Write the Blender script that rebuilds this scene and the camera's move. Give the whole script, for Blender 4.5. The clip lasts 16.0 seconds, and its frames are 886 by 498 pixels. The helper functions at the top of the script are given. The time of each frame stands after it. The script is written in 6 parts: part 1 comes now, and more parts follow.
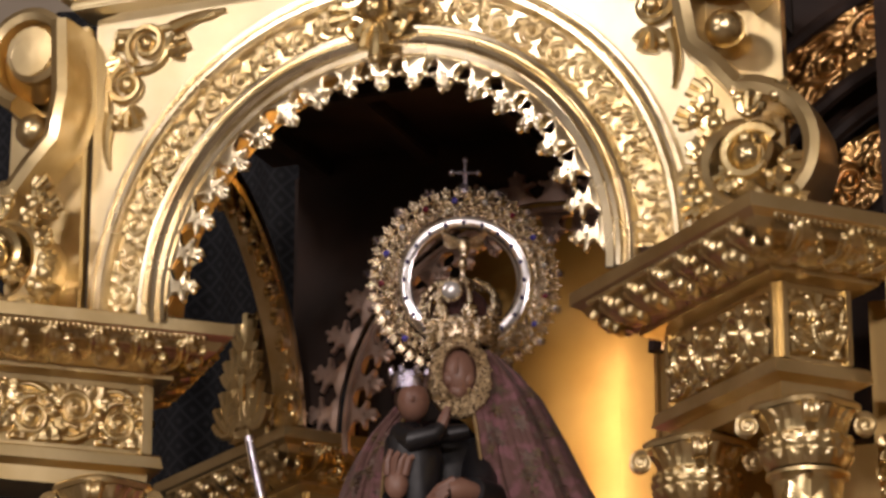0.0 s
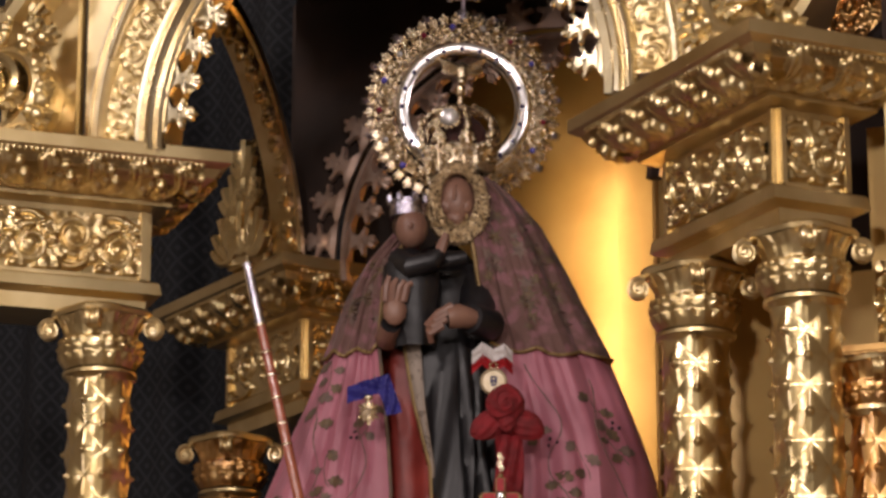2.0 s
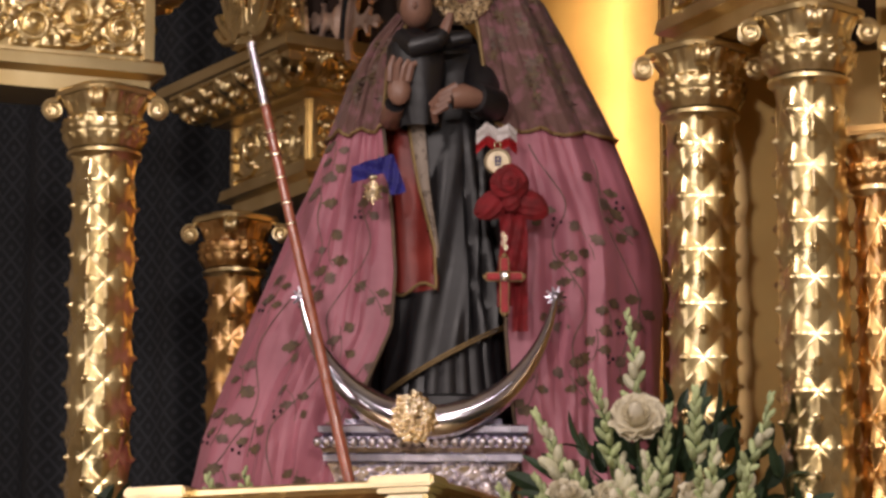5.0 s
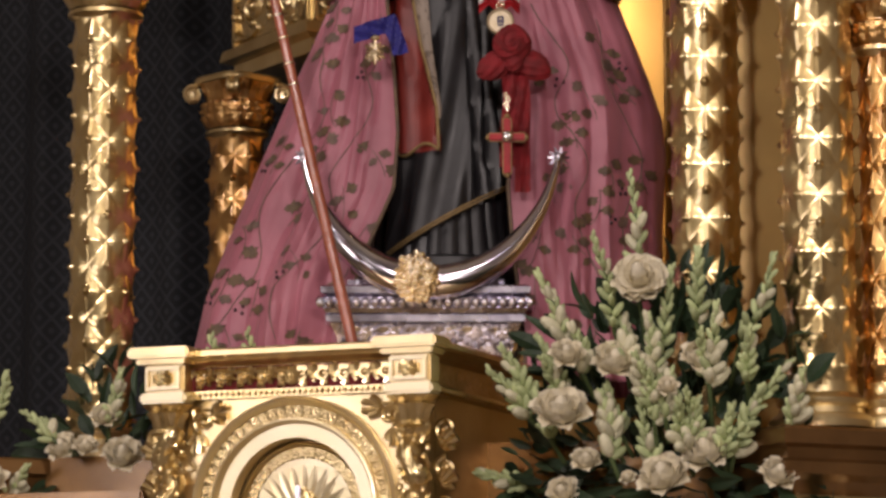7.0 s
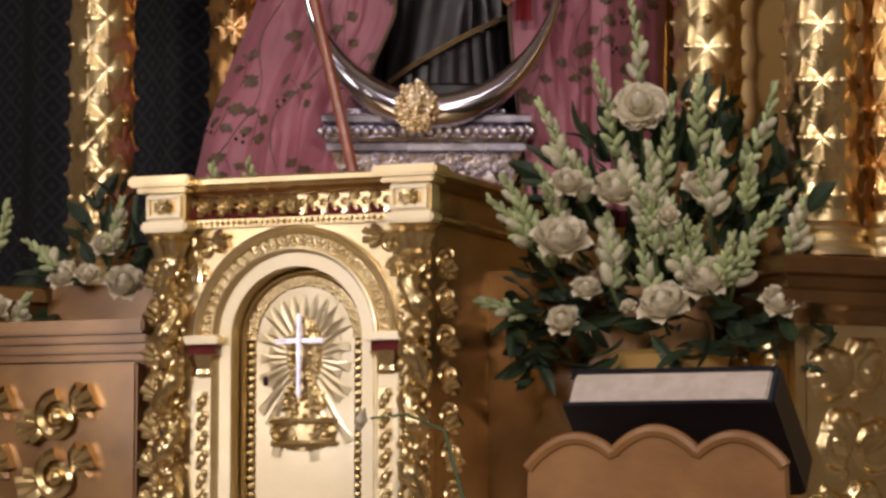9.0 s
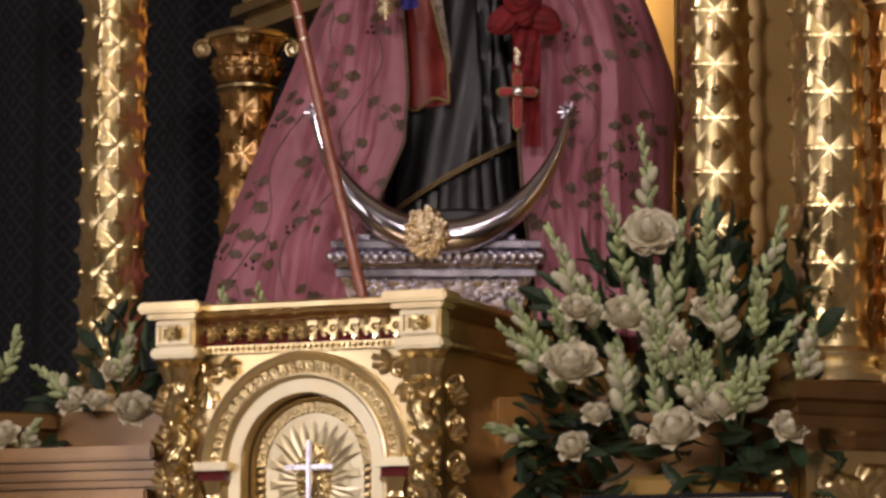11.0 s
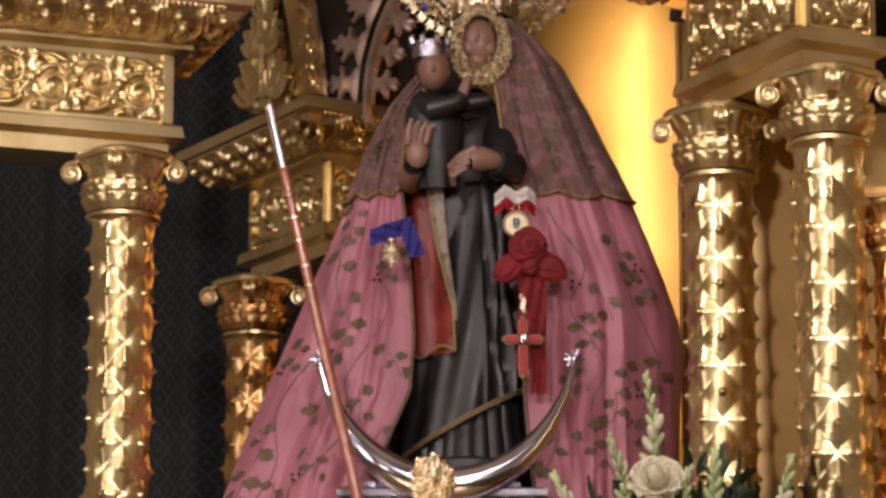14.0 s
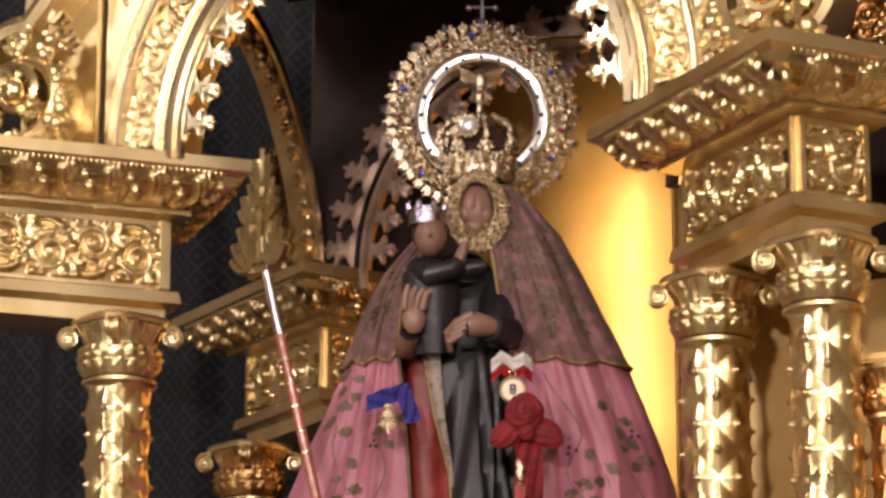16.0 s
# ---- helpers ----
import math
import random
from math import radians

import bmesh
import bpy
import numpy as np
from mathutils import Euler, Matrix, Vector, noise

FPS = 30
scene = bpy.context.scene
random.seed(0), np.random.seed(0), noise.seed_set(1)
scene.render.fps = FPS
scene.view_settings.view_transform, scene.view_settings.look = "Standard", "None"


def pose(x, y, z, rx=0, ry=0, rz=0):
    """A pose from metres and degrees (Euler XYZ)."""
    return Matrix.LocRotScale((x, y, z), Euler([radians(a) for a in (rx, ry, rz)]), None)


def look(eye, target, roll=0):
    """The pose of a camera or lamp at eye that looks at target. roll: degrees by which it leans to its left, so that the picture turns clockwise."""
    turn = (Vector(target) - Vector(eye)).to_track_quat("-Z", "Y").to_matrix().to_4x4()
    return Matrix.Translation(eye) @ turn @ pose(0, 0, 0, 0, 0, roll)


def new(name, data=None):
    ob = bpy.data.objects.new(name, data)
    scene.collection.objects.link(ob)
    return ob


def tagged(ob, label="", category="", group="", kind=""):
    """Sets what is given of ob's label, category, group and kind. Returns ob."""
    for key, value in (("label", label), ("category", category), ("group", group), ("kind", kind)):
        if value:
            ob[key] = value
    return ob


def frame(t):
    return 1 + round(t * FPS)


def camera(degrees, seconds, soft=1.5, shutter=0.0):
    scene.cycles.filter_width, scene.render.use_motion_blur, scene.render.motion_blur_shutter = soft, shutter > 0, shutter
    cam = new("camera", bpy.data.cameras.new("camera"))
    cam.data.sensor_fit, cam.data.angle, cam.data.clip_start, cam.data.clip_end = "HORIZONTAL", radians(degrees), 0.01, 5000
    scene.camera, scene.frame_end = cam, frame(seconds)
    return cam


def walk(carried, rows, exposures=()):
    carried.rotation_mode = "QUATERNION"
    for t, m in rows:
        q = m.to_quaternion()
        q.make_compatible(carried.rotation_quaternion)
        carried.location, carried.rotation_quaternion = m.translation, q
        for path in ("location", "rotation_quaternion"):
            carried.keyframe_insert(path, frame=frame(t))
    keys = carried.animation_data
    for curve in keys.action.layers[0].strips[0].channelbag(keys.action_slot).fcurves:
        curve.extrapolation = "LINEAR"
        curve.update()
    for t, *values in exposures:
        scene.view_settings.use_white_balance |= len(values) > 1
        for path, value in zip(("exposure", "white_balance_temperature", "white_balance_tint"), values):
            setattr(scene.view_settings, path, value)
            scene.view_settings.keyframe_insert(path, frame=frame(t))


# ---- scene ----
cam = camera(16.5, 16.0, soft=3.0)
EYE = (0.0, 0.0, 1.55)
# seconds, pitch, yaw, roll in degrees: a tripod tilt from one place
ROWS = [
    (0.0, 18.469, -0.019, -0.004),
    (0.5, 17.836, -0.025, 0.006),
    (1.0, 17.155, -0.04, 0.003),
    (1.5, 15.905, -0.045, -0.016),
    (2.0, 15.221, -0.054, -0.043),
    (2.5, 14.825, -0.056, -0.025),
    (3.0, 13.743, -0.03, 0.028),
    (3.5, 12.923, -0.0, 0.0),
    (4.0, 12.262, 0.006, 0.005),
    (6.5, 9.272, 0.071, 0.031),
    (7.0, 8.481, 0.077, 0.001),
    (7.5, 7.507, 0.064, 0.029),
    (8.0, 6.627, 0.066, 0.033),
    (8.5, 5.92, 0.079, 0.025),
    (8.7, 5.652, 0.08, 0.04),
    (9.2, 5.05, 0.1, 0.03),
    (9.75, 4.7, 0.15, 0.02),
    (10.3, 5.15, 0.22, 0.0),
    (10.8, 6.8, 0.262, 0.0),
    (11.0, 7.634, 0.272, 0.0),
    (11.5, 8.683, 0.293, 0.005),
    (12.0, 9.418, 0.326, -0.043),
    (12.5, 10.25, 0.34, 0.011),
    (13.0, 11.042, 0.357, 0.046),
    (13.5, 11.523, 0.365, 0.081),
    (14.0, 12.27, 0.384, 0.0),
    (14.5, 13.446, 0.384, 0.036),
    (15.0, 14.192, 0.385, 0.036),
    (15.5, 14.765, 0.347, 0.008),
    (16.0, 15.377, 0.318, 0.003),
]
walk(cam, [(t, pose(*EYE, 90 + pitch, 0, yaw) @ pose(0, 0, 0, 0, 0, roll)) for t, pitch, yaw, roll in ROWS],
     [(0.0, -0.1, 6500, 18), (2.0, 0.1, 6500, 18), (4.0, 0.2, 6500, 18), (6.5, 0.15, 6500, 18), (8.5, -0.15, 6500, 18), (10.8, -0.35, 6500, 18), (11.0, -0.35, 6500, 18), (12.5, -0.02, 6500, 18), (13.5, 0.22, 6500, 18), (14.5, 0.54, 6500, 18), (15.0, 0.62, 6500, 18), (16.0, 0.70, 6500, 18)])

# ---- world and light ----
world = bpy.data.worlds.new("world")
scene.world = world
world.use_nodes = True
world.node_tree.nodes["Background"].inputs[0].default_value = (1.0, 0.86, 0.68, 1)
world.node_tree.nodes["Background"].inputs[1].default_value = 0.006

AXIS = (0.017, 5.6)          # the statue's place in front of the eye
G = pose(AXIS[0], AXIS[1], 0, 0, 0, -22)   # the shrine's frame: x along its front, y into it


def area_lamp(name, where, target, size, watts, colour, local=True):
    data = bpy.data.lights.new(name, "AREA")
    data.shape, data.size, data.energy, data.color = "DISK", size, watts, colour
    ob = new(name, data)
    ob.matrix_world = (G if local else Matrix()) @ look(where, target)
    return ob


WARM = (1.0, 0.90, 0.82)
# unseen lamps added before the shrine, placed by the columns' highlights
area_lamp("unseen_front_lamp", (0.9, -1.2, 3.5), (0.0, 5.4, 2.6), 0.45, 68, WARM, False)
area_lamp("unseen_front_lamp", (-1.3, -0.6, 3.9), (0.0, 5.4, 2.6), 0.45, 76, WARM, False)
area_lamp("unseen_front_lamp", (-1.6, -4.6, 5.6), (0, -0.2, 2.7), 0.7, 58, WARM)
area_lamp("unseen_front_lamp", (2.6, -4.2, 5.4), (0.3, -0.2, 2.7), 0.6, 22, WARM)
# fill added at the mirrored view direction, to brighten the tabernacle front
area_lamp("unseen_front_lamp", (-2.2, -5.4, 2.45), (0, -0.6, 1.9), 1.7, 34, WARM)
strip = area_lamp("niche_lamp", (0.02, 0.655, 2.98), (0.078, 0.78, 2.98), 0.06, 2.4, (1.0, 0.70, 0.38))
strip.data.shape, strip.data.size_y = "RECTANGLE", 0.95


# ---- materials ----
def material(name, colour, rough=0.5, metal=0.0, colour2=None, scale=30.0, bump=0.0, bump_scale=120.0, rough_var=0.0,
             sheen=0.0, coat=0.0, mix_sharp=(0.35, 0.65), per_object=0.0):
    m = bpy.data.materials.new(name)
    m.use_nodes = True
    nt = m.node_tree
    bsdf = nt.nodes["Principled BSDF"]
    bsdf.inputs["Roughness"].default_value = rough
    bsdf.inputs["Metallic"].default_value = metal
    bsdf.inputs["Base Color"].default_value = (*colour, 1)
    if sheen:
        bsdf.inputs["Sheen Weight"].default_value = sheen
    if coat:
        bsdf.inputs["Coat Weight"].default_value = coat
        bsdf.inputs["Coat Roughness"].default_value = 0.14
        bsdf.inputs["Coat IOR"].default_value = 1.8
    co = nt.nodes.new("ShaderNodeTexCoord")
    n = nt.nodes.new("ShaderNodeTexNoise")
    n.inputs["Scale"].default_value = scale
    n.inputs["Detail"].default_value = 6
    nt.links.new(co.outputs["Object"], n.inputs["Vector"])
    ramp = nt.nodes.new("ShaderNodeValToRGB")
    ramp.color_ramp.elements[0].position, ramp.color_ramp.elements[1].position = mix_sharp
    c2 = colour2 or tuple(c * 0.8 for c in colour)
    ramp.color_ramp.elements[0].color = (*c2, 1)
    ramp.color_ramp.elements[1].color = (*colour, 1)
    nt.links.new(n.outputs["Fac"], ramp.inputs["Fac"])
    out = ramp.outputs["Color"]
    if per_object:
        info = nt.nodes.new("ShaderNodeObjectInfo")
        hsv = nt.nodes.new("ShaderNodeHueSaturation")
        mr = nt.nodes.new("ShaderNodeMapRange")
        mr.inputs[3].default_value, mr.inputs[4].default_value = 1 - per_object, 1 + per_object
        nt.links.new(info.outputs["Random"], mr.inputs[0])
        nt.links.new(mr.outputs[0], hsv.inputs["Value"])
        nt.links.new(out, hsv.inputs["Color"])
        out = hsv.outputs["Color"]
    nt.links.new(out, bsdf.inputs["Base Color"])
    if rough_var:
        n2 = nt.nodes.new("ShaderNodeTexNoise")
        n2.inputs["Scale"].default_value = scale * 0.4
        n2.inputs["Detail"].default_value = 5
        nt.links.new(co.outputs["Object"], n2.inputs["Vector"])
        mr = nt.nodes.new("ShaderNodeMapRange")
        mr.inputs[1].default_value, mr.inputs[2].default_value = 0.3, 0.7
        mr.inputs[3].default_value, mr.inputs[4].default_value = max(0.02, rough - rough_var), rough + rough_var
        nt.links.new(n2.outputs["Fac"], mr.inputs[0])
        nt.links.new(mr.outputs[0], bsdf.inputs["Roughness"])
    if bump:
        n3 = nt.nodes.new("ShaderNodeTexNoise")
        n3.inputs["Scale"].default_value = bump_scale
        n3.inputs["Detail"].default_value = 4
        nt.links.new(co.outputs["Object"], n3.inputs["Vector"])
        b = nt.nodes.new("ShaderNodeBump")
        b.inputs["Strength"].default_value = bump
        b.inputs["Distance"].default_value = 0.004
        nt.links.new(n3.outputs["Fac"], b.inputs["Height"])
        nt.links.new(b.outputs["Normal"], bsdf.inputs["Normal"])
    return m


GOLD = material("gilding", (0.82, 0.65, 0.33), 0.29, 1.0, (0.64, 0.46, 0.19), 14, 0.14, 90, 0.09, coat=0.8)
GOLD_PLAIN = material("burnished_gilding", (0.82, 0.66, 0.36), 0.36, 1.0, (0.68, 0.51, 0.24), 9, 0.14, 45, 0.10, coat=0.5)
GOLD_PALE = material("pale_gilding", (0.95, 0.84, 0.57), 0.46, 1.0, (0.88, 0.74, 0.44), 8, 0.12, 50, 0.10, coat=0.5)
GOLD_ARCH = material("bright_burnished_gilding", (0.93, 0.82, 0.58), 0.25, 1.0, (0.80, 0.66, 0.40), 12, 0.12, 50, 0.08, coat=0.9)
# pink of the mixed light on the back arch, put into its gilding
PINK_LIT_GILT = material("pink_lit_gilding", (0.62, 0.46, 0.38), 0.48, 0.7, (0.40, 0.27, 0.20), 18, 0.1, 90, 0.08)
# redder, darker gilding: amber and dim light put into the colour
GOLD_RED = material("dim_red_lit_gilding", (0.74, 0.46, 0.17), 0.30, 1.0, (0.54, 0.27, 0.08), 16, 0.1, 90, 0.08, coat=0.5)
GOLD_PAINT = material("gold_wall_paint", (0.62, 0.41, 0.13), 0.42, 0.25, (0.50, 0.31, 0.09), 5, 0.12, 40, 0.08)
BROWN_GILT = material("brown_varnished_gilding", (0.30, 0.16, 0.055), 0.36, 0.8, (0.18, 0.09, 0.028), 7, 0.12, 50, 0.08, coat=0.4)
SILVER_POLISH = material("polished_silver", (0.80, 0.78, 0.84), 0.17, 1.0, (0.62, 0.58, 0.70), 20, 0.08, 60, 0.05)
SILVER = material("silver", (0.64, 0.61, 0.68), 0.25, 1.0, (0.42, 0.39, 0.47), 25, 0.06, 120, 0.08)
SILVER_GILT = material("silver_gilt_filigree", (0.88, 0.77, 0.58), 0.24, 1.0, (0.62, 0.48, 0.29), 60, 0.3, 260, 0.06)
SILVER_BRIGHT = material("polished_silver_band", (0.95, 0.93, 0.92), 0.22, 1.0, (0.86, 0.84, 0.84), 40)
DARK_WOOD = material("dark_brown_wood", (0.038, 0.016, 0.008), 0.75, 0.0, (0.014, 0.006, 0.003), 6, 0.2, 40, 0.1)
CURTAIN = material("black_damask", (0.008, 0.009, 0.012), 0.85, 0.0, (0.005, 0.006, 0.008), 30, 0.1, 400)


def add_lozenges(m, pitch, colour):
    """A woven lozenge pattern, at the cloth's real size."""
    nt = m.node_tree
    bsdf = nt.nodes["Principled BSDF"]
    old = bsdf.inputs["Base Color"].links[0].from_socket
    co = nt.nodes.new("ShaderNodeTexCoord")
    sep = nt.nodes.new("ShaderNodeSeparateXYZ")
    nt.links.new(co.outputs["Object"], sep.inputs[0])

    def calc(op, a, b=None):
        n = nt.nodes.new("ShaderNodeMath")
        n.operation = op
        for i, v in enumerate((a, b)):
            if v is None:
                continue
            if isinstance(v, (int, float)):
                n.inputs[i].default_value = v
            else:
                nt.links.new(v, n.inputs[i])
        return n.outputs[0]
    k = 2 * math.pi / pitch
    waves = [calc("SINE", calc("MULTIPLY", calc(op, calc("MULTIPLY", sep.outputs[0], 1.3), sep.outputs[2]), k)) for op in ("ADD", "SUBTRACT")]
    lines = calc("MAXIMUM", waves[0], waves[1])
    inner = calc("MULTIPLY", calc("MULTIPLY", waves[0], waves[1]), 1.0)
    fac = calc("MAXIMUM", calc("GREATER_THAN", lines, 0.86), calc("GREATER_THAN", inner, 0.55))
    mix = nt.nodes.new("ShaderNodeMix")
    mix.data_type = "RGBA"
    nt.links.new(fac, mix.inputs[0])
    nt.links.new(old, mix.inputs[6])
    mix.inputs[7].default_value = (*colour, 1)
    nt.links.new(mix.outputs[2], bsdf.inputs["Base Color"])


add_lozenges(CURTAIN, 0.062, (0.020, 0.022, 0.027))
ROBE = material("black_painted_robe", (0.015, 0.014, 0.016), 0.42, 0.0, (0.009, 0.008, 0.009), 22, 0.2, 60, 0.10)
RED_TUNIC = material("red_painted_tunic", (0.26, 0.035, 0.025), 0.42, 0.0, (0.16, 0.020, 0.016), 14, 0.1, 120, 0.06)
SKIN = material("painted_flesh", (0.27, 0.145, 0.10), 0.42, 0.0, (0.20, 0.10, 0.07), 20, 0.05)
LINING = material("ermine_border", (0.30, 0.24, 0.19), 0.6, 0.0, (0.16, 0.12, 0.09), 70, 0.1, 200, 0, 0, 0, (0.40, 0.46))
MANTLE = material("pink_mantle_silk", (0.46, 0.16, 0.21), 0.5, 0.0, (0.35, 0.11, 0.15), 8, 0.15, 300, 0.05, 0.12)
CAPE = material("mauve_lace_cape", (0.135, 0.066, 0.054), 0.8, 0.0, (0.23, 0.10, 0.11), 38, 0.3, 300, 0, 0.1, 0, (0.36, 0.50))
PLASTER = material("nave_plaster", (0.55, 0.48, 0.38), 0.9, 0.0, (0.48, 0.41, 0.32), 2, 0.1, 30)
FLOOR = material("marble_floor", (0.30, 0.24, 0.18), 0.35, 0.0, (0.22, 0.17, 0.13), 3, 0.05, 30)
VELVET = material("red_velvet", (0.20, 0.010, 0.012), 0.85, 0.0, (0.12, 0.006, 0.008), 40, 0.2, 400, 0, 0.4)
WOOD = material("varnished_rod_wood", (0.42, 0.12, 0.06), 0.30, 0.0, (0.30, 0.08, 0.04), 30, 0.1, 100, 0.05, 0, 0.4)
OLIVE = material("olive_embroidery", (0.150, 0.095, 0.045), 0.6, 0.0, (0.085, 0.050, 0.032), 60, 0.3, 500, 0, 0.1)
CAP_CLOTH = material("dark_red_cap_velvet", (0.060, 0.016, 0.010), 0.8, 0.0, (0.035, 0.010, 0.007), 60, 0.3, 400)
LACE = material("dull_gold_lace", (0.60, 0.46, 0.27), 0.38, 0.85, (0.10, 0.06, 0.035), 170, 0.6, 300, 0, 0, 0, (0.36, 0.52))
OLIVE_GREY = material("grey_lace_thread", (0.20, 0.13, 0.10), 0.7, 0.0, (0.12, 0.08, 0.065), 60, 0.3, 500)
OLIVE_DARK = material("dark_berry_thread", (0.055, 0.025, 0.030), 0.6, 0.0, (0.035, 0.016, 0.02), 60)
TRIM = material("gold_thread_trim", (0.34, 0.23, 0.10), 0.5, 0.5, (0.28, 0.19, 0.08), 120, 0.4, 500)
HAIR = material("painted_brown_hair", (0.055, 0.028, 0.016), 0.5, 0.0, (0.03, 0.015, 0.009), 40)
GEM_BLUE = material("violet_blue_gem", (0.10, 0.08, 0.45), 0.08, 0.0, (0.06, 0.05, 0.3), 40, coat=1.0)
GEM_RED = material("dark_red_gem", (0.25, 0.01, 0.04), 0.08, 0.0, (0.15, 0.01, 0.02), 40, coat=1.0)
GEM_CLEAR = material("clear_facet_gem", (0.80, 0.78, 0.74), 0.08, 0.6, (0.60, 0.58, 0.55), 80, coat=1.0)
GEM_DARK = material("violet_enamel", (0.06, 0.04, 0.12), 0.2, 0.0, (0.04, 0.03, 0.08), 40, coat=0.5)
BLUE = material("royal_blue_ribbon", (0.016, 0.013, 0.21), 0.55, 0.0, (0.010, 0.009, 0.14), 60, 0.2, 400, 0, 0.2)
RED_CLOTH = material("scarlet_ribbon", (0.42, 0.012, 0.018), 0.55, 0.0, (0.30, 0.008, 0.012), 60, 0.2, 400)
VELVET_RED = material("crimson_velvet", (0.24, 0.005, 0.010), 0.75, 0.0, (0.13, 0.003, 0.005), 40, 0.3, 400, 0, 0.05)
WHITE_CLOTH = material("white_ribbon", (0.66, 0.62, 0.60), 0.6, 0.0, (0.55, 0.50, 0.48), 60, 0.2, 400)
CREAM = material("cream_enamel_medal", (0.62, 0.52, 0.36), 0.35, 0.2, (0.50, 0.40, 0.24), 60, 0.1, 200)
PETAL = material("ivory_petals", (0.86, 0.80, 0.64), 0.55, 0.0, (0.78, 0.70, 0.50), 18, 0.1, 200, 0, 0.1, 0, (0.35, 0.65), 0.08)
BUD = material("pale_green_buds", (0.56, 0.62, 0.34), 0.55, 0.0, (0.36, 0.44, 0.19), 40, 0.1, 200, 0, 0, 0, (0.35, 0.65), 0.25)
BUD_WHITE = material("cream_white_buds", (0.74, 0.70, 0.52), 0.55, 0.0, (0.56, 0.54, 0.34), 40, 0.1, 200, 0, 0, 0, (0.35, 0.65), 0.15)
GREEN_LEAF = material("dark_green_leaves", (0.035, 0.065, 0.028), 0.5, 0.0, (0.018, 0.036, 0.016), 20, 0.2, 120, 0, 0, 0, (0.35, 0.65), 0.35)
STEM = material("green_stems", (0.10, 0.14, 0.05), 0.55, 0.0, (0.06, 0.09, 0.03), 30)
CHASED = material("chased_silver", (0.52, 0.49, 0.57), 0.24, 1.0, (0.30, 0.27, 0.35), 60, 0.5, 160, 0.08)
NAVY = material("navy_book_cover", (0.012, 0.012, 0.020), 0.5, 0.0, (0.008, 0.008, 0.014), 30, 0.2, 300)
PAPER = material("book_page_edges", (0.66, 0.58, 0.50), 0.8, 0.0, (0.56, 0.48, 0.40), 60, 0.3, 400)
STAND_WOOD = material("orange_brown_stand_wood", (0.36, 0.18, 0.06), 0.4, 0.0, (0.24, 0.11, 0.035), 12, 0.2, 80, 0.06)

# ---- mesh helpers ----
BASE = {}      # a thing's base point in the shrine's frame


def thing(name, base, label, category, group="", kind=""):
    ob = new(name)
    ob.matrix_world = G @ Matrix.Translation(base)
    BASE[ob.name] = Vector(base)
    return tagged(ob, label, category, group, kind)


def base_of(ob):
    while ob.name not in BASE:
        ob = ob.parent
    return BASE[ob.name]


def mesh_of(name, bm, mat, smooth=True):
    me = bpy.data.meshes.new(name)
    bm.to_mesh(me)
    bm.free()
    for m in (mat if isinstance(mat, (list, tuple)) else [mat]):
        me.materials.append(m)
    if smooth:
        me.shade_smooth()
        me.set_sharp_from_angle(angle=radians(38))
    return me


def part(name, bm, mat, parent, label="", smooth=True):
    """One mesh, in the shrine's frame, as a part of a thing or of a part."""
    bmesh.ops.translate(bm, verts=bm.verts, vec=-base_of(parent))
    ob = new(name, mesh_of(name, bm, mat, smooth))
    ob.parent = parent
    return tagged(ob, label)


def solo(name, bm, mat, base, label, category, group="", kind="", smooth=True):
    """A thing that is one mesh."""
    bmesh.ops.translate(bm, verts=bm.verts, vec=-Vector(base))
    ob = new(name, mesh_of(name, bm, mat, smooth))
    ob.matrix_world = G @ Matrix.Translation(base)
    BASE[ob.name] = Vector(base)
    return tagged(ob, label, category, group, kind)


def box(bm, lo, hi, m=None, bevel=0.0):
    lo, hi = Vector(lo), Vector(hi)
    r = bmesh.ops.create_cube(bm, size=1, matrix=(m or Matrix()) @ Matrix.Translation((lo + hi) / 2) @ Matrix.Diagonal((*(hi - lo), 1)))
    if bevel:
        es = {e for v in r["verts"] for e in v.link_edges}
        bmesh.ops.bevel(bm, geom=list(es), offset=bevel, segments=2, affect="EDGES", clamp_overlap=True)
    return bm


def grid(bm, P, close_u=False, close_v=False, flip=False, mat=None):
    """Faces over an array of points P[i][j]."""
    n, k = len(P), len(P[0])
    vs = [[bm.verts.new(P[i][j]) for j in range(k)] for i in range(n)]
    for i in range(n if close_u else n - 1):
        for j in range(k if close_v else k - 1):
            q = [vs[i][j], vs[(i + 1) % n][j], vs[(i + 1) % n][(j + 1) % k], vs[i][(j + 1) % k]]
            if flip:
                q.reverse()
            f = bm.faces.new(q)
            if mat is not None:
                f.material_index = mat(i, j) if callable(mat) else mat
    return vs


def cap(bm, ring, flip=False):
    bm.faces.new(list(reversed(ring)) if flip else ring)


def lathe(bm, profile, at=(0, 0, 0), seg=24, wave=None, m=None, mat=None):
    m = m or Matrix.Translation(at)
    P = []
    for r, z in profile:
        ring = []
        for k in range(seg):
            a = 2 * math.pi * k / seg
            rr = r + (wave(a, z) if wave else 0)
            ring.append(m @ Vector((rr * math.cos(a), rr * math.sin(a), z)))
        P.append(ring)
    vs = grid(bm, P, close_v=True, flip=True, mat=mat)
    cap(bm, vs[0], True)
    cap(bm, vs[-1])
    return bm


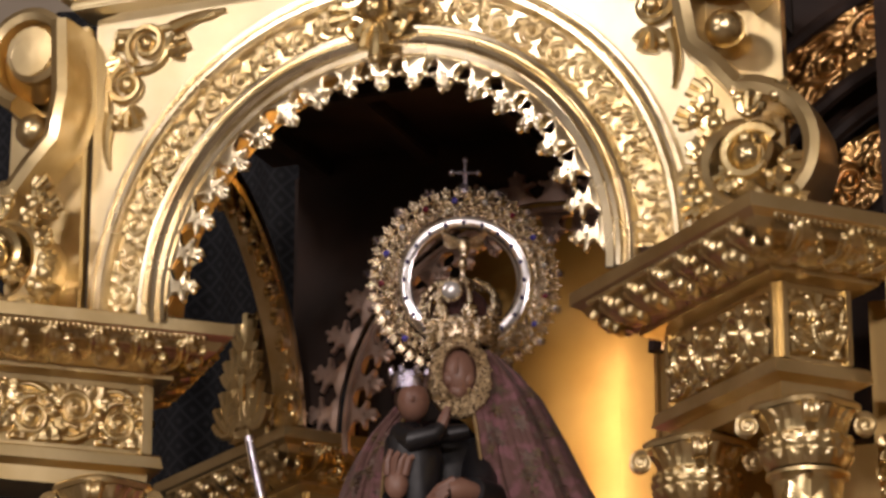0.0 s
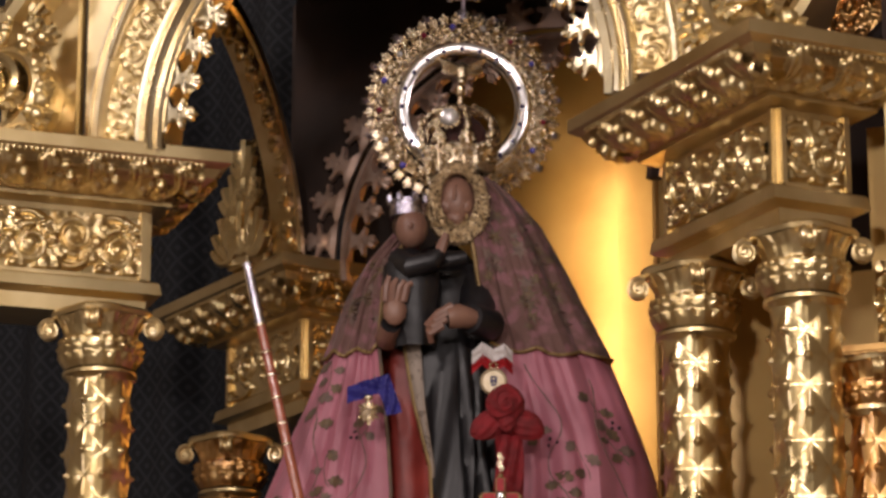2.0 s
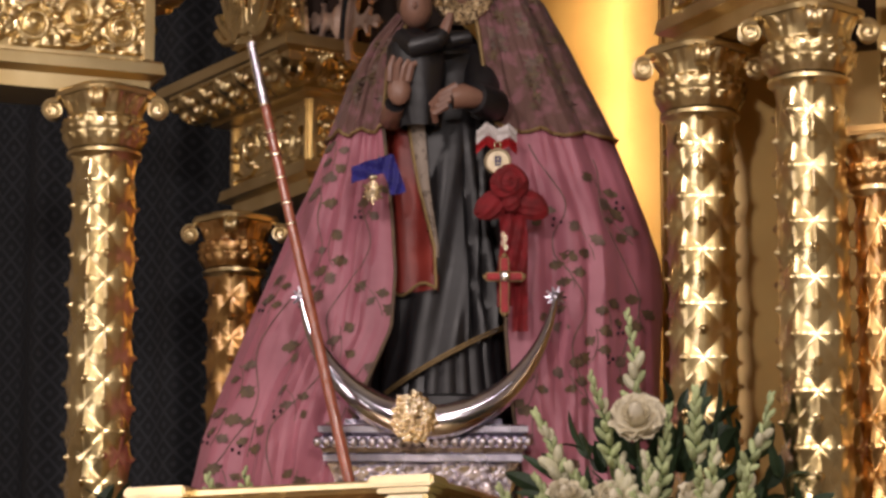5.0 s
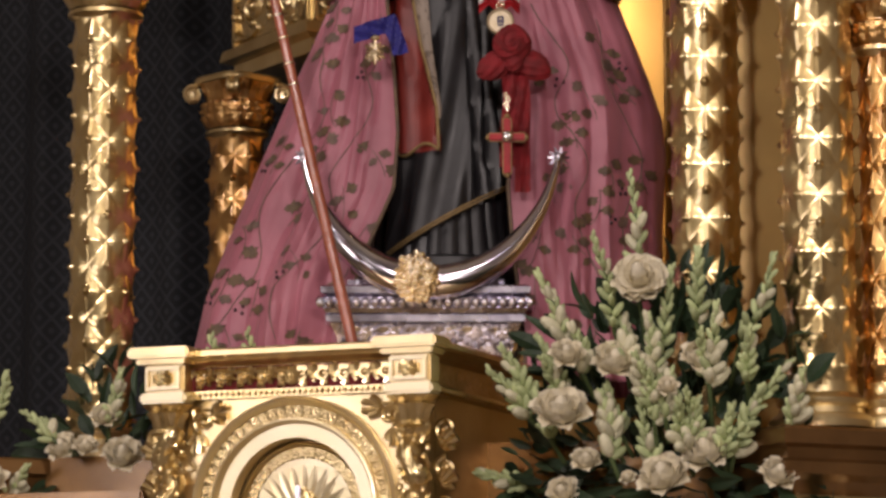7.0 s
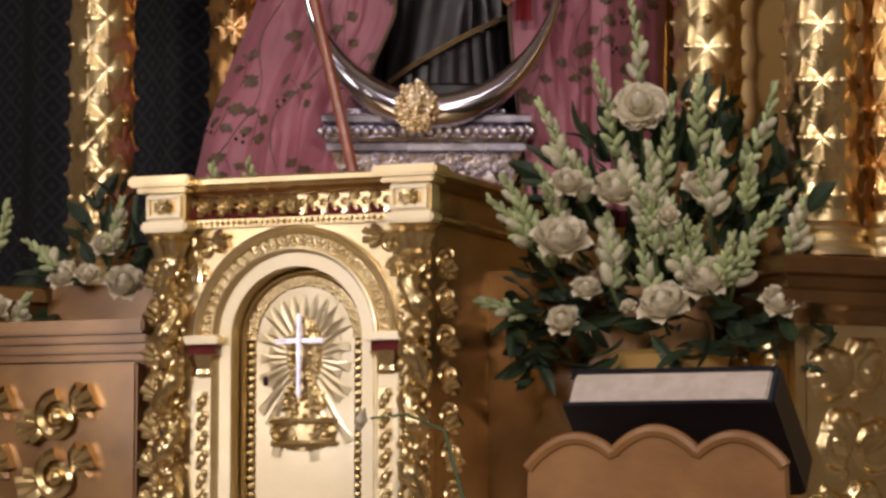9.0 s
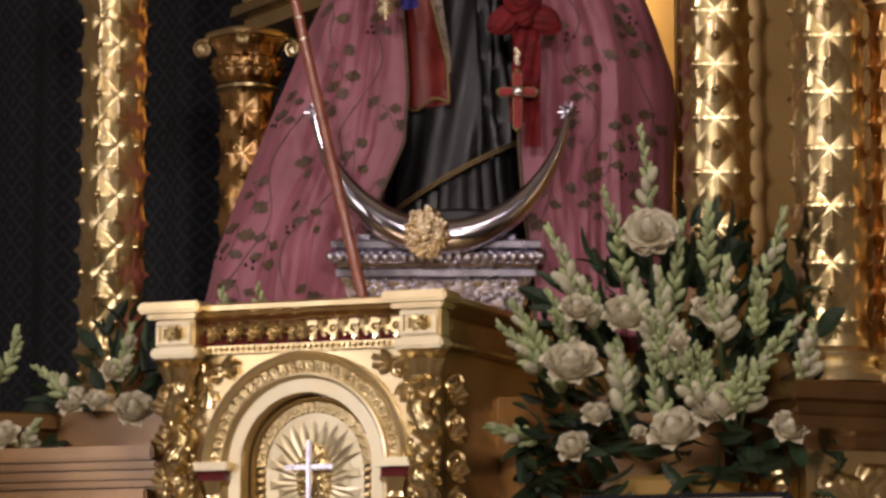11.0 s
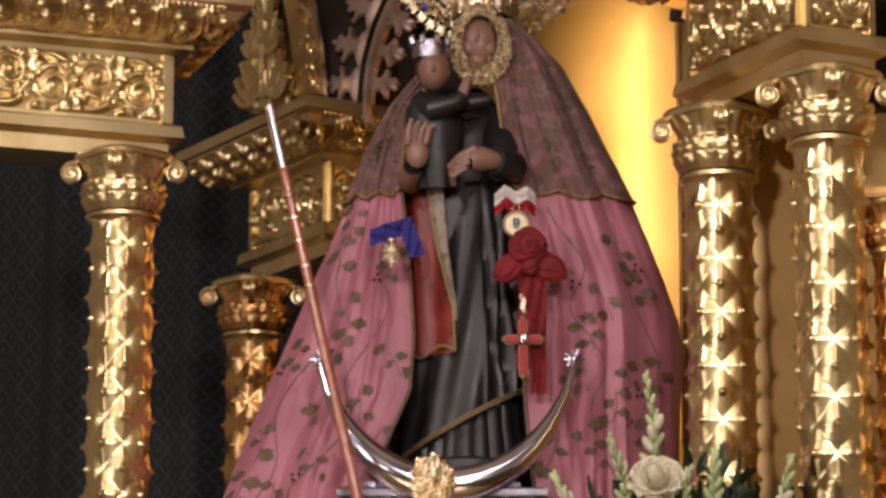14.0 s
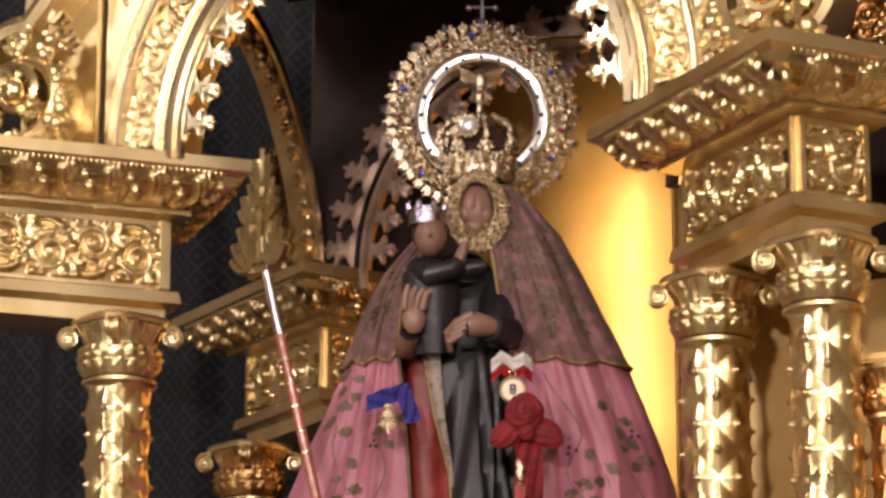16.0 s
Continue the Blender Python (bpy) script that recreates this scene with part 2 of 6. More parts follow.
def tube(bm, pts, radii, seg=8, mat=None, up=(0, 0, 1)):
    """A round bar along points; radii one number or one a point."""
    pts = [Vector(p) for p in pts]
    n = len(pts)
    if not isinstance(radii, (list, tuple)):
        radii = [radii] * n
    P = []
    side = None
    for i, p in enumerate(pts):
        d = (pts[min(i + 1, n - 1)] - pts[max(i - 1, 0)]).normalized()
        if side is None:
            side = d.cross(Vector(up))
            if side.length < 0.1:
                side = d.cross(Vector((1, 0, 0)))
        side = (side - d * side.dot(d)).normalized()
        w = d.cross(side)
        P.append([p + (side * math.cos(2 * math.pi * k / seg) + w * math.sin(2 * math.pi * k / seg)) * radii[i] for k in range(seg)])
    vs = grid(bm, P, close_v=True, mat=mat)
    cap(bm, vs[0])
    cap(bm, vs[-1], True)
    return bm


def blob(bm, at, size, seg=8, m=None, mat=None):
    """An ellipsoid of seg segments round its upright axis."""
    sx, sy, sz = size if isinstance(size, (list, tuple)) else (size,) * 3
    full = Matrix.Translation(at) @ (m or Matrix()) @ Matrix.Diagonal((sx, sy, sz, 1))
    n = max(4, seg * 2 // 3)
    rings = []
    for i in range(1, n):
        t = math.pi * i / n
        r, z = math.sin(t), math.cos(t)
        rings.append([bm.verts.new(full @ Vector((r * math.cos(2 * math.pi * k / seg), r * math.sin(2 * math.pi * k / seg), z))) for k in range(seg)])
    top, low = bm.verts.new(full @ Vector((0, 0, 1))), bm.verts.new(full @ Vector((0, 0, -1)))
    for k in range(seg):
        q = (k + 1) % seg
        faces = [(top, rings[0][k], rings[0][q]), (low, rings[-1][q], rings[-1][k])]
        faces += [(a[k], b[k], b[q], a[q]) for a, b in zip(rings, rings[1:])]
        for f in faces:
            face = bm.faces.new(f)
            if mat is not None:
                face.material_index = mat
    return bm


def lerp_table(table, z):
    """Linear reading of [(z, value)...], z falling or rising."""
    t = sorted(table)
    if z <= t[0][0]:
        return t[0][1]
    for (a, va), (b, vb) in zip(t, t[1:]):
        if z <= b:
            return va + (vb - va) * (z - a) / (b - a)
    return t[-1][1]


# ---- carved relief ----
def spiral(cx, cy, r0, r1, turns, a0, hand=1, w0=0.006, w1=0.003, n=36):
    out = []
    for i in range(n):
        f = i / (n - 1)
        a = a0 + hand * turns * 2 * math.pi * f
        r = r0 + (r1 - r0) * f
        out.append((cx + r * math.cos(a), cy + r * math.sin(a), w0 + (w1 - w0) * f))
    return out


def stroke(p, q, w0, w1, bend=0.0, n=10):
    out = []
    dx, dy = q[0] - p[0], q[1] - p[1]
    for i in range(n):
        f = i / (n - 1)
        s = math.sin(math.pi * f) * bend
        out.append((p[0] + dx * f - dy * s, p[1] + dy * f + dx * s, w0 + (w1 - w0) * f))
    return out


def leaf(x, y, ang, length, width, lobes=4, curl=0.25):
    """A fan of ribs like an acanthus leaf."""
    out = []
    for k in range(lobes):
        f = (k + 0.5) / lobes * 2 - 1
        a = ang + f * 0.95
        ln = length * (1 - 0.45 * abs(f))
        out += stroke((x, y), (x + ln * math.cos(a), y + ln * math.sin(a)), width * 0.35, width * 0.62, curl * f, 8)
    return out


def height_field(w, h, nx, ny, dots, wrap=True, flat=1.0):
    xs, ys = np.meshgrid(np.linspace(0, w, nx, endpoint=not wrap), np.linspace(0, h, ny))
    H = np.zeros_like(xs)
    for x, y, r in dots:
        for s in ((-w, 0, w) if wrap else (0,)):
            if x + s + r < 0 or x + s - r > w:
                continue
            d = r * r - (xs - x - s) ** 2 - (ys - y) ** 2
            H = np.maximum(H, np.sqrt(np.maximum(d, 0)) * flat)
    return H


def scroll_tile(w, h, nx, ny, flat=1.0):
    k = h / 0.12
    d = []
    for i, (cx, up) in enumerate(((w * 0.25, 1), (w * 0.75, -1))):
        cy = h * (0.5 + 0.10 * up)
        d += spiral(cx, cy, 0.040 * k, 0.012 * k, 1.5, -up * math.pi / 2, -up, 0.009 * k, 0.006 * k, 46)
        d += [(cx, cy, 0.013 * k)]
        d += stroke((cx - w * 0.25, h * (0.5 - 0.32 * up)), (cx + 0.02 * k, h * (0.5 - 0.34 * up)), 0.007 * k, 0.009 * k, -0.2 * up, 12)
        for a in (0.3, 1.2, 2.1, 2.9):
            d += leaf(cx + 0.040 * k * math.cos(a * up), cy + 0.040 * k * math.sin(a * up), a * up, 0.024 * k, 0.015 * k, 3)
        d += leaf(cx + w * 0.24, h * (0.5 + 0.30 * up), up * 1.8, 0.030 * k, 0.017 * k, 4)
        d += [(cx + w * 0.25, h * 0.5, 0.014 * k), (cx + w * 0.22, h * 0.30, 0.008 * k), (cx + w * 0.27, h * 0.72, 0.008 * k)]
    return height_field(w, h, nx, ny, d, True, flat)


def cyma_tile(w, h, nx, ny, flat=1.0):
    """Leaning acanthus leaves, one a tile, curling over at the top."""
    d = []
    for k in range(5):
        x = w * (0.12 + 0.13 * k)
        d += stroke((x, h * 0.02), (x + w * (0.34 - 0.03 * k), h * (0.92 - 0.10 * abs(k - 1.5))), 0.004, 0.0085, -0.22, 16)
    d += spiral(w * 0.66, h * 0.66, 0.017, 0.006, 1.0, 2.6, -1, 0.007, 0.005, 24)
    d += leaf(w * 0.93, h * 0.12, 1.4, 0.045, 0.018, 4)
    d += [(w * (0.05 + 0.125 * k), h * 0.95, 0.0046) for k in range(8)]
    d += [(w * 0.66, h * 0.66, 0.008), (w * 0.98, h * 0.70, 0.009)]
    return height_field(w, h, nx, ny, d, True, flat)


def acanthus_tile(w, h, nx, ny, flat=1.0):
    """Large rounded leaves and berries climbing a panel."""
    d, ra = [], random.Random(17)
    rows = max(2, round(h / 0.11))
    for k in range(rows):
        y = h * (k + 0.5) / rows
        side = 1 if k % 2 else -1
        cx = w * (0.5 + 0.16 * side)
        d += spiral(cx, y, 0.030, 0.008, 1.3, 1.57 * side, side, 0.013, 0.009, 34)
        d += [(cx, y, 0.017), (w * (0.5 - 0.3 * side), y + 0.03, 0.014), (w * (0.5 - 0.32 * side), y - 0.005, 0.011)]
        d += leaf(w * (0.5 - 0.1 * side), y - 0.02, 1.57 + 0.9 * side, 0.060, 0.030, 5) + leaf(w * 0.5, y + 0.01, 1.57 - 1.0 * side, 0.050, 0.026, 4)
        d += [(w * ra.uniform(0.12, 0.88), y + ra.uniform(-0.05, 0.05), ra.uniform(0.005, 0.009)) for q in range(6)]
    return height_field(w, h, nx, ny, d, True, flat)


def sheet(name, P, mat, parent, label="", flip=False, close=False):
    """A carved skin: P is an array rows x columns x 3 in the shrine's frame."""
    P = np.asarray(P, float) - np.array(base_of(parent))
    n, k = P.shape[:2]
    idx = np.arange(n * k).reshape(n, k)
    if close:
        idx = np.concatenate([idx, idx[:, :1]], axis=1)
    q = np.stack([idx[:-1, :-1], idx[:-1, 1:], idx[1:, 1:], idx[1:, :-1]], -1).reshape(-1, 4)
    if flip:
        q = q[:, ::-1]
    me = bpy.data.meshes.new(name)
    me.from_pydata(P.reshape(-1, 3).tolist(), [], q.tolist())
    me.materials.append(mat)
    me.shade_smooth()
    ob = new(name, me)
    ob.parent = parent
    return tagged(ob, label)


def carved_face(name, origin, along, up_pts, length, tile_w, tile, mat, parent, res=0.0032, depth=1.0):
    """A carved band on a face: origin, unit direction along it, outward offsets and heights up_pts [(out, z)], out along the face's normal."""
    along = np.array(along)
    nrm = np.array((along[1], -along[0], 0.0))
    n_tiles = max(1, round(length / tile_w))
    tw = length / n_tiles
    seg = np.array(up_pts, float)
    arc = np.concatenate([[0], np.cumsum(np.hypot(*(seg[1:] - seg[:-1]).T))])
    nx, ny = max(8, int(tw / res)), max(8, int(arc[-1] / res))
    H = tile(tw, arc[-1], nx, ny) * depth
    H = np.tile(H, (1, n_tiles))
    H = np.concatenate([H, H[:, :1]], axis=1)
    H[0, :] = H[-1, :] = 0
    t = np.linspace(0, arc[-1], ny)
    o, z = np.interp(t, arc, seg[:, 0]), np.interp(t, arc, seg[:, 1])
    do, dz = np.gradient(o), np.gradient(z)
    ln = np.hypot(do, dz)
    no, nz = dz / ln, -do / ln
    s = np.linspace(0, length, H.shape[1])
    off = o[:, None] + no[:, None] * H
    zz = z[:, None] + nz[:, None] * H
    P = np.array(origin)[None, None, :] + s[None, :, None] * along[None, None, :] + off[..., None] * nrm[None, None, :]
    P[..., 2] = zz
    return sheet(name, P, mat, parent)


# ---- plain room added to close the place and give the gilding something to reflect ----
def room_box(name, lo, hi, mat, label, cat):
    b = box(bmesh.new(), lo, hi)
    return solo(name, b, mat, ((lo[0] + hi[0]) / 2, (lo[1] + hi[1]) / 2, lo[2]), label, cat, kind="structure", smooth=False)


room_box("floor", (-6, -12, -0.1), (6, 2.2, 0), FLOOR, "added polished brown marble floor, out of view", "floor")
room_box("ceiling", (-6, -12, 8.0), (6, 2.2, 8.2), PLASTER, "added plain plaster ceiling, out of view", "ceiling")
room_box("wall_west", (-6.2, -12, 0), (-6, 2.2, 8), PLASTER, "added plain plaster wall, out of view", "wall")
room_box("wall_east", (6, -12, 0), (6.2, 2.2, 8), PLASTER, "added plain plaster wall, out of view", "wall")
room_box("wall_south", (-6.2, -12.2, 0), (6.2, -12, 8), PLASTER, "added plain plaster wall, out of view", "wall")
room_box("wall_north", (-6.2, 2.2, 0), (6.2, 2.4, 8), PLASTER, "added plain plaster wall behind the shrine", "wall")

# ---- piers of the shrine ----
TOP = 3.22
PROFILE = [(0.30, TOP), (0.004, TOP), (0.0, TOP - 0.003), (0.0, TOP - 0.026), (0.006, TOP - 0.030), (0.016, TOP - 0.036), (0.026, TOP - 0.052), (0.046, TOP - 0.066),
           (0.074, TOP - 0.076), (0.092, TOP - 0.086), (0.092, TOP - 0.096), (0.124, TOP - 0.100), (0.130, TOP - 0.106), (0.130, TOP - 0.236),
           (0.112, TOP - 0.240), (0.108, TOP - 0.244), (0.104, TOP - 0.266), (0.118, TOP - 0.272), (0.128, TOP - 0.275), (0.130, TOP - 0.304), (0.30, TOP - 0.304)]


def ring_rect(o, a, b, length, width, d, z):
    d2 = min(d, width / 2 - 0.01)
    pts = ((d, d2), (length - d, d2), (length - d, width - d2), (d, width - d2))
    return [Vector((o[0] + p * a[0] + q * b[0], o[1] + p * a[1] + q * b[1], z)) for p, q in pts]


def moulded(name, o, a, b, length, width, prof, mat, parent, label=""):
    bm = bmesh.new()
    vs = grid(bm, [ring_rect(o, a, b, length, width, d, z) for d, z in prof], close_v=True)
    cap(bm, vs[0])
    cap(bm, vs[-1], True)
    bmesh.ops.recalc_face_normals(bm, faces=bm.faces)
    return part(name, bm, mat, parent, label, smooth=False)


def pier_head(corner, a_dir, hand, length, width, label, TOP=TOP):
    """The entablature block of one pier. hand: +1 where the face runs to the left of the outward view."""
    a = Vector((*a_dir, 0)).normalized()
    b = Vector((a.y, -a.x, 0)) * hand
    t = thing("pier_entablature", (corner[0] + a.x * length / 2 + b.x * width / 2, corner[1] + a.y * length / 2 + b.y * width / 2, TOP - 0.29), label, "entablature",
              "entablatures of the shrine")
    moulded("cornice", corner, a, b, length, width, [(d, z + TOP - 3.22) for d, z in PROFILE[:12]], GOLD_PLAIN, t)
    moulded("frieze", corner, a, b, length, width, [(0.15, TOP - 0.1), (0.130, TOP - 0.1005), (0.130, TOP - 0.2355), (0.15, TOP - 0.236)], GOLD_PLAIN, t)
    moulded("architrave", corner, a, b, length, width, [(d, z + TOP - 3.22) for d, z in PROFILE[14:]], GOLD_PLAIN, t)
    cyma = [(-p[0], p[1] + TOP - 3.22) for p in reversed(PROFILE[4:10])]
    c = Vector((corner[0], corner[1], 0))
    # faces: along a, and the two ends
    faces = [(c, a, length), (c + a * length, b, width), (c + b * width, -b, width)]
    if hand > 0:
        faces = [(c + a * length, -a, length), (c, b, width), (c + a * length + b * width, -b, width)]
    for o, d, ln in faces:
        n = Vector((d.y, -d.x, 0))
        ins = 0.05
        carved_face("leaf_moulding", tuple(o + d * ins), tuple(d), cyma, ln - 2 * ins, 0.088, cyma_tile, GOLD, t, 0.0026, 1.5)
        fl = ln - 2 * 0.130
        m = 0.014
        k = fl - 2 * m
        if k < 0.05:
            continue
        carved_face("carved_panel", tuple(o + d * (0.130 + m)), tuple(d), [(-0.1285, TOP - 0.228), (-0.1285, TOP - 0.112)], k, min(0.22, k), scroll_tile, GOLD, t, 0.0024, 1.3)
        for s in (0.130, ln - 0.130 - m):
            bm = box(bmesh.new(), (s, -0.010, TOP - 0.235), (s + m, 0.004, TOP - 0.101), bevel=0.002,
                     m=Matrix.Translation(o - n * 0.130) @ Matrix(((d.x, -n.x, 0, 0), (d.y, -n.y, 0, 0), (0, 0, 1, 0), (0, 0, 0, 1))))
            part("fillet", bm, GOLD_PLAIN, t)
    return t, a, b


RIGHT, LEFT, BACK = (0.79, -0.66), (-0.799, -0.664), (-0.526, 0.378)
pier_head(RIGHT, (-0.745, 0.667), 1, 0.62, 0.40, "gilded carved entablature block on twin columns")
pier_head(LEFT, (0.745, 0.667), -1, 0.62, 0.40, "gilded carved entablature block beside a dark curtain", TOP + 0.018)
pier_head(BACK, (-0.81, 0.59), 1, 0.60, 0.40, "shadowed gilded entablature block behind the statue")


# ---- columns ----
def column_skin(name, at, r, z0, z1, parent, mat=None, around=5, pitch=0.093, amp=0.010, phase=-1.27):
    nt, nz = 160, int((z1 - z0) / 0.0033)
    th = np.linspace(0, 2 * math.pi, nt, endpoint=False)
    z = np.linspace(z0, z1, nz)
    A = (th[None, :] - phase) / (2 * math.pi) * around * 2
    B = (z1 - z)[:, None] / pitch * 2 + 1
    p, q = (A + B) / 2, (A - B) / 2
    # lozenge pyramids that meet in crossing valleys
    u, v = np.abs(p - np.floor(p) - 0.5) * 2, np.abs(q - np.floor(q) - 0.5) * 2
    big, small = np.maximum(u, v), np.minimum(u, v)
    H = amp * 0.80 * ((1 - big) ** 1.1 + 0.10 * (1 - small) * big)
    # a stud on each point
    dp, dq = p - np.floor(p) - 0.5, q - np.floor(q) - 0.5
    circ = 2 * math.pi * r / around
    ds = np.hypot((dp + dq) * circ / 2, (dp - dq) * pitch / 2)
    stud = np.sqrt(np.maximum(0.0060 ** 2 - ds ** 2, 0)) * 1.1
    H = np.where(stud > 0, np.maximum(H, 0) + stud, H)
    R = r - amp * 0.5 + H
    P = np.stack([at[0] + R * np.cos(th)[None, :], at[1] + R * np.sin(th)[None, :], np.repeat(z[:, None], nt, 1)], -1)
    return sheet(name, P, mat or GOLD, parent, close=True)


def volute(bm, at, out, r, width):
    """A scroll: a spiral band on a short drum whose axis lies across out."""
    out = Vector(out).normalized()
    side = Vector((-out.y, out.x, 0))
    pts, rad = [], []
    for i in range(26):
        f = i / 25
        a = 2.2 - f * 9.5
        rr = r * (1 - 0.78 * f)
        pts.append(Vector(at) + out * (rr * math.cos(a)) + Vector((0, 0, rr * math.sin(a))))
        rad.append(r * (0.30 - 0.1 * f))
    for s in (-1, 1):
        tube(bm, [p + side * s * width * 0.35 for p in pts], rad, 6)
    m = Matrix.Translation(at) @ side.to_track_quat("Z", "Y").to_matrix().to_4x4()
    lathe(bm, [(r * 0.2, -width * 0.5), (r * 0.25, -width * 0.48), (r * 0.25, -width * 0.3), (r * 0.9, -width * 0.28), (r * 0.8, 0), (r * 0.9, width * 0.28), (r * 0.25, width * 0.3),
               (r * 0.25, width * 0.48), (r * 0.2, width * 0.5)], seg=16, m=m)


def capital(at, r, z, h, t, mat=None, turn=0.35):
    """Leafy capital below z with corner scrolls."""
    mat = mat or GOLD
    prof = [(r * 0.97, z - h), (r * 1.02, z - h + 0.004), (r * 1.16, z - h + 0.010), (r * 1.16, z - h + 0.016), (r * 1.0, z - h + 0.022), (r * 1.0, z - h * 0.78)]
    nz, nt = 52, 120
    zz = np.linspace(z - h * 0.84, z - h * 0.12, nz)
    f = (zz - zz[0]) / (zz[-1] - zz[0])
    th = np.linspace(0, 2 * math.pi, nt, endpoint=False)
    base = r * np.interp(f, (0, 0.12, 0.36, 0.54, 0.60, 0.8, 1.0), (1.06, 1.16, 1.24, 1.22, 1.08, 1.16, 1.30))
    H = np.zeros((nz, nt))
    for row, (f0, f1, n, ph) in enumerate(((0.0, 0.26, 18, 0.0), (0.22, 0.42, 20, 0.5), (0.40, 0.58, 24, 0.0), (0.58, 1.0, 8, 0.0))):
        u = th * n / (2 * math.pi) + ph
        u = (u - np.round(u)) * 2
        g = np.clip((f - f0) / (f1 - f0), 0, 1)
        inside = ((f >= f0) & (f <= f1))[:, None]
        body = np.sqrt(np.maximum(0, 1 - (u[None, :] / (0.98 - 0.45 * g[:, None] ** 3)) ** 2))
        ribs = 0.75 + 0.25 * np.cos(u[None, :] * 9)
        H = np.where(inside, np.maximum(H, body * ribs * r * (0.04 + 0.13 * g[:, None] ** 2)), H)
    R = base[:, None] + H
    P = np.stack([at[0] + R * np.cos(th), at[1] + R * np.sin(th), np.repeat(zz[:, None], nt, 1)], -1)
    cp = sheet("capital", P, mat, t, close=True)
    bm = lathe(bmesh.new(), [(p, q) for p, q in prof], (at[0], at[1], 0), 32)
    part("necking", bm, GOLD_PLAIN, cp)
    bm = lathe(bmesh.new(), [(r * 1.25, z - h * 0.14), (r * 1.42, z - h * 0.10), (r * 1.46, z - h * 0.04), (r * 1.40, z), (r * 0.5, z)], (at[0], at[1], 0), 32,
               wave=lambda a, q: 0.12 * r * math.cos(4 * (a - turn)) * 1.0)
    part("abacus", bm, GOLD_PLAIN, cp)
    for k in range(4):
        a = turn + k * math.pi / 2
        o = (math.cos(a), math.sin(a), 0)
        bm = bmesh.new()
        volute(bm, (at[0] + o[0] * r * 1.62, at[1] + o[1] * r * 1.62, z - h * 0.26), o, r * 0.32, r * 0.42)
        part("volute", bm, GOLD_PLAIN, cp)


def column(at, z0, z1, label, r=0.060, cap_h=0.135, mat=None, turn=0.35, phase=-1.27):
    t = thing("column", (at[0], at[1], z0), label, "column", "columns of the shrine")
    column_skin("shaft", at, r, z0 + 0.07, z1 - cap_h + 0.004, t, mat, phase=phase)
    capital(at, r, z1, cap_h, t, mat, turn)
    s = r / 0.06
    bm = lathe(bmesh.new(), [(0.075 * s, z0), (0.086 * s, z0 + 0.003), (0.088 * s, z0 + 0.014), (0.083 * s, z0 + 0.022), (0.072 * s, z0 + 0.026), (0.068 * s, z0 + 0.036), (0.073 * s, z0 + 0.041),
                             (0.074 * s, z0 + 0.049), (0.066 * s, z0 + 0.055), (0.060 * s, z0 + 0.060), (0.058 * s, z0 + 0.078)], (at[0], at[1], 0), 32)
    part("column_base", bm, GOLD_PLAIN, t)
    return t


CAP = TOP - 0.306
column((0.5625, -0.255), 1.985, CAP, "gilded column with diamond relief and leafy capital")
column((0.803, -0.419), 1.985, CAP, "gilded column with diamond relief below the corner")
column((-0.575, -0.308), 1.985, CAP + 0.018, "gilded column with diamond relief beside dark damask", phase=-0.92)
# reddened by its colour, as if lit from the amber niche
column((-0.757, 0.625), 1.985, CAP - 0.03, "gilded column behind the mantle, amber light in its reddish colour", mat=GOLD_RED)

# plain core of the pier behind its twin columns
bm = box(bmesh.new(), (0.475, -0.33, 1.985), (0.62, -0.20, CAP - 0.002), bevel=0.006, m=G.inverted() @ Matrix.Translation((AXIS[0], AXIS[1], 0)))
solo("pier_core", bm, GOLD_PAINT, (0.62, -0.04, 1.985), "plain gold-painted pier behind the twin columns", "pier")

# ---- front arch ----
ARCH_Z, ARCH_Y = 3.255, -0.34


def arch_band(bm, cx, cz, y, prof, a0=-4, a1=184, n=72, squash=1.0):
    """Sweep a profile [(radius, out)] round an arch in the plane y; out is towards the front."""
    P = []
    for i in range(n + 1):
        a = radians(a0 + (a1 - a0) * i / n)
        P.append([Vector((cx + r * math.cos(a), y - o, cz + r * math.sin(a) * squash)) for r, o in prof])
    grid(bm, P)
    return bm


arch = thing("front_arch", (0, ARCH_Y, TOP), "gilded round arch with carved band and pierced fleur-de-lis fringe", "arch")
bm = arch_band(bmesh.new(), 0, ARCH_Z, ARCH_Y, [(0.450, -0.10), (0.450, 0.0), (0.452, 0.018), (0.458, 0.024), (0.466, 0.022), (0.470, 0.010), (0.476, 0.006), (0.482, 0.016), (0.488, 0.018), (0.494, 0.010), (0.497, 0.0)])
part("inner_moulding", bm, GOLD_ARCH, arch)
bm = arch_band(bmesh.new(), 0, ARCH_Z, ARCH_Y, [(0.556, 0.0), (0.559, 0.014), (0.566, 0.024), (0.574, 0.024), (0.580, 0.012), (0.586, 0.010), (0.590, 0.016), (0.596, 0.016), (0.600, 0.0), (0.600, -0.1)])
part("outer_moulding", bm, GOLD_ARCH, arch)


def carved_arch(name, r0, r1, y, tile_n, parent, cz, mat, res=0.003, depth=1.0, cx=0.0, tile=scroll_tile):
    ln = math.pi * (r0 + r1) / 2
    tw = ln / tile_n
    nx, ny = int(tw / res), int((r1 - r0) / res)
    H = np.tile(tile(tw, r1 - r0, nx, ny), (1, tile_n)) * depth
    a = np.linspace(math.pi, 0, H.shape[1])
    r = np.linspace(r0, r1, ny)
    P = np.stack([cx + r[:, None] * np.cos(a), y - H, cz + r[:, None] * np.sin(a)], -1)
    return sheet(name, P, mat, parent)


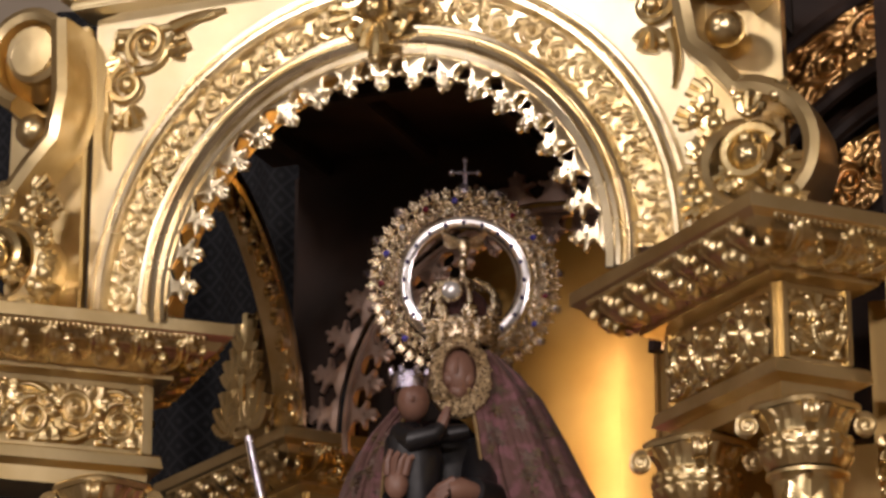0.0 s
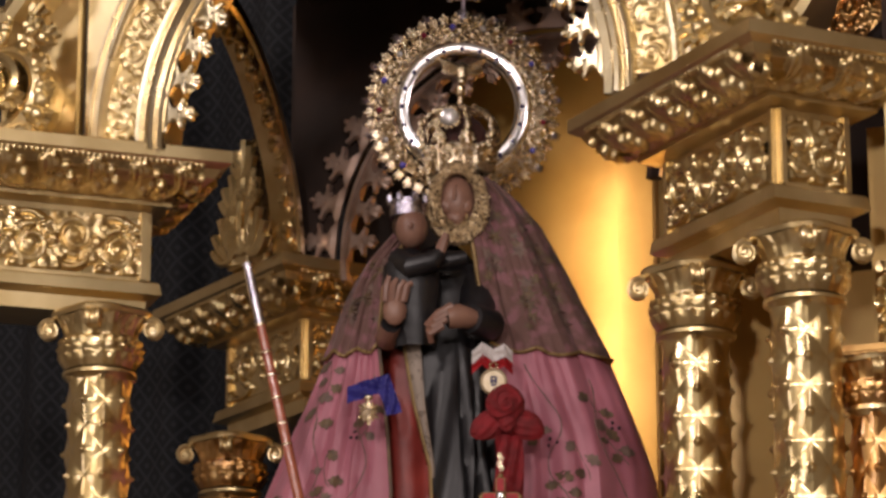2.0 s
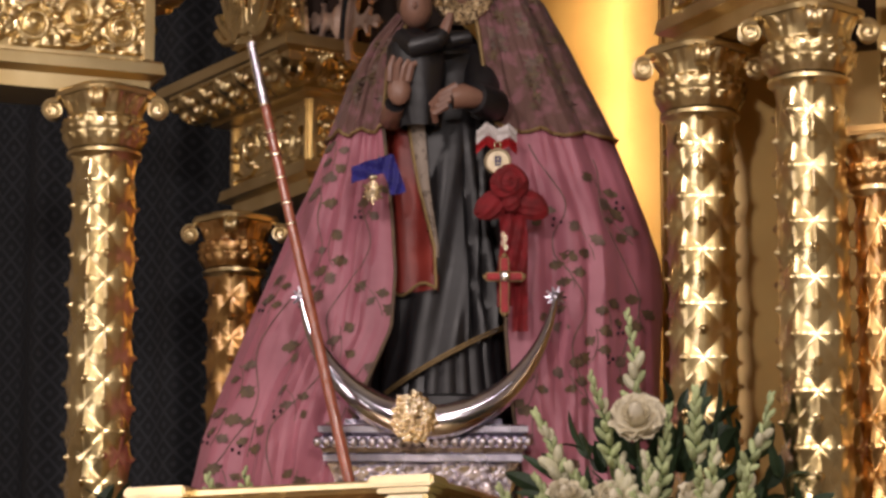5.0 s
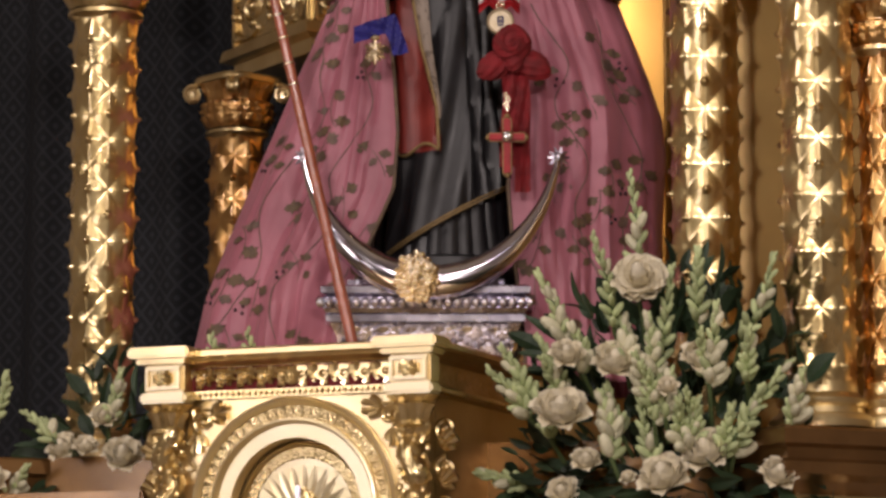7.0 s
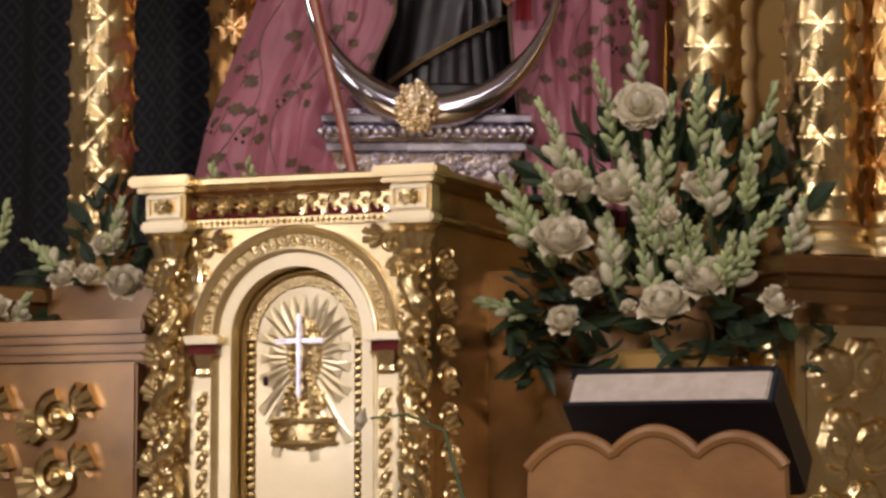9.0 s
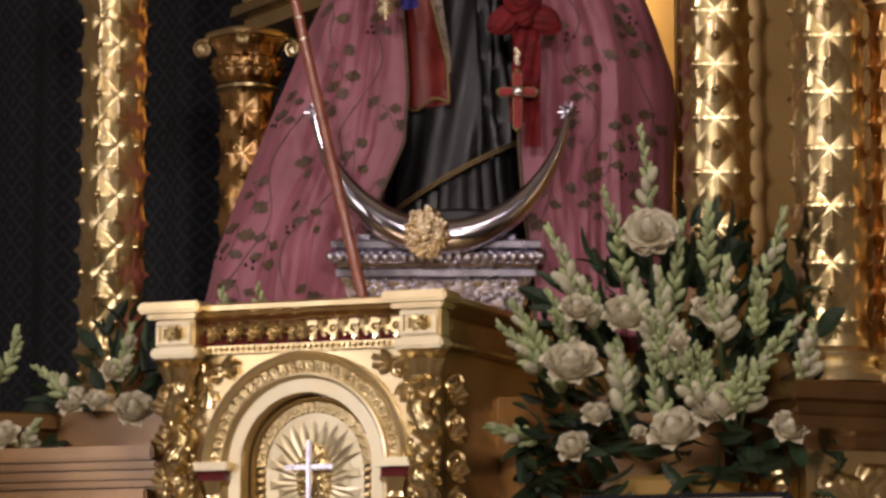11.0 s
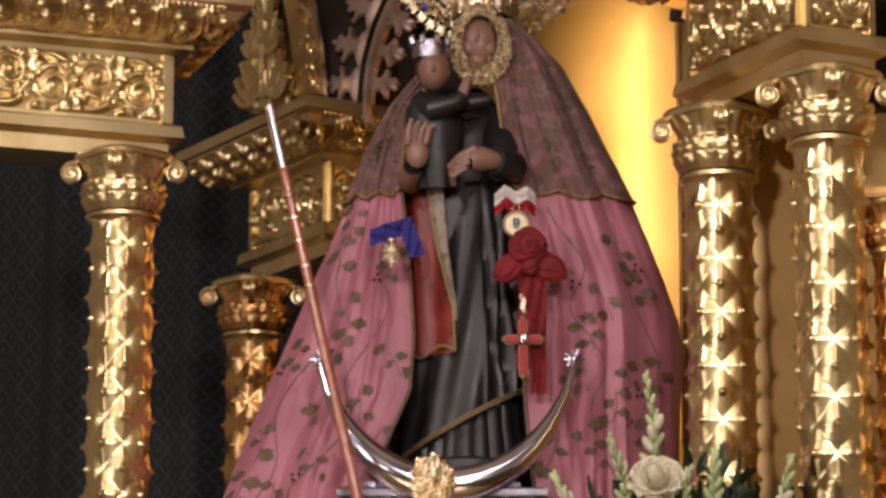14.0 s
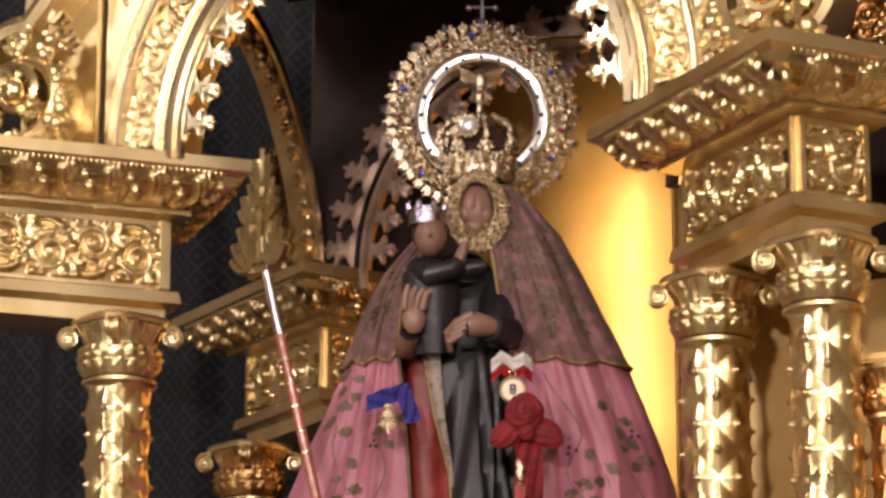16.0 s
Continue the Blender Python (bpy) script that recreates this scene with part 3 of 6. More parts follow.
carved_arch("carved_band", 0.495, 0.558, ARCH_Y, 12, arch, ARCH_Z, GOLD, 0.0024, 1.3)


FLEUR = ((0.5, 0.0), (0.5, 0.08), (0.40, 0.12), (0.25, 0.20), (0.20, 0.31), (0.25, 0.42), (0.36, 0.46), (0.46, 0.50), (0.46, 0.57), (0.38, 0.60), (0.27, 0.57),
         (0.17, 0.60), (0.15, 0.68), (0.22, 0.74), (0.21, 0.82), (0.13, 0.86), (0.08, 0.84), (0.05, 0.92), (0.0, 0.98))


def fringe_piece(a, r, place, size, thick=0.009):
    """One fleur-de-lis of the fringe, hanging inwards from an arch at angle a; place(radius, angle, out) gives points."""
    bm = bmesh.new()
    outline = [(-p, q) for p, q in FLEUR] + [(p, q) for p, q in reversed(FLEUR[:-1])]
    front = [bm.verts.new(place(r - q * size, a + p * size / r, thick * 0.5)) for p, q in outline]
    back = [bm.verts.new(place(r - q * size, a + p * size / r, -thick * 0.5)) for p, q in outline]
    k = len(outline)
    mid = [bm.verts.new(place(r - (0.36 + (q - 0.36) * 0.72) * size, a + p * 0.66 * size / r, thick * 1.05)) for p, q in outline]
    for i in range(k):
        j = (i + 1) % k
        bm.faces.new((front[i], back[i], back[j], front[j]))
        bm.faces.new((mid[i], front[i], front[j], mid[j]))
    bm.faces.new(mid)
    bm.faces.new(list(reversed(back)))
    bmesh.ops.triangulate(bm, faces=[f for f in bm.faces if len(f.verts) > 4])
    for p, q, s in ((0.0, 0.90, 0.075), (0.40, 0.54, 0.065), (-0.40, 0.54, 0.065), (0.0, 0.50, 0.09)):
        blob(bm, place(r - q * size, a + p * size / r, thick * 0.7), s * size, 6)
    bmesh.ops.recalc_face_normals(bm, faces=bm.faces)
    return bm


def fringe(parent, r, n, place, mat, a0=0.0, a1=1.0):
    size = math.pi * (a1 - a0) * r / n
    for i in range(n):
        a = math.pi * (a0 + (a1 - a0) * (i + 0.5) / n)
        part("fringe_piece", fringe_piece(a, r, place, size), mat, parent)


bm = arch_band(bmesh.new(), 0, ARCH_Z, ARCH_Y - 0.004, [(0.452, 0.006), (0.436, 0.008), (0.432, 0.0), (0.436, -0.008), (0.452, -0.008)])
part("fringe_rail", bm, GOLD_ARCH, arch)
fringe(arch, 0.436, 19, lambda r, a, o: Vector((r * math.cos(a), ARCH_Y - 0.004 - o, ARCH_Z + r * math.sin(a))), GOLD_ARCH)

# panel above the arch with its opening
bm = bmesh.new()
n = 64
P = []
for i in range(n + 1):
    a = math.pi * i / n
    ca, sa = math.cos(a), math.sin(a)
    k = 0.605 / max(abs(ca), 1e-6)
    k = min(k, 0.613 / max(sa, 1e-6))
    P.append([Vector((0.597 * ca, ARCH_Y + o, ARCH_Z + 0.597 * sa)) for o in (0.03, 0.0)] + [Vector((k * ca, ARCH_Y + o, ARCH_Z + k * sa)) for o in (0.0, 0.03)])
grid(bm, P)
bmesh.ops.recalc_face_normals(bm, faces=bm.faces)
part("panel", bm, GOLD_PALE, arch, "plain pale gold panel", smooth=False)


# ---- ornament made of scrolls ----
def carve(bm, dots_list, place, seg=6, lift=0.6):
    """Strokes [(x, y, width)...] as raised bars; place(x, y, out) gives points."""
    for dots in dots_list:
        if len(dots) == 1:
            x, y, w = dots[0]
            blob(bm, place(x, y, w * 0.4), w, 8)
            continue
        tube(bm, [place(x, y, w * lift) for x, y, w in dots], [w for _, _, w in dots], seg)
    return bm


def leaf_strokes(x, y, ang, length, width, lobes=4, curl=0.25):
    d = leaf(x, y, ang, length, width, lobes, curl)
    return [d[i * 8:(i + 1) * 8] for i in range(lobes)]


# carved scrolls in the corners above the arch
for side in (-1, 1):
    sp = thing("spandrel_carving", (side * 0.5, ARCH_Y, 3.7), "gilded carved scrollwork in the corner above the arch", "carving", "spandrel carvings")

    def put(x, y, o, side=side):
        return Vector((side * (0.575 - x), ARCH_Y - 0.002 - o, 3.845 - y))
    S = [spiral(0.085, 0.055, 0.044, 0.010, 1.4, 2.2, 1, 0.010, 0.007, 30), spiral(0.045, 0.135, 0.040, 0.010, 1.4, -1.6, -1, 0.010, 0.007, 30), [(0.085, 0.055, 0.018)], [(0.045, 0.135, 0.017)],
         stroke((0.02, 0.02), (0.005, 0.20), 0.007, 0.008, 0.05), stroke((0.02, 0.02), (0.23, 0.012), 0.007, 0.006, 0.04), stroke((0.012, 0.19), (0.01, 0.30), 0.013, 0.004, 0.08),
         stroke((0.14, 0.03), (0.25, 0.008), 0.014, 0.004, -0.06), [(0.15, 0.055, 0.013)], [(0.025, 0.21, 0.013)], [(0.03, 0.045, 0.016)], stroke((0.06, 0.105), (0.13, 0.07), 0.009, 0.006, 0.2)]
    S += leaf_strokes(0.13, 0.075, -0.4, 0.05, 0.016) + leaf_strokes(0.05, 0.18, 1.4, 0.05, 0.016) + leaf_strokes(0.03, 0.08, 2.6, 0.035, 0.014)
    part("scrollwork", carve(bmesh.new(), S, put, 7), GOLD, sp)

# cartouche at the top of the arch
key = thing("arch_keystone", (0, ARCH_Y - 0.03, 3.70), "gilded leafy cartouche at the crown of the arch", "carving")
put = lambda x, y, o: Vector((x, ARCH_Y - 0.028 - o, 3.775 + y))
S = [spiral(sx * 0.045, 0.035, 0.030, 0.008, 1.3, 1.5, -sx, 0.010, 0.007, 26) for sx in (-1, 1)] + [spiral(sx * 0.038, -0.03, 0.022, 0.006, 1.2, -1.5, sx, 0.009, 0.006, 24) for sx in (-1, 1)]
S += leaf_strokes(0, -0.02, -1.57, 0.075, 0.022, 5) + leaf_strokes(0, 0.03, 1.57, 0.065, 0.022, 5) + leaf_strokes(0.04, 0, 0.0, 0.06, 0.018, 4) + leaf_strokes(-0.04, 0, 3.14, 0.06, 0.018, 4)
S += [[(0, 0, 0.030)], [(0, -0.098, 0.011)], [(0.02, 0.05, 0.014)], [(-0.02, 0.05, 0.014)]]
part("leafwork", carve(bmesh.new(), S, put, 7), GOLD, key)

# moulding over the panel
bm = bmesh.new()
box(bm, (-0.64, ARCH_Y - 0.05, 3.868), (0.64, ARCH_Y + 0.04, 3.885), bevel=0.004)
box(bm, (-0.66, ARCH_Y - 0.075, 3.885), (0.66, ARCH_Y + 0.04, 3.92), bevel=0.006)
solo("panel_moulding", bm, GOLD_PALE, (0, ARCH_Y, 3.868), "pale gold moulding above the arch panel", "moulding")


def scroll_band(bm, pts2, place, half_w, thick):
    """A flat-sided scroll: a band along plan points [(x, y)], its width across the plane, rounded edges."""
    n = len(pts2)
    P = []
    for i, (x, y) in enumerate(pts2):
        x0, y0 = pts2[max(i - 1, 0)]
        x1, y1 = pts2[min(i + 1, n - 1)]
        l = math.hypot(x1 - x0, y1 - y0) or 1
        nx, ny = -(y1 - y0) / l, (x1 - x0) / l
        t = thick * (1 - 0.6 * i / n)
        P.append([place(x + nx * t * s, y + ny * t * s, o * half_w) for s, o in ((-0.5, -1), (-0.6, 0), (-0.5, 1), (0.0, 1.12), (0.5, 1), (0.6, 0), (0.5, -1), (0, -1.12))])
    vs = grid(bm, P, close_v=True)
    cap(bm, vs[0])
    cap(bm, vs[-1], True)


def spiral2(cx, cy, r0, r1, turns, a0, hand, n=48):
    return [(cx + (r0 + (r1 - r0) * i / (n - 1)) * math.cos(a0 + hand * turns * 2 * math.pi * i / (n - 1)),
             cy + (r0 + (r1 - r0) * i / (n - 1)) * math.sin(a0 + hand * turns * 2 * math.pi * i / (n - 1))) for i in range(n)]


# scroll brackets that flank the arch on top of the cornices
for side in (-1, 1):
    br = thing("scroll_bracket", (side * 0.75, ARCH_Y - 0.05, TOP), "gilded volute bracket with acanthus leaves on the cornice", "bracket", "scroll brackets")

    def put(x, y, o, side=side):
        return Vector((side * (0.612 + x), ARCH_Y - 0.055 - o, TOP + y))
    bm = bmesh.new()
    scroll_band(bm, spiral2(0.075, 0.545, 0.105, 0.018, 1.6, -1.25, 1), put, 0.055, 0.030)
    part("upper_scroll", bm, GOLD_PLAIN, br)
    bm = bmesh.new()
    scroll_band(bm, [(0.012, 0.60), (0.004, 0.45), (0.02, 0.36), (0.06, 0.32), (0.10, 0.27)] + spiral2(0.115, 0.135, 0.135, 0.02, 1.5, 1.6, -1), put, 0.065, 0.034)
    part("lower_scroll", bm, GOLD_PLAIN, br)
    lathe_m = Matrix.Translation(put(0.075, 0.545, 0)) @ Matrix.Rotation(radians(90), 4, "X")
    bm = lathe(bmesh.new(), [(0.004, -0.066), (0.022, -0.060), (0.032, -0.046), (0.066, -0.03), (0.088, 0.0), (0.05, 0.06), (0.01, 0.062)], seg=20, m=lathe_m)
    part("upper_eye", bm, GOLD_PLAIN, br)
    bm = blob(bmesh.new(), put(0.075, 0.39, 0.03), (0.036, 0.036, 0.034), 14)
    part("ball", bm, GOLD_PLAIN, br)
    S = []
    rb = random.Random(9)
    for k in range(26):
        f = k / 25
        x, y = 0.02 + 0.17 * rb.random(), 0.01 + 0.26 * rb.random()
        L = leaf_strokes(x, y, math.atan2(y - 0.12, x - 0.11) + rb.uniform(-0.6, 0.6), 0.030 + 0.022 * rb.random(), 0.016, 4, 0.3)
        L += [[(x, y, 0.010 + 0.006 * rb.random())]]
        part("acanthus_leaf", carve(bmesh.new(), L, lambda x, y, o: put(x, y, o + 0.055), 7), GOLD, br)
    S += [spiral(0.12, 0.135, 0.055, 0.012, 1.3, 0.5, 1, 0.014, 0.009, 30), [(0.12, 0.135, 0.028)], [(0.19, 0.06, 0.020)], [(0.02, 0.09, 0.018)], [(0.06, 0.03, 0.020)]]
    part("acanthus_scroll", carve(bmesh.new(), S, lambda x, y, o: put(x, y, o + 0.055), 7), GOLD, br)
    bm = box(bmesh.new(), tuple(min(a, b) for a, b in zip(put(0.0, 0.0, -0.03), put(0.16, 0.62, -0.06))), tuple(max(a, b) for a, b in zip(put(0.0, 0.0, -0.03), put(0.16, 0.62, -0.06))))
    part("backing", bm, GOLD_PLAIN, br)

# ---- inside and behind the shrine ----
back = thing("back_arch", (0, 0.5, TOP), "gilded back arch with pierced fringe, pink light in its colour", "arch")
bm = arch_band(bmesh.new(), 0, 3.22, 0.5, [(0.432, -0.03), (0.432, 0.006), (0.436, 0.010), (0.444, 0.010), (0.448, 0.0), (0.448, -0.03)], -6, 186)
part("band", bm, PINK_LIT_GILT, back)
fringe(back, 0.445, 18, lambda r, a, o: Vector(((0.90 - r) * math.cos(a), 0.490 - o, 3.22 + (0.90 - r) * math.sin(a))), PINK_LIT_GILT)
fringe(back, 0.432, 18, lambda r, a, o: Vector((r * math.cos(a), 0.495 - o, 3.22 + r * math.sin(a))), PINK_LIT_GILT)
bm = bmesh.new()
P = []
for i in range(65):
    a = math.pi * i / 64
    ca, sa = math.cos(a), math.sin(a)
    k = min(0.56 / max(abs(ca), 1e-6), 0.9 / max(sa, 1e-6))
    P.append([Vector((0.472 * ca, 0.505, 3.22 + 0.472 * sa)), Vector((k * ca, 0.505, 3.22 + k * sa)), Vector((k * ca, 0.53, 3.22 + k * sa)), Vector((0.472 * ca, 0.53, 3.22 + 0.472 * sa))])
grid(bm, P, close_v=True)
bmesh.ops.recalc_face_normals(bm, faces=bm.faces)
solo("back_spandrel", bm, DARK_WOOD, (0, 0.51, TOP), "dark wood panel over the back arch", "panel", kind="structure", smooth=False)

side_arch = thing("side_arch", (-0.52, 0.06, TOP), "narrow gilded side arch with pierced fringe, in shadow", "arch")


def side_place(r, a, o):
    """An arch along the shrine's depth, a little pointed."""
    ca, sa = math.cos(a), math.sin(a)
    k = (abs(ca) ** 1.6 + abs(sa) ** 1.6) ** (-1 / 1.6)
    return Vector((-0.515 + o, 0.06 + r * k * ca, 3.225 + r * 1.2 * k * sa))


bm = bmesh.new()
grid(bm, [[side_place(r, math.pi * i / 60, o) for r, o in ((0.355, -0.05), (0.355, 0.004), (0.362, 0.012), (0.385, 0.010), (0.392, 0.0), (0.392, -0.05))] for i in range(61)])
bmesh.ops.recalc_face_normals(bm, faces=bm.faces)
part("band", bm, GOLD, side_arch)
fringe(side_arch, 0.357, 18, side_place, GOLD)

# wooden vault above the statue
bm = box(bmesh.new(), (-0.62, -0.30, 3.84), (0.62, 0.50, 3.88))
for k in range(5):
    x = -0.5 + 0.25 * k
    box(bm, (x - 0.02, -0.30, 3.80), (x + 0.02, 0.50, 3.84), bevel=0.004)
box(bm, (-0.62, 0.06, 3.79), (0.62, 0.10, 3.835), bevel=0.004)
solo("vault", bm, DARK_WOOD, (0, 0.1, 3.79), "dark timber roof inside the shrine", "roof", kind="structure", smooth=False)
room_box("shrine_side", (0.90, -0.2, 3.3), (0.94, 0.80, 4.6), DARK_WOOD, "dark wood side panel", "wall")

# gold wall with pilasters behind the statue
room_box("back_wall", (-0.30, 0.806, 1.2), (2.4, 0.84, 4.6), GOLD_PAINT, "gold-painted wall lit warmly by a hidden lamp", "wall")
for x0, x1, d in ((0.085, 0.17, 0.05), (0.17, 0.30, 0.03), (0.345, 0.372, 0.035)):
    bm = box(bmesh.new(), (x0, 0.80 - d, 1.2), (x1, 0.7965, 4.4), bevel=0.005)
    solo("wall_pilaster", bm, GOLD_PAINT, (x0, 0.8, 1.2), "plain gold-painted pilaster strip on the wall", "pilaster", "pilaster strips")
bm = blob(bmesh.new(), (0.315, 0.795, 2.57), (0.016, 0.004, 0.022), 12)
solo("wood_knot", bm, WOOD, (0.315, 0.795, 2.55), "round brown knot in the gold wall", "knot")
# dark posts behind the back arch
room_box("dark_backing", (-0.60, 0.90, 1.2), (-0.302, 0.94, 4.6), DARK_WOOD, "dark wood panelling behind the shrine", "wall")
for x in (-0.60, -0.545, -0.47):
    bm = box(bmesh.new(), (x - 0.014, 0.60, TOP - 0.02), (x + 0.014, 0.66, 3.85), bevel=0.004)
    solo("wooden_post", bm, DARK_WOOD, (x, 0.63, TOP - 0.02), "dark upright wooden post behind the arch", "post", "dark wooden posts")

# damask curtain
def curtain(x0, x1, y, z0, z1, waves, amp):
    bm = bmesh.new()
    n = 160
    P = []
    for i in range(n + 1):
        f = i / n
        x = x0 + (x1 - x0) * f
        d = amp * math.sin(f * waves * 2 * math.pi) + amp * 0.45 * math.sin(f * waves * 4.7 * math.pi + 1)
        P.append([Vector((x, y + d * (0.6 + 0.4 * (1 - g / 12)), z0 + (z1 - z0) * g / 12)) for g in range(13)])
    grid(bm, P)
    return bm


solo("curtain", curtain(-2.6, -0.56, 1.16, 0.6, 4.6, 7, 0.04), CURTAIN, (-1.6, 1.15, 0.6), "black damask curtain with lozenge pattern, hanging in folds", "curtain")

# scrolled finial that stands on the back cornice
fin = thing("scroll_finial", (-0.66, 0.46, TOP), "shadowed gilded scroll on the back cornice", "carving")


def wpt_shrine(x, y, o):
    return Vector((-0.60 - x * 0.86, 0.44 + x * 0.5 - o, TOP + y))


bm = lathe(bmesh.new(), [(0.055, 0.0), (0.066, 0.03), (0.070, 0.08), (0.062, 0.13), (0.046, 0.18), (0.036, 0.23), (0.022, 0.27), (0.004, 0.29)], seg=28,
           m=Matrix.Translation(wpt_shrine(0.055, 0.0, -0.03)), wave=lambda a, z: 0.004 * math.cos(9 * a + 14 * z))
part("body", bm, GOLD, fin)
for x, y, ang, ln in ((0.055, 0.02, 1.57, 0.11), (0.015, 0.01, 1.9, 0.10), (0.095, 0.01, 1.25, 0.10), (0.035, 0.11, 1.7, 0.09), (0.078, 0.11, 1.4, 0.09), (0.055, 0.19, 1.57, 0.08)):
    part("leaf", carve(bmesh.new(), leaf_strokes(x, y, ang, ln, 0.022, 5), lambda x, y, o: wpt_shrine(x, y, o + 0.030 - 0.10 * max(0, y - 0.12)), 7), GOLD, fin)

# ---- the wing beyond the corner column ----
wing = thing("wing_pier", (1.02, -0.30, 1.6), "gilded side pier with carved upright panels", "pier")
part("body", box(bmesh.new(), (0.875, -0.24, 2.0), (1.5, 0.1, 3.14)), GOLD_PAINT, wing)
part("head", box(bmesh.new(), (0.94, -0.38, 2.93), (1.5, 0.1, TOP - 0.06), bevel=0.003), GOLD_PLAIN, wing)
carved_face("carved_panel", (0.955, -0.381, 0), (1, 0, 0), [(0.0, 2.95), (0.0, TOP - 0.09)], 0.30, 0.15, scroll_tile, GOLD, wing, 0.0026, 1.3)
carved_face("carved_panel", (0.885, -0.242, 0), (1, 0, 0), [(0.0, 2.74), (0.0, 2.90)], 0.30, 0.15, scroll_tile, GOLD, wing, 0.0026, 1.3)
column((0.90, -0.36), 1.985, 2.70, "slender gilded column with diamond relief beside the corner", r=0.042, cap_h=0.10, mat=GOLD_RED)
part("ledge", box(bmesh.new(), (0.86, -0.42, 2.70), (1.4, -0.2, 2.715), bevel=0.004), GOLD_RED, wing)

# dark carved arch seen past the bracket
dk = thing("side_canopy", (1.15, 0.0, TOP), "dark gilded carved arch of the side canopy", "arch")
for r0, r1, y in ((0.30, 0.42, 0.10), (0.50, 0.60, 0.06)):
    P = []
    Ht = np.tile(scroll_tile(0.12, r1 - r0, 48, 40), (1, 8))
    a = np.linspace(math.pi * 0.98, 0.1, Ht.shape[1])
    r = np.linspace(r0, r1, 40)
    P = np.stack([1.00 + r[:, None] * np.cos(a), y - Ht * 1.2, 3.14 + r[:, None] * np.sin(a) * 1.2], -1)
    sheet("carved_band", P, GOLD_RED, dk)
for r0 in (0.285, 0.435, 0.49, 0.61):
    bm = bmesh.new()
    tube(bm, [Vector((1.00 + r0 * math.cos(t), 0.06, 3.14 + 1.2 * r0 * math.sin(t))) for t in np.linspace(math.pi * 0.98, 0.1, 40)], 0.016, 8)
    part("moulding", bm, DARK_WOOD, dk)
room_box("canopy_backing", (0.66, 0.14, 3.0), (2.2, 0.18, 4.6), DARK_WOOD, "dark wood behind the side canopy", "wall")

# ---- pedestals and ledges below the columns ----
def pedestal(corner, a_dir, hand, length, width, z0, z1, label):
    a = Vector((*a_dir, 0)).normalized()
    b = Vector((a.y, -a.x, 0)) * hand
    t = thing("column_pedestal", (corner[0] + a.x * length / 2 + b.x * width / 2, corner[1] + a.y * length / 2 + b.y * width / 2, z0), label, "pedestal", "pedestals of the shrine")
    prof = [(0.20, z1), (0.06, z1), (0.056, z1 - 0.004), (0.056, z1 - 0.028), (0.066, z1 - 0.034), (0.07, z1 - 0.05), (0.064, z1 - 0.056), (0.064, z1 - 0.075), (0.08, z1 - 0.085), (0.09, z1 - 0.095), (0.10, z1 - 0.105), (0.2, z1 - 0.106)]
    moulded("cornice", corner, a, b, length, width, prof, BROWN_GILT, t)
    moulded("die", corner, a, b, length, width, [(0.2, z1 - 0.105), (0.105, z1 - 0.1055), (0.105, z0), (0.2, z0 - 0.001)], GOLD_PLAIN, t)
    c = Vector((corner[0], corner[1], 0))
    faces = [(c, a, length), (c + a * length, b, width), (c + b * width, -b, width)]
    if hand > 0:
        faces = [(c + a * length, -a, length), (c, b, width), (c + a * length + b * width, -b, width)]
    for o, d, ln in faces:
        k = ln - 2 * 0.125
        if k > 0.05:
            carved_face("carved_panel", tuple(o + d * 0.125), tuple(d), [(-0.1035, z0 + 0.05), (-0.1035, z1 - 0.125)], k, min(0.16, k), acanthus_tile, GOLD, t, 0.003, 1.0)
    return t


pedestal(RIGHT, (-0.745, 0.667), 1, 0.62, 0.42, 1.35, 1.984, "gilded pedestal with carved panels under the columns")
pedestal(LEFT, (0.745, 0.667), -1, 0.62, 0.42, 1.35, 1.984, "gilded pedestal with carved panels beside the tabernacle")
pedestal(BACK, (-0.81, 0.59), 1, 0.60, 0.42, 1.35, 1.984, "gilded pedestal behind the mantle")
room_box("altar_step", (-0.62, -0.42, 1.30), (0.62, 0.80, 1.985), BROWN_GILT, "brown-gold base under the shrine", "base")
room_box("altar", (-1.6, -1.05, 0.0), (1.9, 0.6, 1.30), PLASTER, "plain masonry altar block", "altar")
ledge = thing("altar_ledge", (-0.85, -0.5, 1.30), "brown-gold moulded ledge with carved leaves, carrying flowers", "ledge", kind="structure")
for k, (y, z0, z1) in enumerate(((-0.72, 1.876, 1.900), (-0.705, 1.862, 1.8755), (-0.69, 1.846, 1.8615), (-0.675, 1.834, 1.8455))):
    part("moulding", box(bmesh.new(), (-1.3, y, z0), (-0.27, -0.30, z1), bevel=0.004), BROWN_GILT, ledge)
part("die", box(bmesh.new(), (-1.3, -0.655, 1.30), (-0.27, -0.30, 1.8335), bevel=0.004), BROWN_GILT, ledge)
for x in (-1.12, -0.98, -0.80, -0.62, -0.46):
    for z in (1.74, 1.64):
        S = [spiral(0.0, 0.0, 0.040, 0.010, 1.3, 1.57, 1, 0.012, 0.008, 26), [(0.0, 0.0, 0.016)]] + leaf_strokes(0.03, 0.02, 0.4, 0.05, 0.022, 4) + leaf_strokes(-0.03, -0.01, 3.4, 0.05, 0.022, 4)
        part("acanthus", carve(bmesh.new(), S, lambda px, pz, o, x=x, z=z: Vector((x + px, -0.656 - o, z + pz)), 6), GOLD, ledge)
side_post = box(bmesh.new(), (-0.36, -0.685, 1.30), (-0.30, -0.655, 1.830), bevel=0.004)
part("pilaster", side_post, BROWN_GILT, ledge)

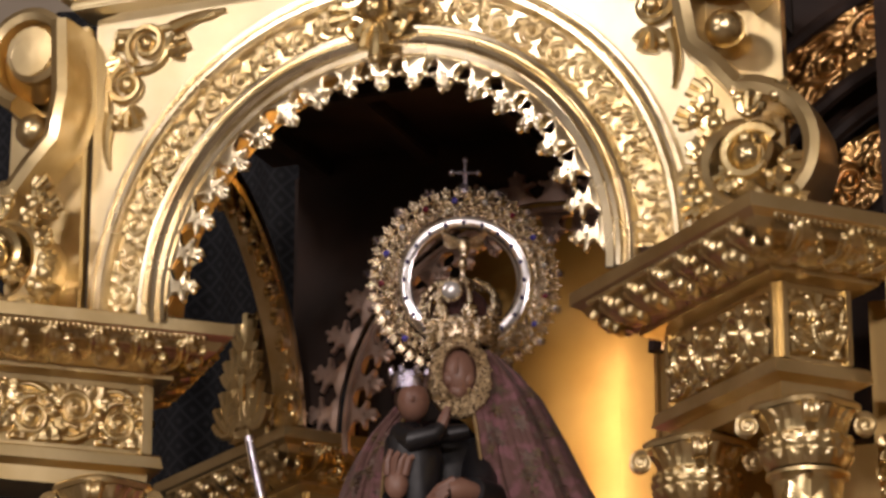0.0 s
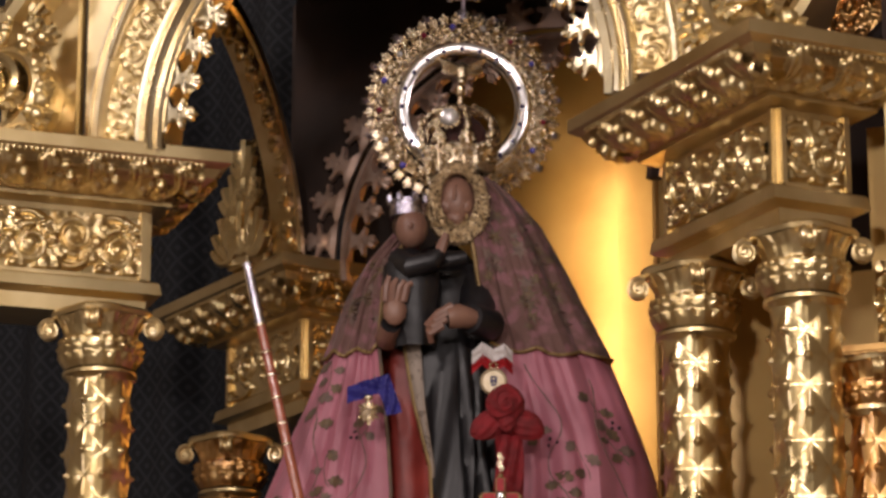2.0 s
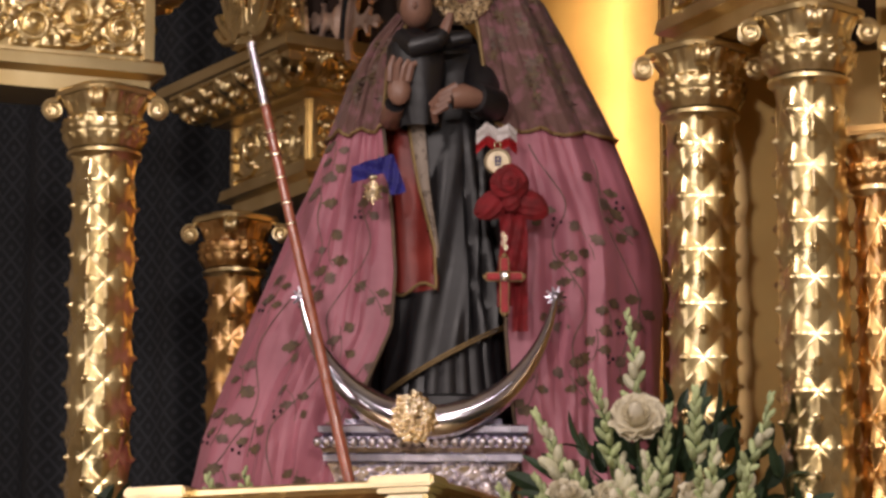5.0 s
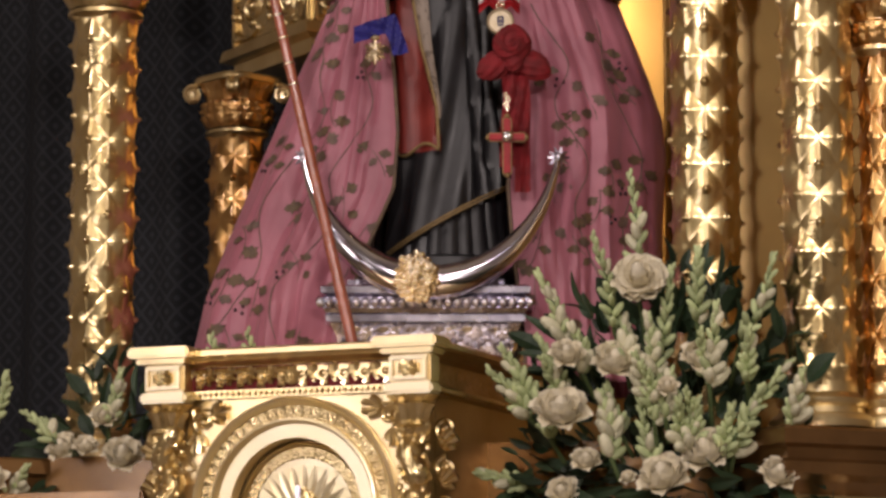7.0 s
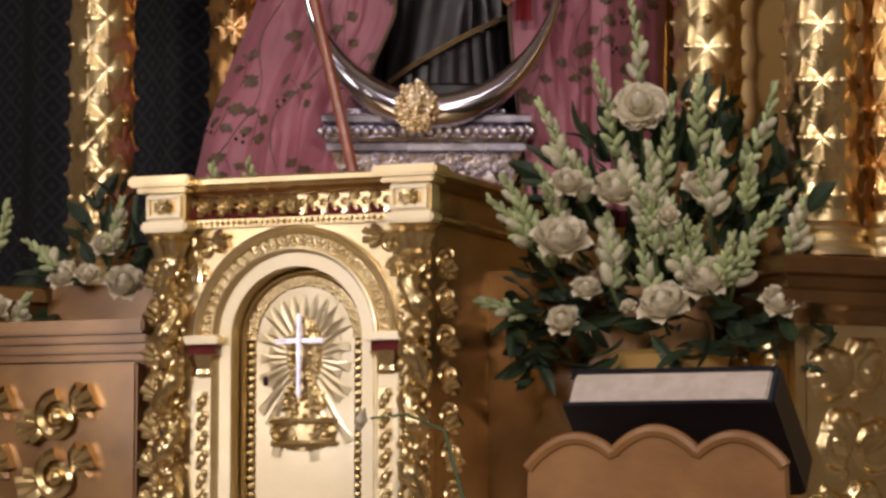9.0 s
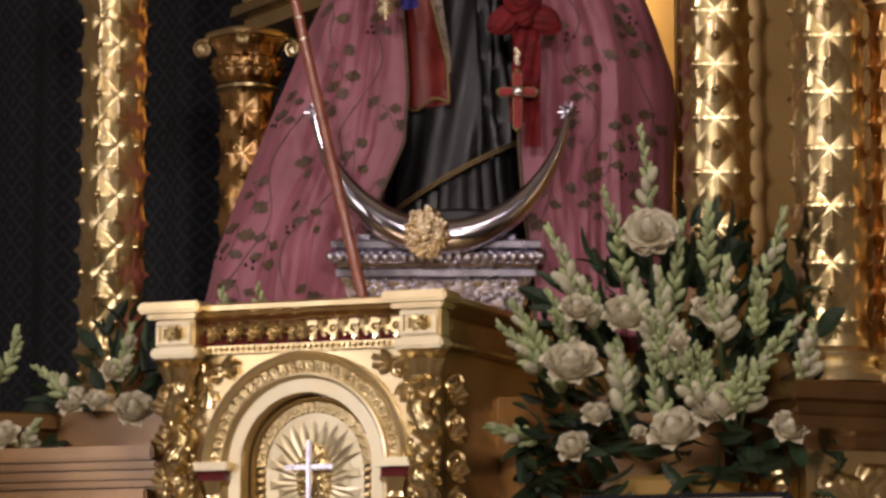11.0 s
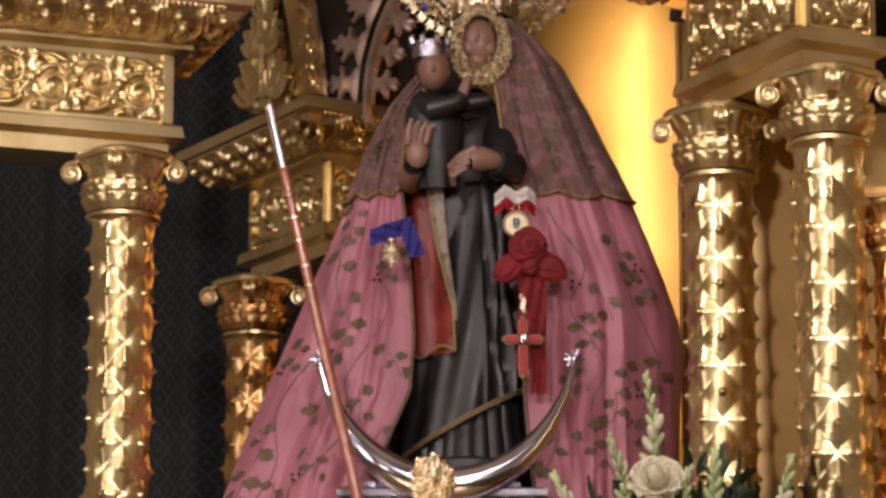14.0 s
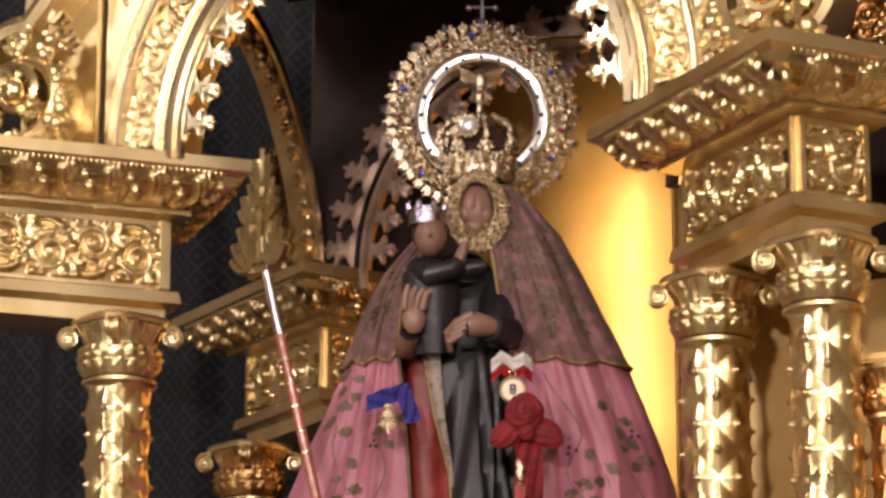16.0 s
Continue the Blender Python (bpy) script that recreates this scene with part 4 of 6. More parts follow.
# ---- tabernacle ----
tab = thing("tabernacle", (0, -0.5, 1.3), "gilded tabernacle with arched door, twisted columns and silver cross", "tabernacle")
TY = -0.70        # front face
DZ, DR = 1.862, 0.036        # spring of the door arch, depth of the door's recess
part("body", box(bmesh.new(), (-0.225, TY + 0.046, 1.3), (0.225, -0.22, 2.045), bevel=0.003), GOLD_PLAIN, tab)
bm = bmesh.new()
P = []
for x, z in [(0.140, 1.30)] + [(0.140 * math.cos(math.pi * i / 48), DZ + 0.140 * math.sin(math.pi * i / 48)) for i in range(49)] + [(-0.140, 1.30)]:
    k = 0.225 / max(abs(x), 1e-6)
    ex, ez = (math.copysign(0.225, x), z) if z <= DZ else (x * k, DZ + (z - DZ) * k)
    if ez > 2.045:
        k = (2.045 - DZ) / max(z - DZ, 1e-6)
        ex, ez = x * k, 2.045
    P.append([Vector((x, TY + 0.046, z)), Vector((x, TY, z)), Vector((ex, TY, ez)), Vector((ex, TY + 0.046, ez))])
grid(bm, P)
bmesh.ops.recalc_face_normals(bm, faces=bm.faces)
part("front_panel", bm, GOLD_PLAIN, tab, smooth=False)
TZ = [(0.2, 2.125), (0.003, 2.125), (0.0, 2.122), (0.0, 2.114), (0.010, 2.111), (0.014, 2.107), (0.020, 2.105), (0.030, 2.102), (0.034, 2.098), (0.2, 2.098)]
moulded("cornice", (-0.268, TY - 0.046), Vector((1, 0, 0)), Vector((0, 1, 0)), 0.536, 0.53, TZ, GOLD_PLAIN, tab)
part("frieze_block", box(bmesh.new(), (-0.228, TY - 0.006, 2.045), (0.228, -0.215, 2.098)), GOLD_PLAIN, tab)
part("frieze", box(bmesh.new(), (-0.186, TY - 0.012, 2.060), (0.186, TY - 0.0065, 2.097)), VELVET, tab, "red velvet frieze ground")


def frieze_scroll(sx):
    """One leafy scroll of the pierced frieze."""
    S = [spiral(0.016, 0.0, 0.012, 0.003, 1.3, 2.4, -1, 0.0052, 0.0034, 20), [(0.016, 0.0, 0.0060)], stroke((-0.006, -0.012), (0.030, 0.012), 0.0042, 0.003, 0.3)]
    return S + leaf_strokes(0.026, 0.002, 0.3, 0.018, 0.011, 4) + leaf_strokes(0.002, 0.006, 2.2, 0.013, 0.009, 3) + leaf_strokes(0.012, -0.008, -0.9, 0.011, 0.008, 3)


for k in range(10):
    hand = 1 if k < 5 else -1
    x0 = (-0.182 + 0.037 * k) if k < 5 else (0.182 - 0.037 * (k - 5))
    part("frieze_scroll", carve(bmesh.new(), frieze_scroll(hand), lambda px, pz, o, x0=x0, hand=hand: Vector((x0 + hand * px, TY - 0.013 - o, 2.0785 + pz)), 5), GOLD, tab)
part("frieze_boss", carve(bmesh.new(), leaf_strokes(0, -0.012, 1.57, 0.026, 0.010, 5) + [[(0, 0, 0.007)]], lambda px, pz, o: Vector((px, TY - 0.014 - o, 2.0785 + pz)), 6), GOLD, tab)
bm = bmesh.new()
box(bm, (-0.235, TY - 0.020, 2.046), (0.235, -0.215, 2.058), bevel=0.002)
for k in range(46):
    blob(bm, (-0.225 + 0.01 * k, TY - 0.021, 2.052), 0.0042, 6)
for k in range(46):
    blob(bm, (0.236, TY - 0.01 + 0.0104 * k, 2.052), 0.0042, 6)
part("bead_moulding", bm, GOLD, tab)
for sx in (-1, 1):
    x = sx * 0.218
    bm = box(bmesh.new(), (x - 0.036, TY - 0.046, 2.056), (x + 0.036, TY - 0.0065, 2.102), bevel=0.003)
    hb = part("corner_block", bm, GOLD_PLAIN, tab)
    bm = bmesh.new()
    for lo, hi in (((x - 0.032, 2.060), (x + 0.032, 2.066)), ((x - 0.032, 2.092), (x + 0.032, 2.098)), ((x - 0.032, 2.066), (x - 0.026, 2.092)), ((x + 0.026, 2.066), (x + 0.032, 2.092))):
        box(bm, (lo[0], TY - 0.053, lo[1]), (hi[0], TY - 0.0455, hi[1]), bevel=0.0015)
    part("frame", bm, GOLD_PALE, hb)
    part("panel_leaf", carve(bmesh.new(), leaf_strokes(0, 0, 0.0, 0.020, 0.008, 4) + leaf_strokes(0, 0, math.pi, 0.020, 0.008, 4) + [[(0, 0, 0.006)]], lambda px, pz, o, x=x: Vector((x + px, TY - 0.046 - o, 2.079 + pz)), 5), GOLD, hb)
    bm = box(bmesh.new(), (x - 0.046, TY - 0.062, 2.102), (x + 0.046, TY - 0.005, 2.111), bevel=0.003)
    box(bm, (x - 0.056, TY - 0.074, 2.111), (x + 0.056, TY - 0.005, 2.129), bevel=0.004)
    part("block_cornice", bm, GOLD_PLAIN, tab)
    bm = box(bmesh.new(), (x - 0.042, TY - 0.054, 2.038), (x + 0.042, TY - 0.01, 2.0555), bevel=0.004)
    part("abacus", bm, GOLD_PALE, tab)
    # twisted column with vine leaves
    cx, cy = x, TY - 0.026
    pts, rad = [], []
    for i in range(120):
        z = 1.995 - 0.65 * i / 119
        a = i * 0.36 * sx
        pts.append(Vector((cx + 0.009 * math.cos(a), cy + 0.009 * math.sin(a), z)))
        rad.append(0.018 + 0.003 * math.sin(i * 0.9))
    colm = part("twisted_column", tube(bmesh.new(), pts, rad, 12, up=(0, 1, 0)), GOLD, tab)
    bm = bmesh.new()
    rnd = random.Random(5 + sx)
    for i in range(170):
        z = 1.985 - 0.63 * i / 169
        a = i * 2.4
        tilt = Matrix.Rotation(a, 4, "Z") @ Matrix.Rotation(rnd.uniform(-1, 1), 4, "X")
        k = rnd.uniform(0.6, 1.0)
        blob(bm, (cx + 0.022 * math.cos(a), cy + 0.022 * math.sin(a), z), (0.008 * k, 0.006 * k, 0.011 * k), 6, tilt)
    tagged(part("vine_leaves", bm, GOLD, colm), kind="stuff")
    bm = lathe(bmesh.new(), [(0.020, 1.985), (0.027, 1.989), (0.022, 1.996), (0.026, 2.010), (0.034, 2.022), (0.030, 2.026), (0.042, 2.036), (0.02, 2.038)], (cx, cy, 0), 32, wave=lambda a, z: 0.003 * math.cos(9 * a))
    part("capital", bm, GOLD, tab)
    # leafy scrolls down the outer edge
    for k in range(11):
        zz = 1.985 - 0.062 * k
        out = 0.010 + 0.030 * min(1, k / 9) ** 2
        S = [spiral(0.012, zz, 0.018, 0.005, 1.3, 1.5 if k % 2 else -1.5, 1 if k % 2 else -1, 0.0055, 0.0035, 22), [(0.012, zz, 0.006)]] + leaf_strokes(0.004, zz - 0.025, 0.6, 0.034, 0.012, 4)
        part("side_scroll", carve(bmesh.new(), S, lambda px, pz, o, sx=sx, out=out: Vector((sx * (0.238 + out + px), TY + 0.008 - o * 0.8, pz)), 6), GOLD, tab)
# door arch
put = lambda r, a, o: Vector((r * math.cos(a), TY - o, DZ + r * math.sin(a)))


def tab_band(name, prof, mat, low=0.53):
    bm = bmesh.new()
    P = [[Vector((prof_r, TY - o, DZ - low)) for prof_r, o in prof]]
    P += [[put(r, math.pi * i / 48, o) for r, o in prof] for i in range(49)]
    P += [[Vector((-prof_r, TY - o, DZ - low)) for prof_r, o in prof]]
    grid(bm, P)
    bmesh.ops.recalc_face_normals(bm, faces=bm.faces)
    return part(name, bm, mat, tab)


tab_band("outer_arch", [(0.183, 0.0), (0.183, 0.014), (0.178, 0.020), (0.172, 0.014), (0.169, 0.006)], GOLD_PALE, 0.0)
carved_arch("carved_arch", 0.148, 0.170, TY - 0.004, 16, tab, DZ, GOLD, 0.0016, 1.7)
tab_band("arch_bead", [(0.149, 0.004), (0.148, 0.014), (0.144, 0.016), (0.140, 0.010), (0.139, 0.004)], GOLD_PALE)
tab_band("plain_arch", [(0.1395, 0.004), (0.117, 0.0035), (0.1145, -DR)], GOLD_PALE)
tab_band("inner_bead", [(0.113, -DR), (0.112, 0.010 - DR), (0.109, 0.013 - DR), (0.105, 0.008 - DR), (0.104, -DR)], GOLD_PLAIN)
carved_arch("door_band", 0.086, 0.105, TY + DR - 0.002, 15, tab, DZ, GOLD, 0.0016, 1.7)
for sx in (-1, 1):
    bm = bmesh.new()
    for k in range(38):
        blob(bm, (sx * 0.0955, TY + DR - 0.002, DZ - 0.010 - 0.0135 * k), (0.008, 0.006, 0.006), 6)
    tagged(part("door_band_side", bm, GOLD, tab), kind="stuff")
    # impost with red ground, pilaster with panel
    x = sx * 0.163
    bm = box(bmesh.new(), (x - 0.034, TY - 0.028, DZ - 0.008), (x + 0.034, TY - 0.0005, DZ + 0.006), bevel=0.002)
    part("impost", bm, GOLD_PALE, tab)
    bm = box(bmesh.new(), (x - 0.024, TY - 0.018, DZ - 0.024), (x + 0.024, TY - 0.0005, DZ - 0.0085))
    part("impost_frieze", bm, VELVET, tab, "red velvet strip")
    bm = lathe(bmesh.new(), [(0.020, DZ - 0.062), (0.024, DZ - 0.056), (0.021, DZ - 0.048), (0.026, DZ - 0.036), (0.032, DZ - 0.025), (0.02, DZ - 0.0245)], (x, TY + 0.004, 0), 20, wave=lambda a, z: 0.002 * math.cos(7 * a))
    part("pilaster_capital", bm, GOLD, tab)
    pl = part("pilaster", box(bmesh.new(), (x - 0.023, TY - 0.012, DZ - 0.54), (x + 0.023, TY - 0.0005, DZ - 0.060), bevel=0.002), GOLD_PALE, tab)
    carved_face("pilaster_carving", (x - 0.012, TY - 0.0125, 0), (1, 0, 0), [(0.0, DZ - 0.53), (0.0, DZ - 0.085)], 0.024, 0.024, lambda w, h, nx, ny: height_field(w, h, nx, ny, [q for k in range(14) for q in
                [(w * 0.5, h * (k + 0.5) / 14, 0.008), (w * 0.25, h * (k + 0.2) / 14, 0.006), (w * 0.75, h * (k + 0.8) / 14, 0.006)]], False, 0.8), GOLD, pl, 0.0016, 1.0)
    # scrolls in the corner over the arch
    corner = lambda px, pz, o, sx=sx: Vector((sx * (0.186 - px), TY - 0.001 - o, 2.038 - pz))
    for S in ([spiral(0.020, 0.030, 0.018, 0.005, 1.2, 2.0, 1, 0.005, 0.0035, 22), [(0.020, 0.030, 0.007)]], [stroke((0.0, 0.006), (0.070, 0.006), 0.004, 0.003, 0.05)], [stroke((0.0, 0.006), (0.0, 0.085), 0.004, 0.003, -0.05)],
              leaf_strokes(0.036, 0.016, -0.1, 0.034, 0.011, 4), leaf_strokes(0.010, 0.050, 1.7, 0.034, 0.011, 4), leaf_strokes(0.006, 0.012, 0.8, 0.020, 0.008, 3)):
        part("corner_scroll", carve(bmesh.new(), S, corner, 6), GOLD, tab)
# door leaf with rays, emblem and cross
DY = TY + DR
door = part("door", box(bmesh.new(), (-0.088, DY - 0.002, 1.33), (0.088, DY + 0.002, DZ)), GOLD_PALE, tab)
bm = bmesh.new()
P = [[Vector((0, DY - 0.0015, DZ)), Vector((0.088 * math.cos(math.pi * i / 32), DY - 0.0015, DZ + 0.088 * math.sin(math.pi * i / 32)))] for i in range(33)]
grid(bm, P)
part("door_head", bm, GOLD_PALE, door)
ec = Vector((0.0, DY - 0.004, DZ - 0.030))
for k in range(30):
    a = 2 * math.pi * k / 30
    d, q = Vector((math.cos(a), 0, math.sin(a))), Vector((-math.sin(a), 0, math.cos(a)))
    l = min(0.080 / max(abs(d.x), 0.05), 0.17) * (1.0 if k % 2 else 0.80)
    if d.z > 0:
        l = min(l, 0.105)
    bm = bmesh.new()
    v = [bm.verts.new(ec + d * 0.02 + q * 0.002), bm.verts.new(ec + d * l + q * 0.0085), bm.verts.new(ec + d * l - q * 0.0085), bm.verts.new(ec + d * 0.02 - q * 0.002), bm.verts.new(ec + d * l * 0.75 + Vector((0, -0.0026, 0)))]
    for i in range(4):
        bm.faces.new((v[i], v[(i + 1) % 4], v[4]))
    bmesh.ops.recalc_face_normals(bm, faces=bm.faces)
    part("ray", bm, GOLD_PALE, door, smooth=False)
bm = bmesh.new()
rnd = random.Random(3)
EMB = [(-0.152, 0.020), (-0.138, 0.054), (-0.118, 0.060), (-0.104, 0.048), (-0.092, 0.030), (-0.074, 0.042), (-0.058, 0.034), (-0.042, 0.022), (-0.012, 0.028), (0.026, 0.030), (0.052, 0.020), (0.068, 0.006)]
grid(bm, [[Vector((ec.x + r * math.sin(t), DY - 0.001 - 0.012 * math.cos(t), ec.z + z)) for t in np.linspace(-1.57, 1.57, 14)] for z, r in EMB])
for k in range(190):
    z = rnd.uniform(-0.148, 0.066)
    t = rnd.uniform(-1.5, 1.5)
    r = lerp_table(EMB, z)
    blob(bm, (ec.x + r * math.sin(t), DY - 0.003 - 0.012 * math.cos(t), ec.z + z), rnd.uniform(0.0025, 0.0058), 6)
for z, r in ((-0.104, 0.058), (-0.140, 0.056)):
    tube(bm, [Vector((ec.x + r * math.sin(t), DY - 0.004 - 0.014 * math.cos(t), ec.z + z)) for t in np.linspace(-1.5, 1.5, 16)], 0.0052, 6)
tagged(part("emblem", bm, GOLD, door), kind="stuff")
bm = box(bmesh.new(), (-0.0042, DY - 0.030, ec.z - 0.065), (0.0042, DY - 0.022, ec.z + 0.070), bevel=0.002)
box(bm, (-0.044, DY - 0.028, ec.z + 0.022), (0.044, DY - 0.023, ec.z + 0.030), bevel=0.002)
part("cross", bm, SILVER, door, "small silver cross")
bm = box(bmesh.new(), (-0.076, DY - 0.006, DZ - 0.075), (-0.064, DY - 0.002, DZ - 0.058), bevel=0.002)
part("keyhole", bm, DARK_WOOD, door, "dark keyhole")
carved_face("side_carving", (0.2285, TY + 0.02, 0), (0, 1, 0), [(0.0, 2.062), (0.0, 2.095)], 0.44, 0.07, scroll_tile, GOLD_PLAIN, tab, 0.0022, 0.6)

# ---- the statue with its mantle, halo and pedestal ----
def wpt(x, y, z):
    """From the eye's frame (x across, y ahead of the statue) into the shrine's."""
    return G_INV @ Vector((AXIS[0] + x, AXIS[1] + y, z))


G_INV = G.inverted()
FACE = G_INV.to_3x3().to_4x4()      # turns things towards the eye

SIL_L = [(3.16, -0.055), (3.10, -0.095), (3.034, -0.150), (2.968, -0.187), (2.847, -0.234), (2.76, -0.270), (2.706, -0.296), (2.62, -0.332), (2.513, -0.378), (2.376, -0.428), (2.279, -0.462), (2.19, -0.477)]
SIL_R = [(3.20, 0.075), (3.151, 0.135), (3.112, 0.170), (3.028, 0.212), (2.957, 0.245), (2.847, 0.297), (2.771, 0.328), (2.695, 0.358), (2.62, 0.383), (2.556, 0.389), (2.41, 0.382), (2.19, 0.375)]
OPEN_L = [(3.16, -0.03), (3.10, -0.05), (3.03, -0.10), (2.99, -0.12), (2.86, -0.130), (2.68, -0.112), (2.575, -0.105), (2.47, -0.112), (2.37, -0.155), (2.30, -0.18), (2.19, -0.19)]
OPEN_R = [(3.18, 0.035), (3.12, 0.03), (3.03, 0.046), (2.95, 0.056), (2.86, 0.076), (2.757, 0.088), (2.68, 0.10), (2.47, 0.092), (2.36, 0.10), (2.19, 0.12)]


def mantle_point(sil, opening, s, z, out=0.0, z0=2.19, z1=3.18):
    """A point of the cloak: s from the opening (0) over the outline (1) to the back (1.9)."""
    xs, xo = lerp_table(sil, z), lerp_table(opening, z)
    hand = 1 if xs > xo else -1
    low = (z1 - z) / (z1 - z0)
    d = 0.20 * (0.45 + 0.55 * low)
    if s <= 1:
        x = xo + (xs + hand * out - xo) * s
        y = -d * math.sqrt(max(0, 1 - s ** 2.4))
    else:
        x = xs + hand * out - (xs - xo) * (s - 1) * 0.9
        y = d * 0.9 * math.sqrt(max(0, 1 - (2 - s) ** 2))
    amp = 0.0045 + 0.0085 * low
    deep = 0.018 * max(0.0, low) ** 1.5
    fold = deep * (abs(math.sin(s * 7.5 + 1.1 * z + hand)) ** 0.7 - 0.5) + 0.55 * amp * math.sin(s * 11 + 2.2 * math.sin(z * 5) + hand) + 1.7 * amp * noise.noise(Vector((s * 7 + 0.8 * z, z * 2.2, 3.1 * hand))) + 0.8 * amp * noise.noise(Vector((s * 19, z * 5, 7.7 * hand))) + 0.0016 * noise.noise(Vector((s * 50, z * 26, 1.0)))
    fold *= min(1, s * 6) if s < 0.2 else 1
    return wpt(x + 0.3 * fold * hand, y - fold - out, z)


def flap(sil, opening, z0, z1, out=0.0, nz=110, ns=90, hem=None):
    P = []
    for i in range(nz + 1):
        row = []
        for j in range(ns + 1):
            s = j / ns * 1.9
            lo = z0 + (hem(s) if hem else 0)
            row.append(mantle_point(sil, opening, s, z1 + (lo - z1) * i / nz, out))
        P.append(row)
    return P


mantle = thing("mantle", (0, 0, 2.12), "pink silk mantle embroidered with olive-brown leaves, hanging open", "mantle")
for nm, sil, op in (("right", SIL_L, OPEN_L), ("left", SIL_R, OPEN_R)):
    bm = bmesh.new()
    grid(bm, flap(sil, op, 2.12, 3.12 if sil is SIL_L else 3.17))
    fl_ob = part("cloth", bm, MANTLE, mantle)
    md = fl_ob.modifiers.new("thickness", "SOLIDIFY")
    md.thickness, md.offset = 0.004, 0.0
    # gold-brown edging along the opening
    bm = tube(bmesh.new(), [mantle_point(sil, op, 0.004, 2.13 + 0.9 * k / 60, 0.003) for k in range(61)], 0.0035, 6)
    part("edging", bm, OLIVE, mantle, "dull gold braid edging")

# the shorter cape over the shoulders, with a scalloped hem
cape = thing("cape", (0, 0, 2.85), "mauve-brown lace cape with gold scalloped hem over the mantle", "cape")
for sil, op, z1 in ((SIL_L, OPEN_L, 3.125), (SIL_R, OPEN_R, 3.19)):
    hem = lambda s: -0.012 * abs(math.sin(s * 8.5)) - 0.010 * math.sin(s * 3.1)
    bm = bmesh.new()
    grid(bm, flap(sil, op, 2.86, z1, 0.006, 60, 90, hem))
    c = part("cloth", bm, CAPE, cape)
    md = c.modifiers.new("thickness", "SOLIDIFY")
    md.thickness, md.offset = 0.003, 0.0
    bm = tube(bmesh.new(), [mantle_point(sil, op, k / 80 * 1.5, 2.86 + hem(k / 80 * 1.5), 0.008) for k in range(81)], 0.0035, 6)
    tube(bm, [mantle_point(sil, op, 0.004, 2.86 + hem(0) + (z1 - 2.87) * k / 40, 0.009) for k in range(41)], 0.004, 6)
    part("trim", bm, TRIM, cape, "dull gold trim")

# embroidered leaves and berries
rnd = random.Random(21)
LEAF_SHAPE = ((0.0, -0.5), (0.22, -0.36), (0.20, -0.20), (0.42, -0.10), (0.26, 0.04), (0.30, 0.20), (0.13, 0.26), (0.0, 0.5))


def cloth_leaf(sil, op, s, z, a, size):
    """A lobed leaf stitched on the mantle, turned by a."""
    wide = abs(lerp_table(sil, z) - lerp_table(op, z))

    def lay(px, py):
        qx, qy = px * math.cos(a) - py * math.sin(a), px * math.sin(a) + py * math.cos(a)
        return mantle_point(sil, op, min(max(s + qx * size / wide, 0.0), 1.0), z + qy * size, 0.0036)
    bm = bmesh.new()
    mid = [bm.verts.new(lay(0, y)) for _, y in LEAF_SHAPE]
    for sx in (-1, 1):
        edge = [bm.verts.new(lay(sx * x, y)) for x, y in LEAF_SHAPE[1:-1]]
        prev = [mid[0]] + edge + [mid[-1]]
        for i in range(len(prev) - 1):
            vv = [mid[i], prev[i], prev[i + 1], mid[i + 1]]
            vv = [v for k, v in enumerate(vv) if v not in vv[:k]]
            if len(vv) > 2:
                bm.faces.new(vv if sx < 0 else list(reversed(vv)))
    part("embroidered_leaf", bm, OLIVE if rnd.random() < 0.75 else OLIVE_GREY, mantle)


placed = []
for sil, op, n in ((SIL_L, OPEN_L, 17), (SIL_R, OPEN_R, 16)):
    tries = count = 0
    while count < n and tries < 4000:
        tries += 1
        z, s = rnd.uniform(2.17, 2.80), rnd.uniform(0.06, 0.92)
        p = mantle_point(sil, op, s, z, 0.0)
        if any((p - q).length < 0.062 for q in placed):
            continue
        placed.append(p)
        count += 1
        wide = abs(lerp_table(sil, z) - lerp_table(op, z))
        bend, a = rnd.uniform(-0.5, 0.5), rnd.uniform(-0.6, 0.6)
        pts = []
        for k in range(9):
            f = k / 8
            t = a + bend * (f - 0.5)
            x, y = (0.070 * (f - 0.5)) * math.sin(t), 0.070 * (f - 0.5) * math.cos(t)
            pts.append((min(max(s + x / wide, 0.01), 0.99), z + y))
        part("embroidered_stem", tube(bmesh.new(), [mantle_point(sil, op, u, v, 0.002) for u, v in pts], 0.0011, 5), OLIVE_GREY, mantle)
        for k, (u, v) in enumerate(pts[1::2 if rnd.random() < 0.4 else 3]):
            side = 1 if k % 2 else -1
            cloth_leaf(sil, op, min(max(u + side * 0.014 / wide, 0.02), 0.98), v + 0.004, side * rnd.uniform(0.6, 1.7), rnd.uniform(0.020, 0.034))
        if rnd.random() < 0.45:
            for k in range(3):
                ang = 2.1 * k + a
                c = mantle_point(sil, op, min(s + (0.022 + 0.007 * math.cos(ang)) / wide, 0.99), z - 0.02 + 0.007 * math.sin(ang), 0.003)
                part("embroidered_berry", blob(bmesh.new(), c, 0.0038, 6), OLIVE_DARK, mantle)
